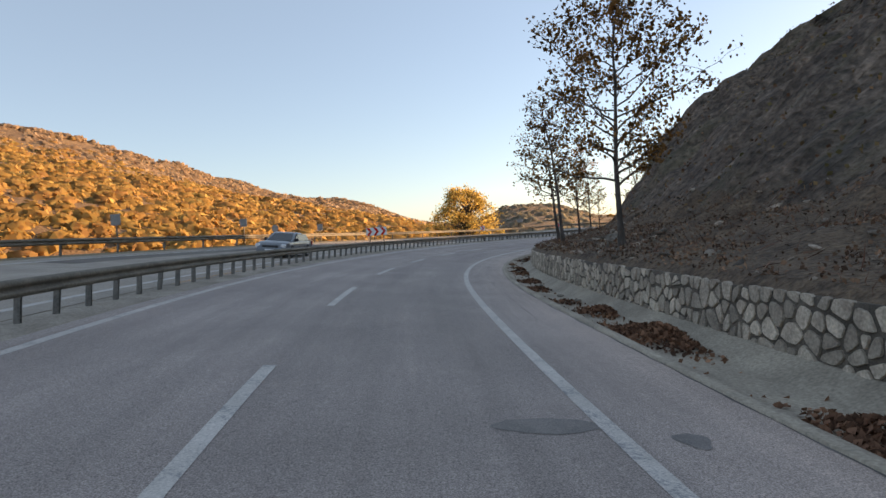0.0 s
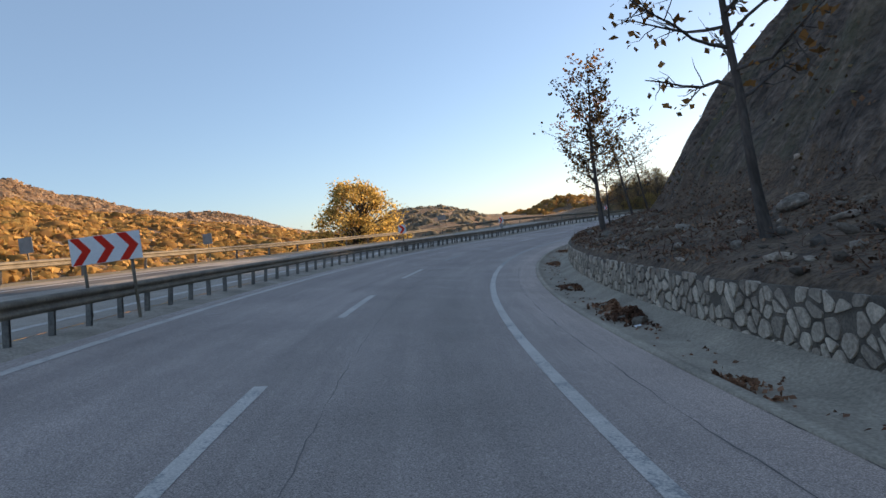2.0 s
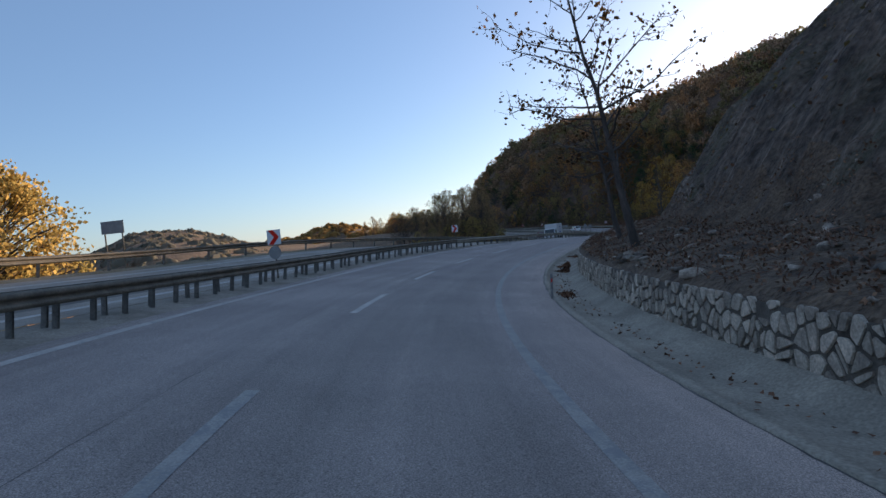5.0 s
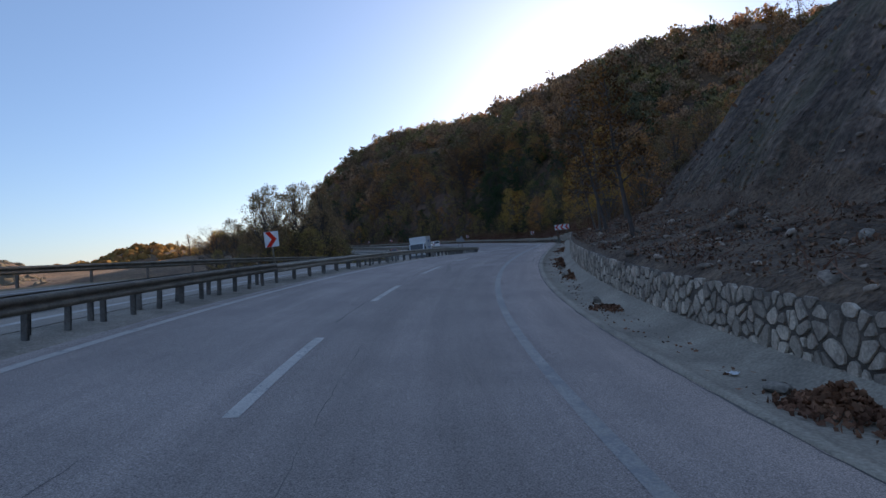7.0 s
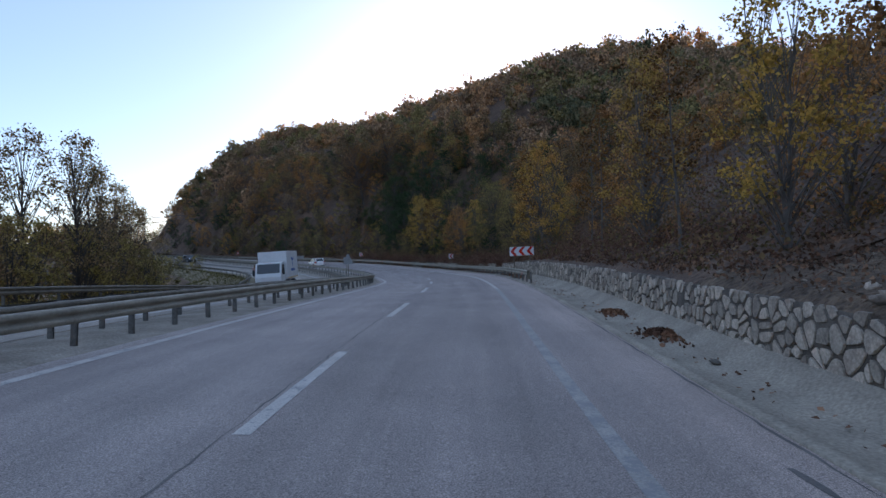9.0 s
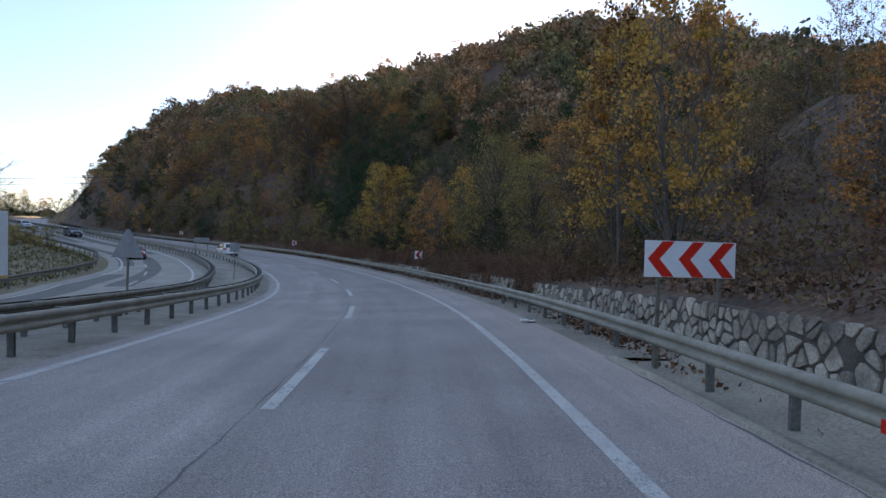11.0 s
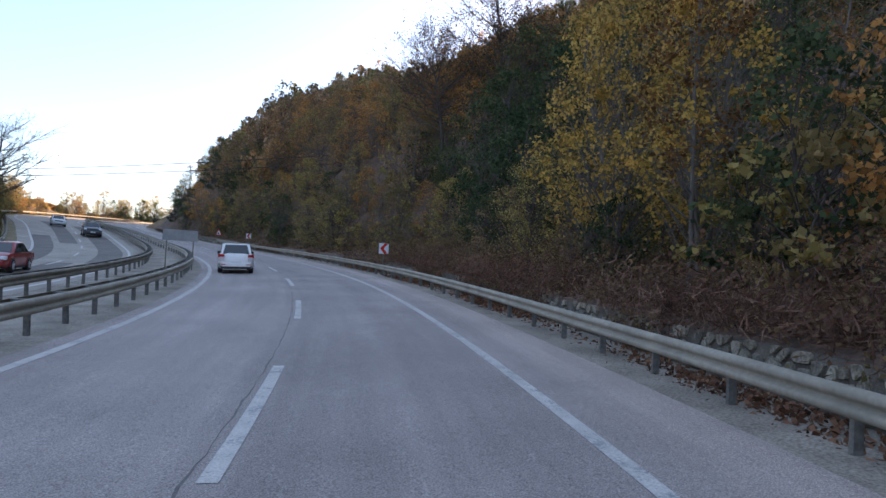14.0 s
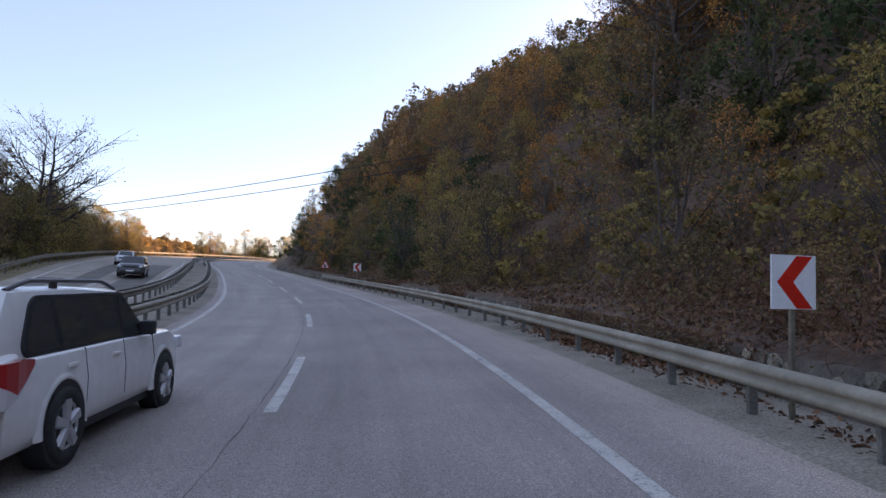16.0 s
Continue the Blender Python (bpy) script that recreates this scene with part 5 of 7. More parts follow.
def far_crown(seed, tall):
    """A closed uneven dome with loose leaf clumps round it."""
    r = np.random.default_rng(seed)
    a = np.linspace(0, 2 * math.pi, 7)[:-1]
    rings = []
    for z, w in ((-0.3, 0.95), (0.35, 1.0), (0.85, 0.68), (1.08, 0.12)):
        q = w * r.uniform(0.82, 1.15, 6)
        q = q * 0.84
        rings.append(np.stack([np.cos(a + z) * q, np.sin(a + z) * q, np.full(6, z * tall) + r.normal(0, 0.07, 6)], -1))
    faces = [(k * 6 + i, k * 6 + (i + 1) % 6, k * 6 + 6 + (i + 1) % 6, k * 6 + 6 + i) for k in range(3) for i in range(6)]
    m = 14
    n = r.normal(size=(m, 3))
    n[:, 2] = np.abs(n[:, 2]) * 1.1 - 0.15
    n /= np.linalg.norm(n, axis=1)[:, None]
    t = np.cross(n, r.normal(size=(m, 3)))
    t /= np.linalg.norm(t, axis=1)[:, None]
    b = np.cross(n, t) + n * r.normal(0, 0.5, (m, 1))
    c = n * [1.0, 1.0, tall * 1.05] * r.uniform(0.85, 1.1, (m, 1))
    sz = 0.25 * r.uniform(0.55, 1.3, (m, 1))
    lv = np.stack([c - t * sz, c + b * sz * 0.8, c + t * sz, c - b * sz * 0.8], 1).reshape(-1, 3)
    lf = np.arange(m * 4).reshape(m, 4)
    return np.concatenate([np.concatenate(rings), lv]), np.concatenate([np.array(faces), lf + 24])


def woods(name, pts, z, quads, size, radius, tall, material, label, seed, low=0.6):
    """Many crowns joined into one mesh."""
    r = np.random.default_rng(seed)
    protos = [crown_proto(seed * 10 + i, quads, size, tall) if quads else far_crown(seed * 10 + i, tall) for i in range(7)]
    out, tones = [], []
    for (x, y), h in zip(pts, z):
        v, f = protos[r.integers(7)]
        a, k = r.uniform(0, 6.283), radius * r.uniform(low, 1.3)
        c, s = math.cos(a) * k, math.sin(a) * k
        tones.append(np.full(len(v), 0.5 + 0.22 * float(lumps(np.array(x), np.array(y), 40, 77)) + r.normal(0, 0.22)))
        out.append((np.stack([v[:, 0] * c - v[:, 1] * s + x, v[:, 0] * s + v[:, 1] * c + y, v[:, 2] * k * r.uniform(0.8, 1.3) + h], -1), f))
    v, f = gather(out)
    ob = link_mesh(name, v, f, material, smooth=not quads)
    ob.data.attributes.new("tone", "FLOAT", "POINT").data.foreach_set("value", np.clip(np.concatenate(tones), 0, 1).astype(np.float32))
    return tagged(ob, label, "woods", kind="stuff")


def scatter(n, x0, x1, y0, y1, keep, seed):
    r = np.random.default_rng(seed)
    x, y = r.uniform(x0, x1, n), r.uniform(y0, y1, n)
    s, d = nearest(x, y)
    m = keep(x, y, s, d)
    x, y = x[m], y[m]
    return np.stack([x, y], -1), ground_z(x, y)


WOODED = lambda s, d: ((s > 118) | ((s > 60) & (d > 72))) & (s < 460) & (d > np.where(s > 118, 60 - (s - 118) * 1.3, 66)) & ((s > 212) | (d > 36))
pts, z = scatter(9000, 40, 420, 60, 480, lambda x, y, s, d: (d > np.where(s > 330, 16, 32)) & (d < 64) & WOODED(s, d), 7)
woods("hillside_woods", pts, z - 0.2, 560, 0.088, 2.6, 1.1, WOODS, "dense autumn woods on the shaded hillside", 1)
pts, z = scatter(9000, 40, 420, 60, 480, lambda x, y, s, d: (d >= 64) & (d < np.where(s < 215, 250, 108)) & WOODED(s, d), 17)
far_pts, far_z = scatter(620, 205, 350, 100, 215, lambda x, y, s, d: (d > 60) & (ground_z(x, y) > 38), 27)
pts, z = np.concatenate([pts, far_pts]), np.concatenate([z, far_z])
woods("hilltop_woods", pts, z - 0.4, 190, 0.135, 2.5, 1.05, WOODS, "dense autumn woods on the upper hillside", 4)
pts, z = scatter(500, -60, 160, -80, 160, lambda x, y, s, d: (d > 58) & (d < 110) & (s > -60) & (s < 150), 8)
woods("ridge_bushes", pts, z, 60, 0.3, 1.3, 0.9, WOODS, "bushes along the top of the bare slope", 2)


def valley(x, y, s, d):
    cx, cy = x - 15, y - 40
    rr, az = np.hypot(cx, cy), np.degrees(np.arctan2(-cx, cy))
    return (d < -52) & (rr > 60) & (rr < AZ_R(az) * 1.03) & (az > -14) & (az < np.where(rr < 320, 66, 42)) & ((rr < 420) | (np.random.default_rng(1).random(len(x)) < 0.5))


pts, z = scatter(70000, -620, 240, 60, 1150, lambda x, y, s, d: valley(x, y, s, d) & (np.degrees(np.arctan2(15 - x, y - 40)) >= 0.5), 9)
# crowns past about 430 m take the leaf colours paled for haze
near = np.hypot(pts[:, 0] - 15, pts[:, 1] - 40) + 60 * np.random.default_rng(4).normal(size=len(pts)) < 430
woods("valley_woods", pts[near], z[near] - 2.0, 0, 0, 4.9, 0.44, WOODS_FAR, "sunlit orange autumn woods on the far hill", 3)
woods("upland_woods", pts[~near], z[~near] - 2.4, 0, 0, 5.6, 0.38, WOODS_UPPER, "tan woods on the upper far hill, paled in colour for haze", 13)
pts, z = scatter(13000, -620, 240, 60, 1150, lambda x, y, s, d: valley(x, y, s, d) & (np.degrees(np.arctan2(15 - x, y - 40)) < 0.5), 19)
woods("far_hill_woods", pts, z - 2.4, 0, 0, 4.6, 0.6, WOODS_GREY, "grey-brown woods on a low far hill, greyed in colour for haze", 5)
r = np.random.default_rng(29)
pts, z = scatter(900, 90, 250, 370, 530, lambda x, y, s, d: (d < -36) & (np.hypot(x - 172, y - 448) < 52), 39)
woods("far_knoll_woods", pts, z - 1.0, 0, 0, 3.2, 0.8, WOODS_FAR, "sunlit orange woods on a knoll past the bend", 7)
S, D = r.uniform(470, 540, 90), r.uniform(-70, 14, 90)
woods("far_end_woods", P(S, D)[:, :2], P(S, D)[:, 2] - 1.0, 0, 0, 3.2, 0.9, WOODS, "brown trees where the road leaves the view", 6)

# ---- leaf litter, scrub and debris ----
def litter(name, n, s0, s1, d0, d1, size, material, label, seed, lift=0.15, rough=0.25, mound=None, category="litter", aspect=0.75):
    r = np.random.default_rng(seed)
    S, D = r.uniform(s0, s1, n), r.uniform(d0, d1, n)
    keep = lumps(S, D, 5.0, seed) + r.normal(0, 0.6, n) > -0.5
    S, D = S[keep], D[keep]
    p = P(S, D)
    p[:, 2] = slope_z(S, D) + np.abs(r.normal(0, lift, len(S)))
    v, f = leaf_quads(p, size, r, droop=0.0, aspect=aspect)
    return tagged(link_mesh(name, v, f, material), label, category, kind="stuff")


litter("brambles", 22000, 155, 266, 7.3, 13, 0.42, TWIGS, "tangle of dead brown brambles at the foot of the bank", 55, lift=0.55, category="undergrowth", aspect=0.05)
litter("bramble_mounds", 8000, 196, 262, 6.95, 9.2, 0.42, TWIGS, "mounds of dead brown brambles hanging over the low wall", 56, lift=0.5, category="undergrowth", aspect=0.05)
litter("bramble_curtain", 30000, 193, 254, 6.80, 8.3, 0.36, TWIGS, "thick dead brambles hanging over the top of the low wall", 61, lift=0.36, category="undergrowth", aspect=0.05)
litter("bramble_leaves", 26000, 192, 262, 6.86, 10.5, 0.085, SCRUB, "withered reddish leaves among the brambles", 62, lift=0.5, category="undergrowth")
# trailing stems and withered leaves that hang down the wall's face in places
rg = np.random.default_rng(63)
for name, count, size, aspect, material, label in (("trailing_brambles", 20000, 0.3, 0.06, TWIGS, "dead bramble stems trailing down the wall"), ("trailing_leaves", 22000, 0.075, 0.75, SCRUB, "withered leaves on trailing brambles")):
    S = rg.uniform(194, 305, count)
    S = S[lumps(S, S * 0, 8.0, 64) + 0.25 * rg.normal(size=count) > 0.0]
    hang = P(S, wall_d(S) - 0.04 - 0.16 * rg.random(len(S)), WALL_TOP(S) + 0.14 - 0.72 * rg.random(len(S)) ** 1.4)
    v, f = leaf_quads(hang, size, rg, droop=0.6, aspect=aspect)
    tagged(link_mesh(name, v, f, material), label, "undergrowth", kind="stuff")
litter("undergrowth", 90000, 150, 350, 7.6, 18, 0.12, SCRUB, "tangled dry undergrowth on the wooded bank", 51, lift=0.8, category="undergrowth")
litter("fallen_leaves", 36000, 150, 350, 7.4, 26, 0.15, LITTER_OLD, "fallen brown leaves on the bank", 52, lift=0.06)
litter("bank_leaves", 70000, 152, 335, 7.3, 13.5, 0.10, LITTER_OLD, "thick layer of small dry leaves on the bank", 57, lift=0.04)
litter("bench_leaves", 46000, -20, 152, 7.25, 13.5, 0.085, LITTER_OLD, "dry leaves and debris above the wall", 53, lift=0.09, rough=0.9)
litter("bench_twigs", 9000, -12, 152, 7.3, 13, 0.42, TWIGS, "dead twigs and sticks lying above the wall", 59, lift=0.10, aspect=0.045)
litter("slope_grass", 15000, -40, 152, 13, 48, 0.2, SCRUB, "sparse dry grass tufts on the bare slope", 54, lift=0.10, rough=0.9, category="grass")

# grass along the valley-side verge
rg = np.random.default_rng(58)
S = rg.uniform(150, 420, 17000)
off = 1.3 + 8.5 * rg.random(17000) ** 1.4
B = BANKED(S)
hh = np.array([np.interp(o, [1.4, 2.4, 6, 11], [-0.04, -0.3 + 0.4 * k, -1.6 + 2.6 * k, -3.4 + 3.2 * k]) for o, k in zip(off, B)])
v, f = leaf_quads(P(S, OPP_L(S) - off, hh + 0.12), 0.42, rg, droop=-1.2, aspect=0.14)
tagged(link_mesh("verge_grass", v, f, GRASS), "dry tufts of olive grass on the verge", "grass", kind="stuff")

r = np.random.default_rng(6)


def lump_mesh(seed, sides=10):
    """An uneven boulder of unit size."""
    rr = np.random.default_rng(seed)
    bm = bmesh.new()
    bmesh.ops.create_icosphere(bm, subdivisions=2, radius=0.5)
    k = rr.uniform(0.6, 1.2, 3)
    planes = [(Vector(rr.normal(size=3)).normalized(), rr.uniform(0.28, 0.42)) for _ in range(7)]
    for v in bm.verts:
        for n, c in planes:
            over = v.co.dot(n) - c
            if over > 0:
                v.co -= n * over
        v.co = Vector((v.co.x * k[0], v.co.y * k[1], v.co.z * k[2] * 0.75))
    me = bpy.data.meshes.new("rock")
    bm.to_mesh(me)
    bm.free()
    me.materials.append(ROCK)
    return me


rocks = [lump_mesh(60 + i) for i in range(6)]
for k in range(100):
    s, d = r.uniform(-5, 150), r.uniform(7.6, 13.5)
    o = new("rock", rocks[k % 6])
    size = r.uniform(0.15, 0.42) if k % 9 else r.uniform(0.5, 0.9)
    o.matrix_world = pose(*P(s, d)[:2], surface_z(s, d) + size * 0.12, r.uniform(-20, 20), r.uniform(-20, 20), r.uniform(0, 360)) @ Matrix.Scale(size, 4)
    tagged(o, "loose grey rock on the litter above the wall", "rock", "loose rocks")
for k in range(60):
    s, d = r.uniform(160, 300), r.uniform(7.4, 14)
    o = new("rock", rocks[k % 6])
    size = r.uniform(0.12, 0.35)
    o.matrix_world = pose(*P(s, d)[:2], surface_z(s, d) + size * 0.1, r.uniform(-20, 20), r.uniform(-20, 20), r.uniform(0, 360)) @ Matrix.Scale(size, 4)
    tagged(o, "grey stone fallen among leaves on the bank", "rock", "loose rocks")

# broken stone, bark and clods strewn over the bench
rb = np.random.default_rng(66)
ico = bmesh.new()
bmesh.ops.create_icosphere(ico, subdivisions=1, radius=0.5)
ico_v, ico_f = np.array([v.co[:] for v in ico.verts]), np.array([[v.index for v in f.verts] for f in ico.faces])
ico.free()
bits = []
for k in range(2600):
    s, d = rb.uniform(-8, 152), 7.35 + 6.4 * rb.random() ** 1.3
    if lumps(np.array(s), np.array(d), 6.0, 67) + rb.normal(0, 0.5) < -0.1:
        continue
    size = 0.07 + 0.34 * rb.random() ** 3.2
    v = ico_v * rb.uniform(0.55, 1.2, 3) * [1.5, 1.0, 0.55] * size + rb.normal(0, 0.07 * size, (len(ico_v), 3))
    a = rb.uniform(0, 6.283)
    x, y, _ = P(s, d)
    c, q = math.cos(a), math.sin(a)
    z = float(slope_z(np.array(s), np.array(d)))
    bits.append((np.stack([x + v[:, 0] * c - v[:, 1] * q, y + v[:, 0] * q + v[:, 1] * c, z + 0.1 * size + v[:, 2] + 0.3 * v[:, 0] * rb.normal()], -1), ico_f))
v, f = gather(bits)
tagged(link_mesh("rubble", v, f, RUBBLE_STONE), "broken stones and clods strewn above the wall", "rubble", kind="stuff")

# stones and clods that have rolled into the gutter
for k, (s, d, size) in enumerate(((9.3, 6.1, 0.2), (11.8, 6.05, 0.16), (12.3, 6.3, 0.22), (14.0, 6.2, 0.18), (17.2, 6.0, 0.16), (18.1, 6.25, 0.16), (18.5, 6.1, 0.13), (21.2, 6.2, 0.26), (24.5, 6.3, 0.22), (27.0, 6.15, 0.34), (27.6, 6.3, 0.24), (29.2, 6.2, 0.26), (33.5, 5.85, 0.3), (42.2, 6.25, 0.4), (42.9, 6.1, 0.24), (45.3, 6.2, 0.26), (50.4, 6.1, 0.22), (63.5, 6.2, 0.2), (98, 6.2, 0.16), (109, 6.2, 0.36), (110.2, 6.15, 0.26), (112.4, 6.2, 0.3), (122.5, 6.2, 0.24), (131.2, 6.25, 0.36), (134.6, 6.2, 0.4), (136, 6.3, 0.24), (148.5, 6.2, 0.2))):
    o = new("rock", rocks[(k * 5) % 6])
    x, y, z = P(s, d)
    o.matrix_world = pose(x, y, z - 0.06 + size * 0.2, 14 * math.sin(k * 2.1), 12 * math.cos(k * 3.7), k * 77 % 360) @ Matrix.Scale(size * 1.1, 4)
    tagged(o, "grey stone lying in the concrete gutter", "rock", "loose rocks")


def leaf_pile(s, d, length, width, height, n, seed, label="heap of dry brown leaves in the gutter", mat_=None):
    rr = np.random.default_rng(seed)
    n = int(n * 1.9)
    S, D = rr.normal(s, length / 2.6, n), rr.normal(d, width / 2.6, n)
    if s < 182:
        D = KERB + 0.27 + np.abs(D - KERB - 0.32)
        D = np.where(D > WALL - 0.5, WALL - 0.5 - 0.5 * np.abs(D - WALL + 0.5), D)
    D = np.clip(D, KERB + 0.24, WALL - 0.1)
    q = np.exp(-((S - s) / length * 2) ** 2 - ((D - d) / width * 2) ** 2)
    p = P(S, D)
    p[:, 2] += -0.05 + height * q * rr.uniform(0.3, 1.0, n) + 0.02
    v, f = leaf_quads(p, 0.105, rr, droop=0.0)
    return tagged(link_mesh("leaf_pile", v, f, mat_ or LITTER), label, "leaf pile", "leaf piles in the gutter", "stuff")


for i, (s, d, ln, w, h, n) in enumerate(((6.1, 6.25, 1.9, 0.95, 0.26, 620), (0.4, 6.0, 1.2, 0.7, 0.22, 300), (9.7, 6.3, 1.2, 0.7, 0.18, 240), (12.0, 6.0, 0.9, 0.5, 0.07, 60), (16.3, 5.95, 1.3, 0.5, 0.10, 120), (20.4, 6.2, 1.4, 0.6, 0.14, 190), (26.2, 6.3, 1.2, 0.5, 0.15, 200), (28.4, 6.3, 1.1, 0.6, 0.2, 220), (32.0, 6.2, 0.9, 0.5, 0.1, 100), (36.5, 5.75, 0.9, 0.3, 0.07, 45), (43.2, 6.4, 1.4, 0.7, 0.24, 330), (45.2, 6.55, 1.0, 0.6, 0.2, 200), (51, 6.3, 1.2, 0.6, 0.14, 160), (64, 6.3, 1.6, 0.6, 0.13, 180), (76, 6.3, 1.4, 0.6, 0.12, 160), (96.2, 5.95, 1.4, 0.4, 0.07, 60), (108.2, 6.35, 0.7, 0.45, 0.26, 170), (111.4, 6.4, 1.0, 0.6, 0.32, 360), (121, 6.3, 1.0, 0.6, 0.1, 90), (130.3, 6.6, 0.9, 0.5, 0.24, 200), (132.2, 6.6, 0.8, 0.45, 0.2, 140), (136.2, 6.5, 0.9, 0.5, 0.18, 160), (138.0, 6.45, 0.7, 0.5, 0.24, 230), (141.4, 6.4, 1.3, 0.4, 0.1, 120), (151.6, 6.4, 1.4, 0.5, 0.14, 160), (156, 6.4, 1.2, 0.5, 0.1, 120))):
    leaf_pile(s, d, ln, w, h, n, 70 + i)
for i, (s, n) in enumerate(((186, 400), (201, 700), (214, 500), (225, 600), (238, 600), (250, 900), (262, 500))):
    leaf_pile(s, 6.4, 7.0, 0.8, 0.07, n, 95 + i, "strip of dry leaves behind the guard rail")
# scattered single leaves in the gutter
rr = np.random.default_rng(8)
S, D = rr.uniform(-5, 175, 1100), KERB + 0.2 + rr.beta(2, 1.4, 1100) * 0.95
p = P(S, D, -0.03)
v, f = leaf_quads(p, 0.09, rr, droop=0.0)
v[:, 2] = np.maximum(v[:, 2], np.repeat(p[:, 2], 4))
tagged(link_mesh("gutter_leaves", v, f, LITTER), "scattered dry leaves along the gutter", "litter", kind="stuff")
# scraps of litter
for i, (s, d, c, sz) in enumerate(((27.5, 6.1, (0.7, 0.75, 0.85), 0.2), (28.3, 6.4, (0.35, 0.5, 0.75), 0.16), (41.8, 6.1, (0.8, 0.8, 0.82), 0.16), (43.6, 6.5, (0.15, 0.3, 0.6), 0.18), (187.8, 5.1, (0.62, 0.60, 0.57), 0.42), (113.4, 6.1, (0.75, 0.76, 0.76), 0.16))):
    bm = bmesh.new()
    bmesh.ops.create_grid(bm, x_segments=5, y_segments=5, size=0.5)
    for vtx in bm.verts:
        vtx.co.z = 0.18 * noise.noise(vtx.co * 3 + Vector((i * 7, 0, 0))) + 0.12
        vtx.co.x *= 0.8 + 0.3 * noise.noise(vtx.co * 5)
    o = part("litter_scrap", bm, plain("scrap", c, 0.4), None, smooth=True)
    o.matrix_world = pose(*P(s, d, 0.0 if d < KERB else -0.04), 0, 0, i * 50) @ Matrix.Scale(sz, 4)
    tagged(o, "crumpled plastic scrap lying beside the road", "litter", "scraps of litter")

# ---- signs ----
SIGNPOST = STEEL_DULL


def sign_post(parent, x, top, depth=0.03):
    bm = bmesh.new()
    box(bm, x - 0.03, x + 0.03, 0.012, 0.06, -0.4, top, 0.006)
    return part("post", bm, SIGNPOST, parent)


def chevron_shape(cx, cz, h, way):
    k = h / 2
    pts = [(-0.78 * k, 0), (0.12 * k, k), (0.86 * k, k), (-0.04 * k, 0), (0.86 * k, -k), (0.12 * k, -k)]
    return [(cx - way * p[0], cz + p[1]) for p in pts]


def chevron_sign(s, d, zc, count, way, label, size=0.62, disc=False):
    """way -1: the chevrons point left, 1: right."""
    x, y, z = P(s, d)
    t = thing("chevron_sign", pose(x, y, z, 0, 0, heading(s) + (8 if d > 0 else -6)), label, "road sign", "chevron signs")
    w = size if count == 1 else 1.72
    bm = bmesh.new()
    box(bm, -w / 2, w / 2, 0.0, 0.02, zc - size / 2, zc + size / 2, 0.006)
    panel = part("panel", bm, SIGN_WHITE, t)
    for i in range(count):
        cx = (i - (count - 1) / 2) * (w / count)
        bm = bmesh.new()
        extrude_poly(bm, chevron_shape(cx, zc, size * 0.97, way), "y", -0.004, 0.001)
        part("chevron", bm, SIGN_RED, panel, "red reflective chevron")
    for px in ((0.0,) if count == 1 else (-0.58, 0.58)):
        sign_post(t, px, zc + size * 0.3)
    if disc:
        bm = bmesh.new()
        rod(bm, (0, -0.02, zc - 0.62), (0, -0.005, zc - 0.62), 0.27, 28)
        part("round_plate", bm, SIGN_BACK, t, "plain grey back of a round sign")
    return t


chevron_sign(181.3, 6.45, 1.80, 3, -1, "wide red and white chevron board on two posts")
for s, d in ((217.9, 7.1), (255.2, 6.25), (298.5, 6.45)):
    chevron_sign(s, d, 1.59, 1, -1, "square red and white chevron sign pointing into the bend", 0.64)
chevron_sign(43.2, -5.05, 1.56, 3, 1, "red and white triple chevron board in the median")
chevron_sign(74.0, -5.0, 1.66, 1, 1, "red and white chevron sign in the median", 0.6)
chevron_sign(98.8, -5.35, 1.68, 1, 1, "red and white chevron sign above a round sign", 0.6, disc=True)
chevron_sign(128.9, -5.05, 1.70, 1, 1, "red and white chevron sign in the median", 0.6)


def sign_back(s, d, zc, kind, w, h, label, posts=1):
    x, y, z = P(s, d)
    t = thing("sign_back", pose(x, y, z, 0, 0, heading(s) - 4), label, "road sign", "signs seen from behind")
    bm = bmesh.new()
    if kind == "triangle":
        extrude_poly(bm, [(-w / 2, zc - h * 0.4), (w / 2, zc - h * 0.4), (w * 0.06, zc + h * 0.6), (-w * 0.06, zc + h * 0.6)], "y", -0.012, 0.0)
    elif kind == "round":
        rod(bm, (0, -0.012, zc), (0, 0, zc), w / 2, 28)
    else:
        box(bm, -w / 2, w / 2, -0.015, 0.0, zc - h / 2, zc + h / 2, 0.004)
        for k in (-0.28, 0.28):
            box(bm, -w / 2 + 0.03, w / 2 - 0.03, -0.035, -0.015, zc + k * h - 0.02, zc + k * h + 0.02)
    part("plate", bm, SIGN_BACK, t)
    for px in ((0.0,) if posts == 1 else (-w * 0.38, w * 0.38)):
        sign_post(t, px, zc + h * 0.25)
    return t


sign_back(190.6, -6.6, 2.09, "triangle", 0.95, 0.85, "grey back of a triangular warning sign in the median")
sign_back(218.3, -6.46, 2.28, "square", 0.66, 0.62, "grey back of a square sign in the median")
sign_back(256.15, -5.35, 1.97, "board", 1.85, 0.62, "wide grey back of a direction board on two posts", 2)
for s, zc, kind in ((28.5, 1.75, "square"), (41.0, 1.7, "square"), (45.3, 1.25, "round"), (52.5, 1.35, "square"), (64.0, 1.3, "square")):
    sign_back(s, float(OUTER(s)) - 0.45, zc, kind, 0.62, 0.62, "grey back of a small roadside sign behind the outer rail")
sign_back(101.6, float(OUTER(101.6)) - 0.8, 1.9, "board", 1.25, 0.6, "dark back of a rectangular sign on two posts", 2)

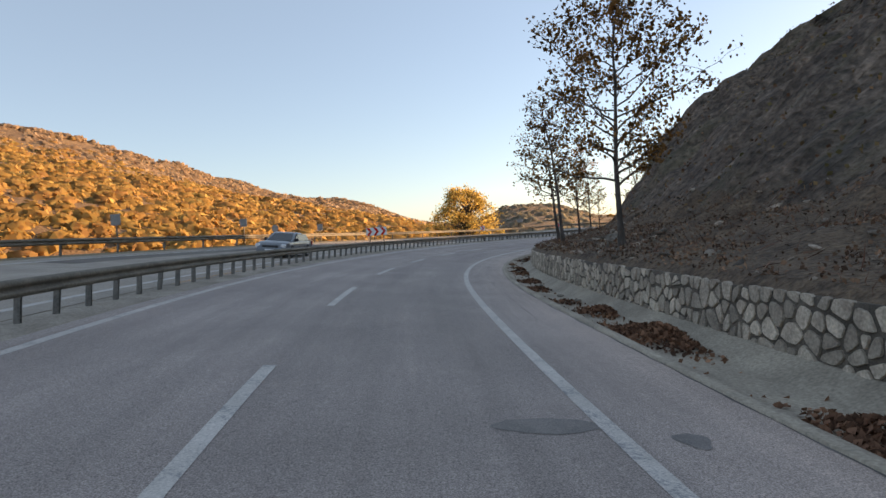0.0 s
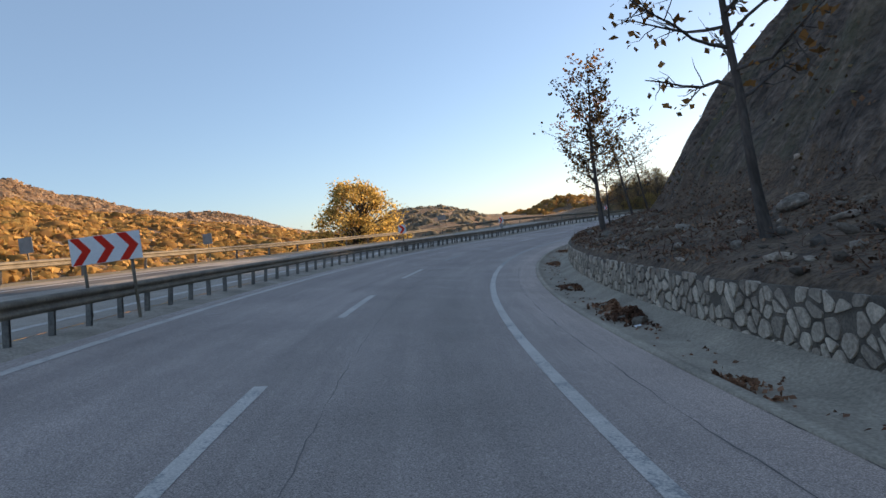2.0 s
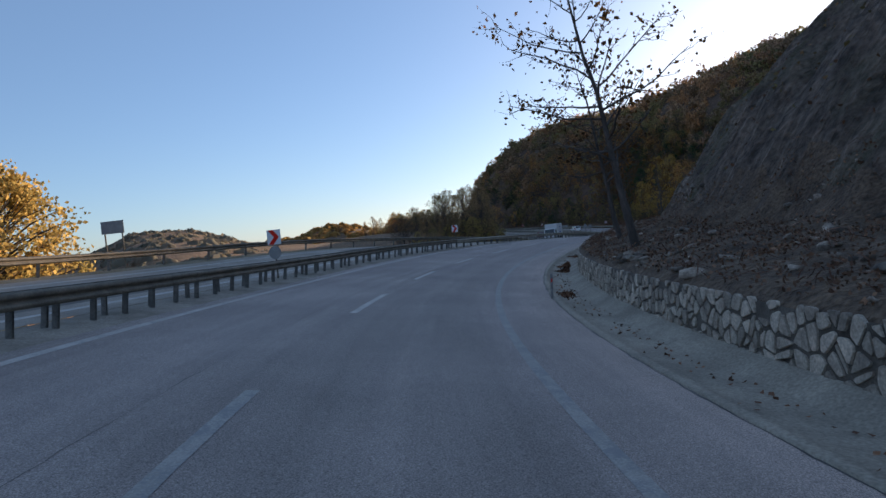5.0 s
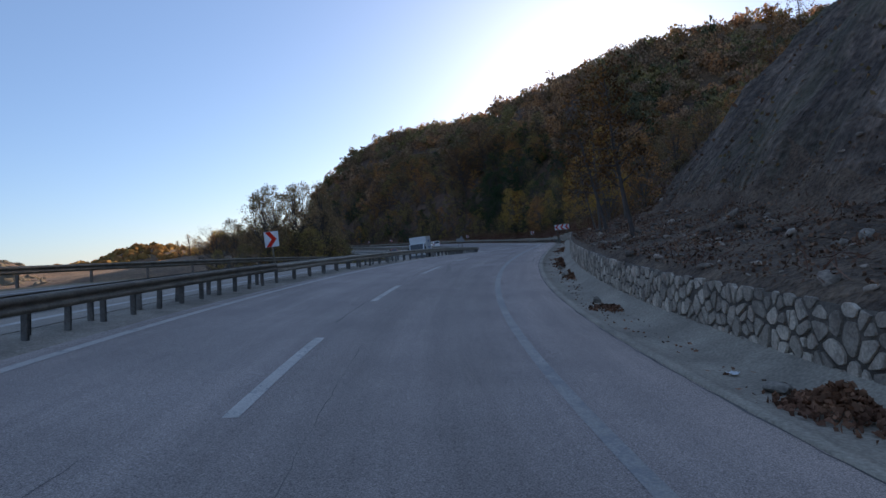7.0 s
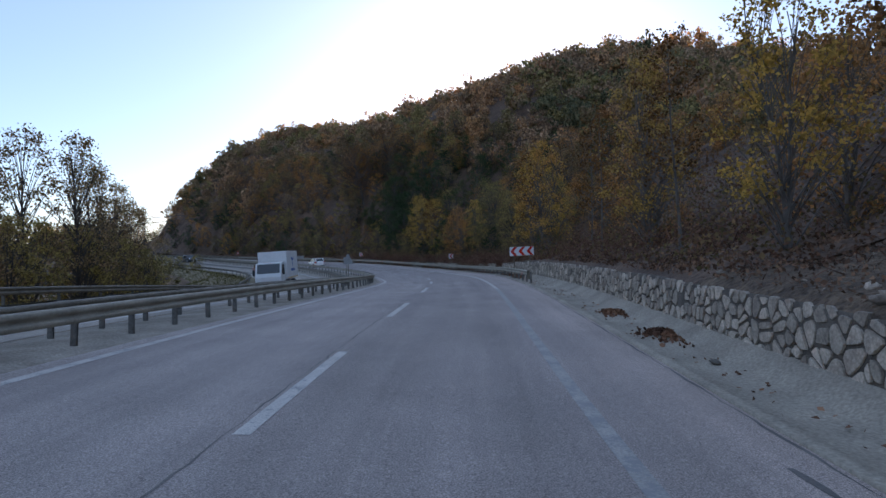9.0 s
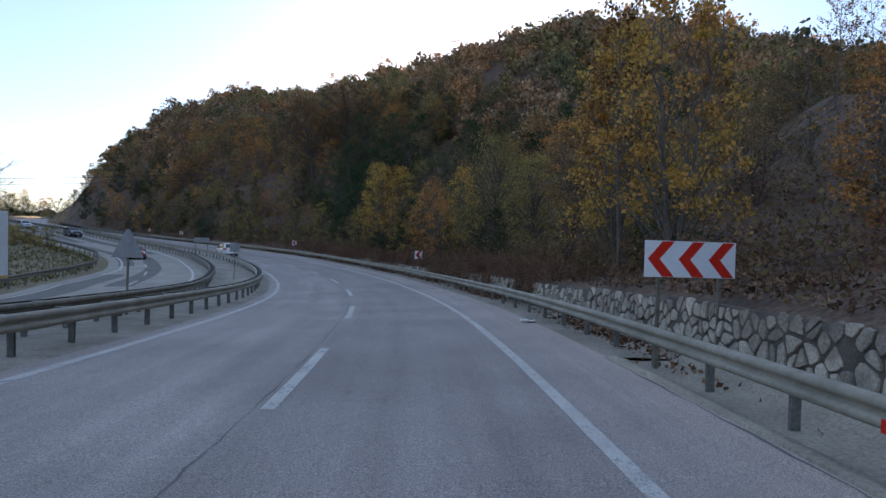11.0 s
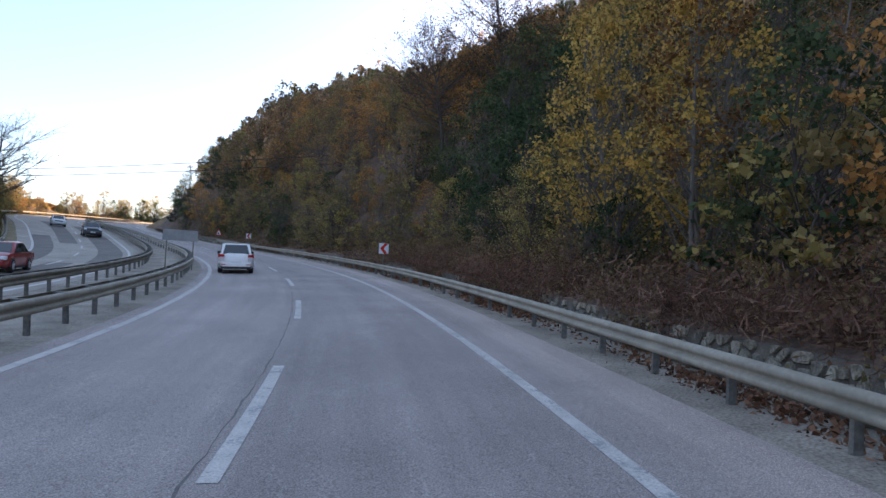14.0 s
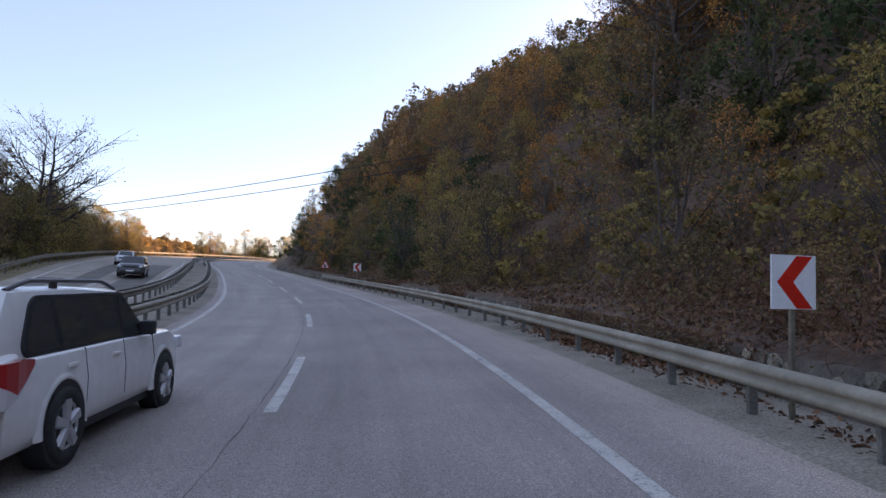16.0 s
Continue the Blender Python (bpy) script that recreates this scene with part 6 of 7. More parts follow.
# warning triangle near the end of the right rail
x, y, z = P(312.5, 6.3)
warn = thing("warning_sign", pose(x, y, z, 0, 0, heading(312) + 6), "red-bordered triangular warning sign on a post", "road sign")
bm = bmesh.new()
extrude_poly(bm, [(-0.5, 1.25), (0.5, 1.25), (0.05, 2.08), (-0.05, 2.08)], "y", 0.0, 0.015)
plate = part("plate", bm, SIGN_RED, warn)
bm = bmesh.new()
extrude_poly(bm, [(-0.36, 1.33), (0.36, 1.33), (0.03, 1.92), (-0.03, 1.92)], "y", -0.004, 0.001)
part("face", bm, SIGN_WHITE, plate)
bm = bmesh.new()
extrude_poly(bm, [(-0.16, 1.38), (0.12, 1.38), (0.12, 1.5), (0.02, 1.52), (0.0, 1.72), (-0.1, 1.72)], "y", -0.008, -0.003)
part("symbol", bm, plain("sign_black", (0.02, 0.02, 0.02), 0.5), plate)
sign_post(warn, 0.0, 1.9)

# delineator post in the gutter, with a red reflector
x, y, z = P(94.2, 5.25)
marker = thing("marker_post", pose(x, y, z, 0, 3, heading(94)), "weathered white marker post with a red reflector", "marker post")
bm = bmesh.new()
box(bm, -0.038, 0.038, -0.025, 0.025, -0.2, 0.80, 0.012)
part("post", bm, mat("marker_plastic", (0.17, 0.16, 0.15), (0.30, 0.28, 0.27), 4, 0.6, bump=0.1, fine=20, coords="Object"), marker)
bm = bmesh.new()
box(bm, -0.026, 0.026, -0.031, -0.023, 0.54, 0.64, 0.004)
part("reflector", bm, SIGN_RED, marker)

# red reflector on the right rail
x, y, z = P(176.0, RAIL_R - 0.09, 0.42)
refl = thing("rail_reflector", pose(x, y, z, 0, 0, heading(176)), "small red reflector on the steel guard rail", "reflector")
bm = bmesh.new()
box(bm, -0.006, 0.006, -0.05, 0.05, -0.06, 0.06, 0.003)
part("lens", bm, SIGN_RED, refl)

# power cables over the road and the pole that carries them
CABLE = plain("cable", (0.03, 0.03, 0.03), 0.6)
a0, a1 = Vector(P(370, -26)) + Vector((0, 0, 6.6)), Vector(P(300, 26)) + Vector((0, 0, 14))
for k, off in enumerate((0.0, 1.3)):
    cu = bpy.data.curves.new("power_cable", "CURVE")
    cu.dimensions, cu.bevel_depth = "3D", 0.055
    sp = cu.splines.new("POLY")
    sp.points.add(24)
    for i in range(25):
        u = i / 24
        q = a0.lerp(a1, u) + Vector((0, 0, off - 1.0 * 4 * u * (1 - u) * 0.5))
        sp.points[i].co = (*q, 1)
    cu.materials.append(CABLE)
    tagged(new("power_cable", cu), "thin black power cable hanging across the road", "cable", "power cables")
pole = thing("utility_pole", pose(*(Vector(P(370, -26)) - Vector((0, 0, 4.8)))), "wooden utility pole among the roadside trees", "utility pole")
bm = bmesh.new()
bmesh.ops.create_cone(bm, cap_ends=True, segments=10, radius1=0.16, radius2=0.11, depth=12.6, matrix=Matrix.Translation((0, 0, 6.2)))
part("shaft", bm, BARK, pole, smooth=True)
bm = bmesh.new()
box(bm, -0.9, 0.9, -0.06, 0.06, 10.9, 11.05, 0.01)
part("crossarm", bm, BARK, pole)

# ---- vehicles ----
GLASS = plain("dark_glass", (0.045, 0.05, 0.052), 0.05, spec=0.9)
RIM = plain("alloy_rim", (0.5, 0.5, 0.51), 0.4, 0.5)
RAIL_GREY = plain("grey_rail", (0.10, 0.10, 0.105), 0.45)
BLACK = plain("black_trim", (0.02, 0.02, 0.022), 0.55)
LAMP_RED = plain("red_lamp", (0.45, 0.015, 0.015), 0.15, spec=0.7)
LAMP_TAIL = plain("clear_tail_lamp", (0.62, 0.58, 0.58), 0.12, spec=0.8)
LAMP_CLEAR = plain("clear_lamp", (0.75, 0.77, 0.8), 0.12, spec=0.8)
PLATE = plain("number_plate", (0.75, 0.75, 0.75), 0.5)


def paint(name, c, rough=0.28):
    m = mat(name, tuple(0.93 * v for v in c), c, 1.5, rough, bump=0.0, fine=8, grain=0.05, coords="Object")
    m.node_tree.nodes["Principled BSDF"].inputs["Coat Weight"].default_value = 0.6
    return m


def loft(stations, half):
    """A closed skin from rows of (y, [(x, z), ...]) with the same count, mirrored in x."""
    bm = bmesh.new()
    rings = []
    for y, pts in stations:
        right = [bm.verts.new((x, y, z)) for x, z in pts]
        left = [bm.verts.new((-x, y, z)) for x, z in pts]
        rings.append(right + left[::-1])
    n = len(rings[0])
    for a, b in zip(rings, rings[1:]):
        for i in range(n):
            j = (i + 1) % n
            bm.faces.new((a[i], a[j], b[j], b[i]))
    bm.faces.new(rings[0][::-1])
    bm.faces.new(rings[-1])
    bmesh.ops.remove_doubles(bm, verts=bm.verts, dist=0.002)
    bmesh.ops.recalc_face_normals(bm, faces=bm.faces)
    return bm


def rounded(pts, radii, steps=5):
    """The corners of a polygon of (y, z) rounded, each by its own radius."""
    out, n = [], len(pts)
    for i in range(n):
        p, a, b = Vector(pts[i]), Vector(pts[i - 1]), Vector(pts[(i + 1) % n])
        u, v = (a - p), (b - p)
        k = min(radii[i], 0.48 * u.length, 0.48 * v.length)
        u, v = p + u.normalized() * k, p + v.normalized() * k
        for j in range(steps + 1):
            t = j / steps
            q = u * (1 - t) ** 2 + p * 2 * t * (1 - t) + v * t ** 2
            out.append((q.x, q.y))
    return out


def car(name, label, colour, L, W, H, belt, hood, rear, front_glass, back_glass, wheel, base, roof_rails=False, category="car", pillar=0.16):
    """A closed car facing +y. belt: height of the window sills; hood: height of the bonnet; rear: height of the tail;
    front_glass, back_glass: (foot, top) of the screens as distances from the middle."""
    t = thing(name, Matrix.Identity(4), label, category, "vehicles on the road")
    w, f = W / 2, L / 2
    lo = 0.24 * H / 1.6
    def ring(y, k, zl, zb, zt, kr):
        return (y, [(w * k * 0.90, zl), (w * k * 0.985, zl + 0.14), (w * k, zl + (zb - zl) * 0.62), (w * k * 0.965, zb), (w * kr, zt), (w * kr * 0.55, zt + 0.03)])
    fg0, fg1 = front_glass
    bg0, bg1 = back_glass
    body = [ring(-f, 0.86, lo + 0.12, rear - 0.14, rear - 0.13, 0.78), ring(-f + 0.06, 0.93, lo + 0.05, rear - 0.03, rear - 0.02, 0.84), ring(-f + 0.32, 0.98, lo, rear, rear + 0.005, 0.86),
            ring((bg0 - f) / 2, 1.0, lo, (rear + belt) / 2 if bg0 > -f + 0.5 else belt, (rear + belt) / 2 + 0.006 if bg0 > -f + 0.5 else belt + 0.006, 0.88), ring(0, 1.0, lo, belt, belt + 0.006, 0.88),
            ring(fg0, 1.0, lo, belt - 0.02, belt - 0.012, 0.88), ring((fg0 + f) / 2, 0.985, lo, hood, hood + 0.02, 0.84), ring(f - 0.28, 0.94, lo + 0.02, hood - 0.09, hood - 0.07, 0.78), ring(f - 0.06, 0.86, lo + 0.06, hood - 0.24, hood - 0.22, 0.70), ring(f, 0.78, lo + 0.12, hood - 0.34, hood - 0.33, 0.62)]
    bm = loft(body, w)
    # wheel arches: openings pushed up into the sides
    shell = part("body", bm, colour, t, smooth=True)
    me = shell.data
    mod = shell.modifiers.new("round", "BEVEL")
    mod.width, mod.segments, mod.limit_method, mod.angle_limit = 0.035, 2, "ANGLE", radians(28)
    top = H
    cab = [(bg0, [(w * 0.86, belt - 0.02), (w * 0.855, belt), (w * 0.85, belt + 0.004), (w * 0.845, belt + 0.008)]),
           (bg1, [(w * 0.90, belt - 0.02), (w * 0.84, belt + (top - belt) * 0.5), (w * 0.79, top - 0.05), (w * 0.66, top - 0.01)]),
           ((bg1 + fg1) / 2, [(w * 0.92, belt - 0.02), (w * 0.86, belt + (top - belt) * 0.5), (w * 0.81, top - 0.03), (w * 0.68, top)]),
           (fg1, [(w * 0.92, belt - 0.02), (w * 0.85, belt + (top - belt) * 0.5), (w * 0.77, top - 0.07), (w * 0.63, top - 0.03)]),
           (fg0, [(w * 0.90, belt - 0.03), (w * 0.89, belt - 0.015), (w * 0.88, belt - 0.01), (w * 0.86, belt - 0.005)])]
    roof = part("roof", loft(cab, w), colour, t, smooth=True)
    mod = roof.modifiers.new("round", "BEVEL")
    mod.width, mod.segments, mod.limit_method, mod.angle_limit = 0.03, 2, "ANGLE", radians(28)

    def side_x(z, y):
        """Half width of the cabin at a height."""
        k = (z - belt) / (top - belt)
        return w * (0.925 - 0.13 * min(k, 0.5) - 0.10 * max(0.0, k - 0.5)) + 0.006
    zt, zb = top - 0.10, belt + 0.03
    slope_f = (fg0 - fg1) / (top - belt)
    slope_b = (bg1 - bg0) / (top - belt)
    yf = lambda z: fg0 - slope_f * (z - belt) - 0.16
    yb = lambda z: bg0 + slope_b * (z - belt) + pillar
    quarter = yb(zb) + 0.60
    panes = [([(yb(zb) + 0.03, zb), (quarter, zb), (quarter - 0.05, zt - 0.01), (yb(zt) + 0.06, zt - 0.02)], (0.16, 0.03, 0.03, 0.10)),
             ([(quarter + 0.07, zb), (0.10, zb), (0.06, zt), (quarter + 0.02, zt - 0.01)], (0.03, 0.03, 0.03, 0.03)),
             ([(0.18, zb), (yf(zb) - 0.03, zb), (yf(zt), zt - 0.01), (0.14, zt)], (0.03, 0.05, 0.06, 0.03))]
    for side in (1, -1):
        bm = bmesh.new()
        band = rounded([(yb(zb) - 0.03, zb - 0.035), (yf(zb) + 0.06, zb - 0.035), (yf(zt) + 0.03, zt + 0.025), (yb(zt) + 0.02, zt + 0.02)], (0.20, 0.06, 0.08, 0.13))
        face = [bm.verts.new((side * (side_x(z0, y0) - 0.001), y0, z0)) for y0, z0 in band]
        rear_face = [bm.verts.new((side * (side_x(z0, y0) - 0.05), y0, z0)) for y0, z0 in band]
        bmesh.ops.triangle_fill(bm, use_beauty=True, edges=[bm.edges.new((face[i], face[(i + 1) % len(face)])) for i in range(len(face))])
        for i in range(len(face)):
            bm.faces.new((face[i], face[(i + 1) % len(face)], rear_face[(i + 1) % len(face)], rear_face[i]))
        bmesh.ops.recalc_face_normals(bm, faces=bm.faces)
        part("window_surround", bm, BLACK, t)
        for corners, radii in panes:
            if corners[1][0] - corners[0][0] < 0.15:
                continue
            bm = bmesh.new()
            q = [(side * (side_x(z0, y0) + 0.004), y0, z0) for y0, z0 in rounded(corners, radii)]
            outer = [bm.verts.new(v) for v in q]
            inner = [bm.verts.new((v[0] - side * 0.03, v[1], v[2])) for v in q]
            bmesh.ops.triangle_fill(bm, use_beauty=True, edges=[bm.edges.new((outer[i], outer[(i + 1) % len(outer)])) for i in range(len(outer))])
            for i in range(len(outer)):
                bm.faces.new((outer[i], outer[(i + 1) % len(outer)], inner[(i + 1) % len(outer)], inner[i]))
            bmesh.ops.recalc_face_normals(bm, faces=bm.faces)
            part("side_window", bm, GLASS, t)
        for y in (0.02, -0.95):
            bm = bmesh.new()
            box(bm, side * w * 0.985 - 0.015, side * w * 0.985 + 0.025, y - 0.28, y - 0.1, belt - 0.15, belt - 0.115, 0.008)
            part("door_handle", bm, colour, t)
        bm = bmesh.new()
        box(bm, side * (w + 0.02) - 0.09, side * (w + 0.02) + 0.09, fg0 - 0.42, fg0 - 0.30, belt + 0.0, belt + 0.17, 0.03)
        part("mirror", bm, BLACK, t, smooth=False)
        bm = bmesh.new()
        box(bm, side * w * 0.80 - 0.11, side * w * 0.80 + 0.135, f - 0.32, f - 0.04, hood - 0.29, hood - 0.11, 0.04)
        part("headlamp", bm, LAMP_CLEAR, t, smooth=False)
        # tail lamp wrapped round the corner: a red field that runs to a point, a clear one below
        line = [(0.66, -f - 0.03), (0.84, -f - 0.03), (0.925, -f - 0.01), (0.975, -f + 0.06), (0.998, -f + 0.18), (1.006, -f + 0.30), (1.008, -f + 0.42)]
        hi_ = [rear - 0.06, rear - 0.06, rear - 0.06, rear - 0.055, rear - 0.05, rear - 0.05, rear - 0.06]
        mid = [rear - 0.20, rear - 0.20, rear - 0.21, rear - 0.25, rear - 0.31, rear - 0.229, rear - 0.104]
        low = [rear - 0.42, rear - 0.42, rear - 0.42, rear - 0.40, rear - 0.34, rear - 0.23, rear - 0.105]
        for nm, m_, za, zc in (("tail_lamp", LAMP_RED, hi_, mid), ("tail_lamp", LAMP_TAIL, mid, low)):
            bm = bmesh.new()
            rows = []
            for (kx, y0), z1, z0 in zip(line, za, zc):
                out_x, out_y = (0.012, 0.0) if kx > 1.0 else (0.034, -0.02) if kx > 0.9 else (0.008, -0.03)
                rows.append([bm.verts.new((side * (w * kx + dx), y0 + dy, z)) for dx, dy, z in ((-0.04, 0.03, z1), (out_x, out_y, z1), (out_x, out_y, z0), (-0.04, 0.03, z0))])
            for p0, p1 in zip(rows, rows[1:]):
                for i in range(3):
                    bm.faces.new((p0[i], p0[i + 1], p1[i + 1], p1[i]))
            bmesh.ops.remove_doubles(bm, verts=bm.verts, dist=0.001)
            bmesh.ops.recalc_face_normals(bm, faces=bm.faces)
            part(nm, bm, m_, t)
        if roof_rails:
            y0, y1 = bg1 + 0.05, fg1 - 0.02
            u = np.linspace(0, 1, 13)
            rise = 0.085 * np.minimum(1, 7 * u * (1 - u))
            chain = np.stack([np.full(13, side * w * 0.74), y0 + (y1 - y0) * u, top - 0.035 + rise], -1)
            tv, tf = tube(chain, np.full(13, 0.022), 8)
            rail_ob = link_mesh("roof_rail", tv, tf, RAIL_GREY, t, smooth=True)
            bm = bmesh.new()
            box(bm, side * w * 0.74 - 0.018, side * w * 0.74 + 0.018, y0 + (y1 - y0) * 0.34, y0 + (y1 - y0) * 0.34 + 0.10, top - 0.03, top + 0.04, 0.008)
            part("rail_foot", bm, BLACK, rail_ob)
    # door joints and the raised lips of the wheel openings
    for side in (1, -1):
        for y in (0.95, 0.06, -0.86):
            bm = bmesh.new()
            rows = []
            for k, z in ((0.988, lo + 0.16), (1.003, lo + (belt - lo) * 0.62), (0.968, belt - 0.005)):
                rows.append([bm.verts.new((side * (w * k + dx), y + dy, z)) for dx, dy in ((-0.02, -0.004), (0.001, -0.004), (0.001, 0.004), (-0.02, 0.004))])
            for p0, p1 in zip(rows, rows[1:]):
                for i in range(3):
                    bm.faces.new((p0[i], p0[i + 1], p1[i + 1], p1[i]))
            bmesh.ops.recalc_face_normals(bm, faces=bm.faces)
            part("door_joint", bm, BLACK, t)
        for y in (-base / 2, base / 2):
            bm = bmesh.new()
            rows = []
            for i in range(25):
                a = radians(-10 + 200 * i / 24)
                rows.append([bm.verts.new((side * (w + dx), y + math.cos(a) * (wheel + k), wheel + 0.02 + math.sin(a) * (wheel + k))) for k, dx in ((0.04, -0.06), (0.045, 0.014), (0.075, 0.012), (0.12, -0.03))])
            for p0, p1 in zip(rows, rows[1:]):
                for i in range(3):
                    bm.faces.new((p0[i], p0[i + 1], p1[i + 1], p1[i]))
            bmesh.ops.recalc_face_normals(bm, faces=bm.faces)
            part("wheel_lip", bm, colour, t, smooth=True)
    # windscreen and rear screen
    for y0, z0, y1, z1, nm, out in ((fg0 - 0.05, belt + 0.03, fg1 + 0.05, top - 0.07, "windscreen", 1), (bg0 + 0.05, belt + 0.03, bg1 - 0.03, top - 0.08, "rear_window", -1)):
        bm = bmesh.new()
        off = 0.045
        q = [(-w * 0.76, y0 + out * off, z0), (w * 0.76, y0 + out * off, z0), (w * 0.62, y1 + out * off, z1), (-w * 0.62, y1 + out * off, z1)]
        vs = [bm.verts.new(v) for v in q]
        back = [bm.verts.new((v[0], v[1] - out * 0.06, v[2])) for v in q]
        bm.faces.new(vs)
        for i in range(4):
            bm.faces.new((vs[i], vs[(i + 1) % 4], back[(i + 1) % 4], back[i]))
        bmesh.ops.recalc_face_normals(bm, faces=bm.faces)
        part(nm, bm, GLASS, t)
    for yy, out, nm in ((-f, -1, "rear_bumper"), (f, 1, "front_bumper")):
        bm = bmesh.new()
        box(bm, -w * 0.84, w * 0.84, yy - 0.07, yy + 0.09 if out < 0 else yy + 0.05, lo + 0.08, lo + 0.32, 0.06)
        part(nm, bm, colour, t)
        bm = bmesh.new()
        box(bm, -0.26, 0.26, yy + out * 0.075 - 0.006, yy + out * 0.075 + 0.006, lo + 0.28 if out < 0 else lo + 0.16, lo + 0.39 if out < 0 else lo + 0.27, 0.003)
        part("number_plate", bm, PLATE, t)
    bm = bmesh.new()
    box(bm, -w * 0.5, w * 0.5, f - 0.06, f + 0.02, hood - 0.30, hood - 0.18, 0.02)
    part("grille", bm, BLACK, t)
    bm = bmesh.new()
    box(bm, -w * 0.86, w * 0.86, -f - 0.06, -f + 0.5, lo - 0.02, lo + 0.13, 0.03)
    part("rear_valance", bm, BLACK, t)
    for side in (1, -1):
        bm = bmesh.new()
        box(bm, side * w * 0.72 - 0.12, side * w * 0.72 + 0.12, -f - 0.085, -f - 0.05, lo + 0.19, lo + 0.23, 0.008)
        part("rear_reflector", bm, LAMP_RED, t)
    # dark sill under the doors
    bm = bmesh.new()
    box(bm, -w * 0.93, w * 0.93, -base / 2 + 0.3, base / 2 - 0.3, lo - 0.05, lo + 0.06, 0.03)
    part("sill", bm, BLACK, t)
    for side in (1, -1):
        for y in (-base / 2, base / 2):
            bm = bmesh.new()
            rod(bm, (side * (w - 0.20), y, wheel + 0.02), (side * (w + 0.004), y, wheel + 0.02), wheel + 0.055, 28)
            part("wheel_arch", bm, BLACK, t)
            bm = bmesh.new()
            prof = [(0.62, -0.10), (0.93, -0.11), (1.0, -0.07), (1.0, 0.07), (0.93, 0.11), (0.62, 0.10)]
            n = 28
            rings = [[bm.verts.new((side * (w - 0.075) + o, y + math.cos(2 * math.pi * i / n) * wheel * k, wheel + math.sin(2 * math.pi * i / n) * wheel * k)) for k, o in prof] for i in range(n)]
            for i in range(n):
                a, b = rings[i], rings[(i + 1) % n]
                for j in range(len(prof)):
                    q = (j + 1) % len(prof)
                    bm.faces.new((a[j], a[q], b[q], b[j]))
            bmesh.ops.recalc_face_normals(bm, faces=bm.faces)
            tyre = part("wheel", bm, RUBBER, t, smooth=True)
            bm = bmesh.new()
            rod(bm, (side * (w - 0.02), y, wheel), (side * (w + 0.03), y, wheel), wheel * 0.16, 14)
            for i in range(5):
                a = 2 * math.pi * i / 5 + 0.3
                c, s_ = math.cos(a), math.sin(a)
                for g in (-0.09, 0.09):
                    rod(bm, (side * (w + 0.012), y + math.cos(a + g) * wheel * 0.1, wheel + math.sin(a + g) * wheel * 0.1), (side * (w + 0.008), y + math.cos(a + g) * wheel * 0.66, wheel + math.sin(a + g) * wheel * 0.66), wheel * 0.12, 6)
            for i in range(20):
                a, b = 2 * math.pi * i / 20, 2 * math.pi * (i + 1) / 20
                rod(bm, (side * (w + 0.005), y + math.cos(a) * wheel * 0.64, wheel + math.sin(a) * wheel * 0.64), (side * (w + 0.005), y + math.cos(b) * wheel * 0.64, wheel + math.sin(b) * wheel * 0.64), wheel * 0.065, 6)
            part("rim", bm, RIM, tyre)
    return t


def park(t, s, d, back=False, turn=0.0):
    x, y, z = P(s, d)
    t.matrix_world = pose(x, y, z, 0, math.degrees(math.atan(float(np.interp(s, SG, BG)))) * (-1 if back else 1), heading(s) + (180 if back else 0) + turn)


suv = car("suv", "white estate SUV with black roof rails and tinted windows", paint("white_paint", (0.88, 0.86, 0.83)), 4.56, 1.80, 1.60, 1.00, 0.98, 1.06, (1.02, 0.28), (-2.24, -1.92), 0.345, 2.62, roof_rails=True, pillar=0.34)
park(suv, 255.8, -2.3, turn=-1.2)
park(car("sedan", "silver-grey saloon car on the opposite carriageway", paint("silver_paint", (0.17, 0.19, 0.21)), 4.7, 1.82, 1.43, 0.92, 0.88, 0.95, (1.0, 0.15), (-2.15, -0.65), 0.33, 2.7), 31.5, -7.5, back=True)
park(car("sedan", "red saloon car on the opposite carriageway", paint("red_paint", (0.32, 0.02, 0.02)), 4.2, 1.68, 1.42, 0.90, 0.86, 0.94, (0.85, 0.10), (-1.6, -0.9), 0.30, 2.5), 253.0, -13.0, back=True)
park(car("suv", "dark grey SUV coming down the opposite carriageway", paint("graphite_paint", (0.04, 0.045, 0.05)), 4.5, 1.86, 1.64, 1.0, 1.0, 1.05, (1.0, 0.3), (-2.05, -1.7), 0.36, 2.65), 303.0, -10.4, back=True)
park(car("hatchback", "white hatchback behind the dark car", paint("pale_paint", (0.62, 0.63, 0.64)), 4.2, 1.76, 1.5, 0.92, 0.92, 1.0, (0.95, 0.2), (-1.95, -1.5), 0.31, 2.55), 322.0, -13.0, back=True)

# white box lorry on the opposite carriageway
lorry = thing("lorry", Matrix.Identity(4), "white box lorry with a blue emblem on its side", "truck", "vehicles on the road")
WHITE = mat("lorry_white", (0.68, 0.68, 0.67), (0.76, 0.76, 0.75), 0.8, 0.45, bump=0.0, fine=8, grain=0.05, coords="Object")
BLUE = plain("emblem_blue", (0.03, 0.12, 0.38), 0.5)
bm = bmesh.new()
box(bm, -1.12, 1.12, -3.1, 1.55, 0.95, 3.15, 0.04)
cargo = part("cargo_box", bm, WHITE, lorry)
bm = bmesh.new()
extrude_poly(bm, [(1.75, 0.55), (3.35, 0.55), (3.4, 1.2), (3.22, 1.55), (2.95, 2.25), (1.75, 2.35)], "x", -0.98, 0.98)
cab = part("cab", bm, WHITE, lorry)
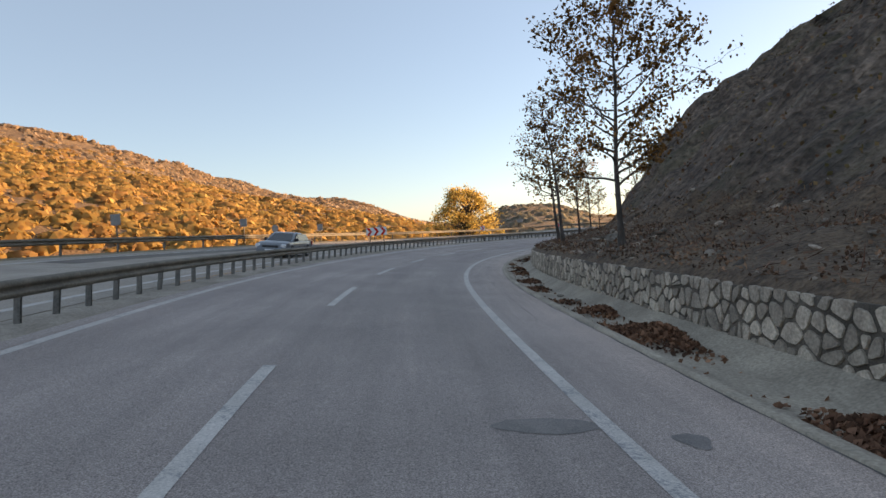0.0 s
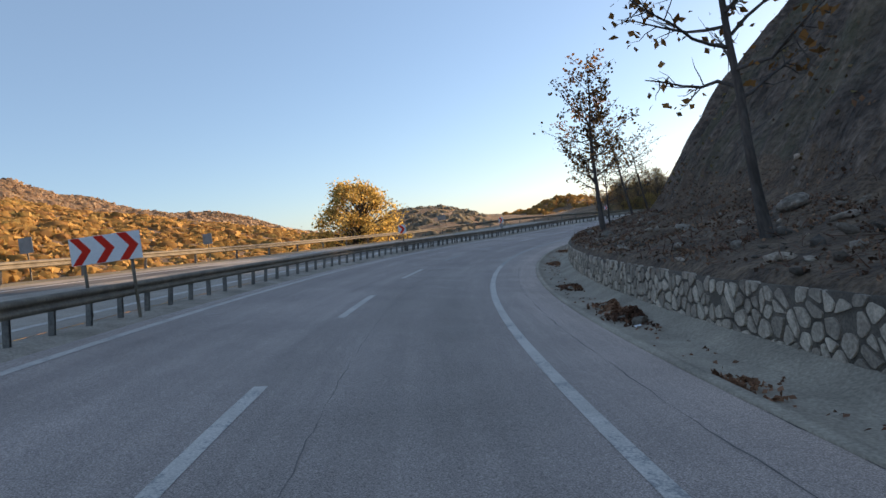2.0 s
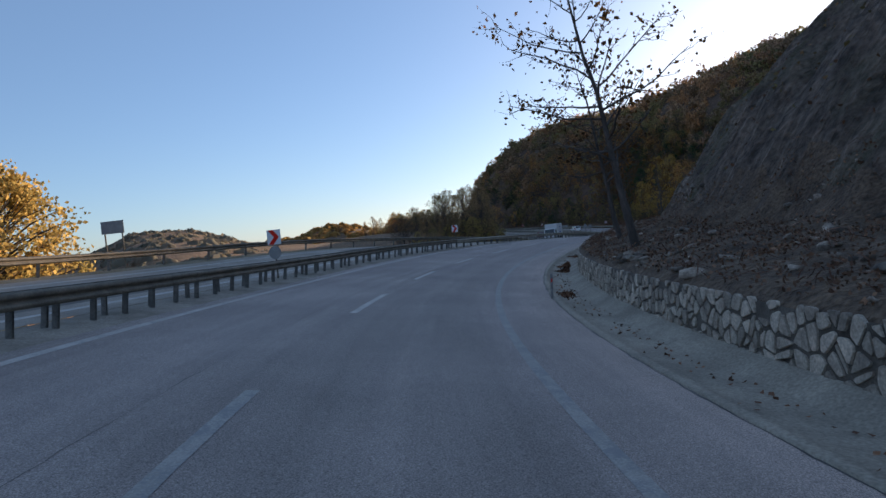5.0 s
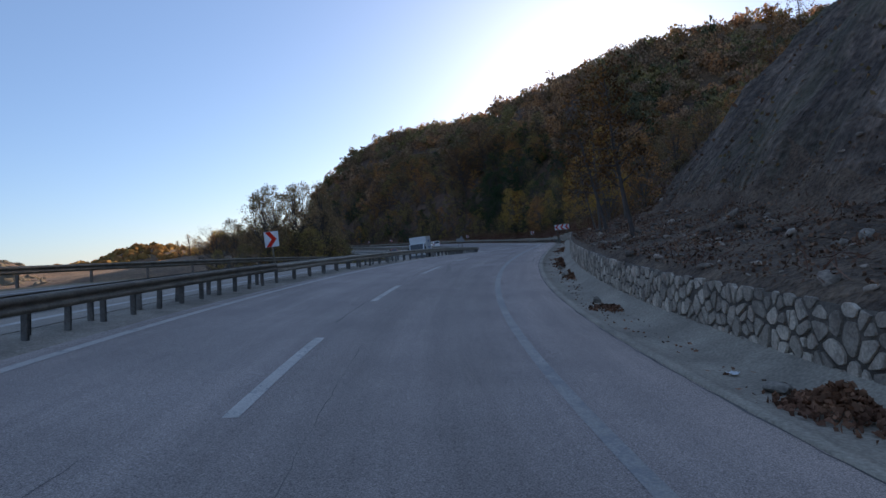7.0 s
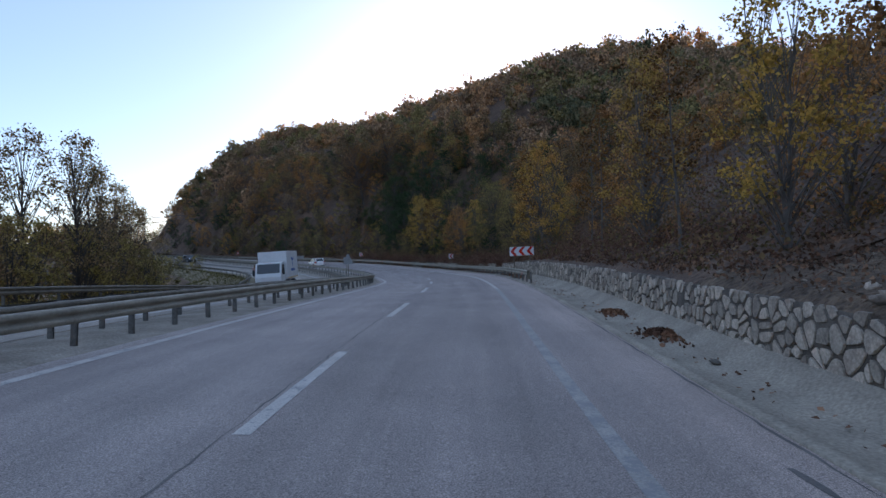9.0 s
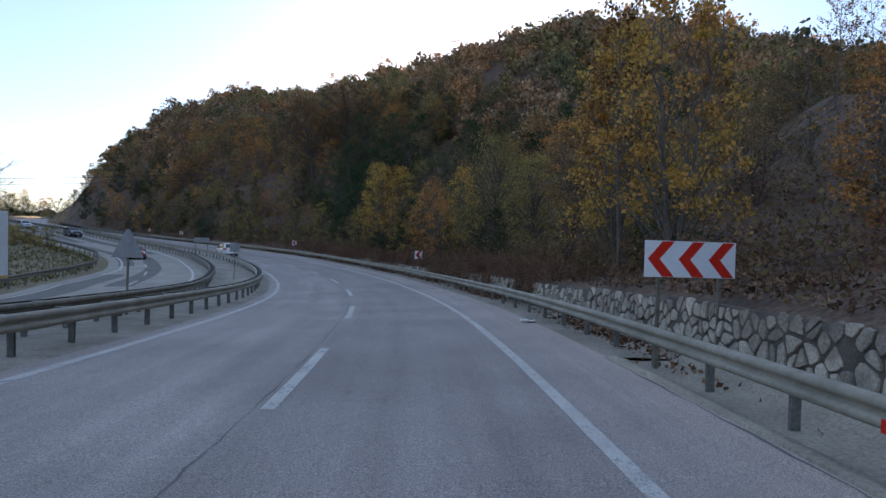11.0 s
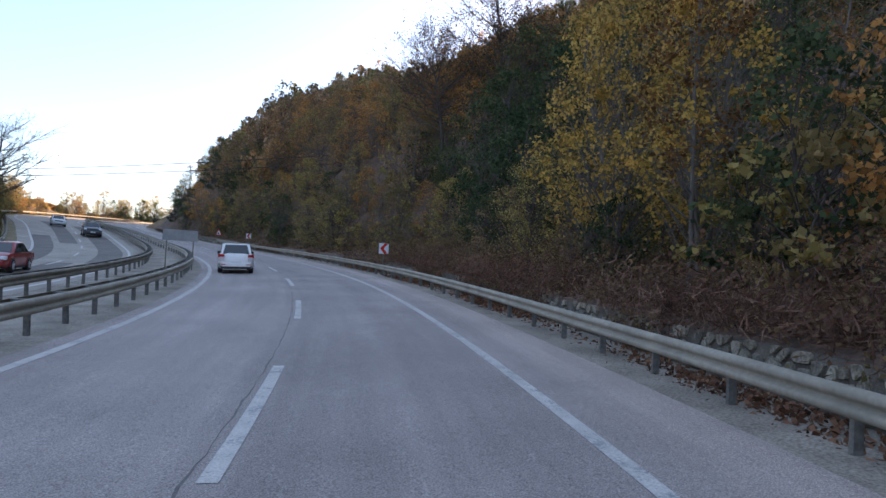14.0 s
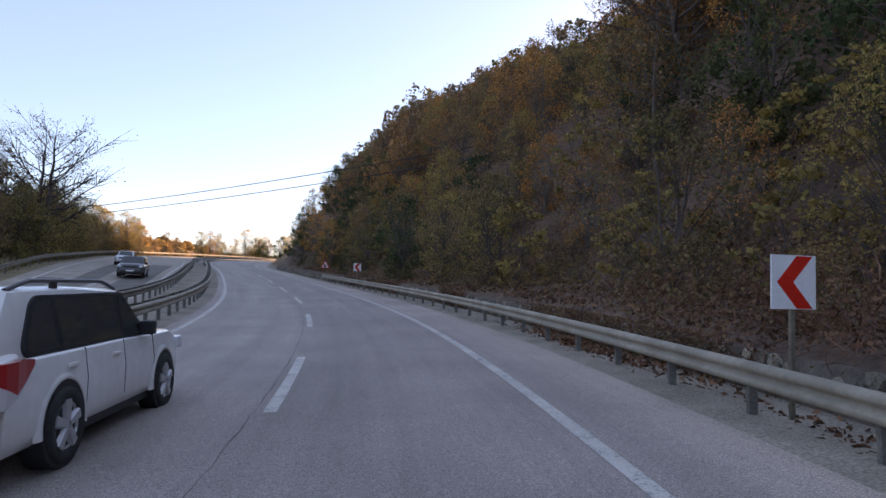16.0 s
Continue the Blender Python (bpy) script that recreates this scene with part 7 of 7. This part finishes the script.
for side in (-1, 1):
    bm = bmesh.new()
    extrude_poly(bm, [(2.0, 1.45), (3.05, 1.45), (2.82, 2.1), (2.0, 2.15)], "x", side * 0.98 - 0.01, side * 0.98 + 0.012)
    part("side_window", bm, GLASS, cab)
    bm = bmesh.new()
    box(bm, side * 1.12 - 0.09, side * 1.12 + 0.09, 3.05, 3.15, 1.35, 1.8, 0.03)
    part("mirror", bm, BLACK, cab)
    bm = bmesh.new()
    box(bm, side * 1.12 - 0.01, side * 1.12 + 0.012, -3.08, 1.53, 0.97, 1.06, 0.004)
    part("trim_strip", bm, plain("ochre_strip", (0.55, 0.33, 0.07), 0.5), cargo)
    # winged emblem and a bar in place of the lettering
    bm = bmesh.new()
    extrude_poly(bm, [(-0.85, 2.15), (-0.75, 2.3), (-0.9, 2.55), (-0.8, 2.68), (-0.7, 2.55), (-0.15, 2.62), (-0.45, 2.42), (-0.66, 2.35), (-0.72, 1.95), (-0.8, 1.85), (-0.88, 1.95), (-0.94, 2.35), (-1.15, 2.42), (-1.45, 2.62), (-0.9, 2.55)], "x", side * 1.12 - 0.004, side * 1.12 + 0.006)
    part("emblem", bm, BLUE, cargo)
    bm = bmesh.new()
    box(bm, side * 1.12 - 0.004, side * 1.12 + 0.006, -1.6, 0.0, 1.52, 1.72)
    part("lettering_bar", bm, BLUE, cargo)
    for y in (-1.9, 2.55):
        bm = bmesh.new()
        rod(bm, (side * 0.78, y, 0.42), (side * 1.04, y, 0.42), 0.42, 26)
        tyre = part("wheel", bm, RUBBER, lorry)
        bm = bmesh.new()
        rod(bm, (side * 1.0, y, 0.42), (side * 1.05, y, 0.42), 0.22, 16)
        part("rim", bm, RIM, tyre)
bm = bmesh.new()
extrude_poly(bm, [(3.25, 1.50), (3.27, 1.52), (2.99, 2.2), (2.97, 2.18)], "x", -0.85, 0.85)
part("windscreen", bm, GLASS, cab)
bm = bmesh.new()
box(bm, -0.45, 0.45, -3.0, 3.2, 0.55, 0.95, 0.03)
part("chassis", bm, BLACK, lorry)
bm = bmesh.new()
box(bm, -1.0, 1.0, 3.28, 3.48, 0.4, 0.75, 0.05)
part("bumper", bm, plain("grey_bumper", (0.2, 0.2, 0.2), 0.6), cab)
park(lorry, 189.5, -12.2, back=True)
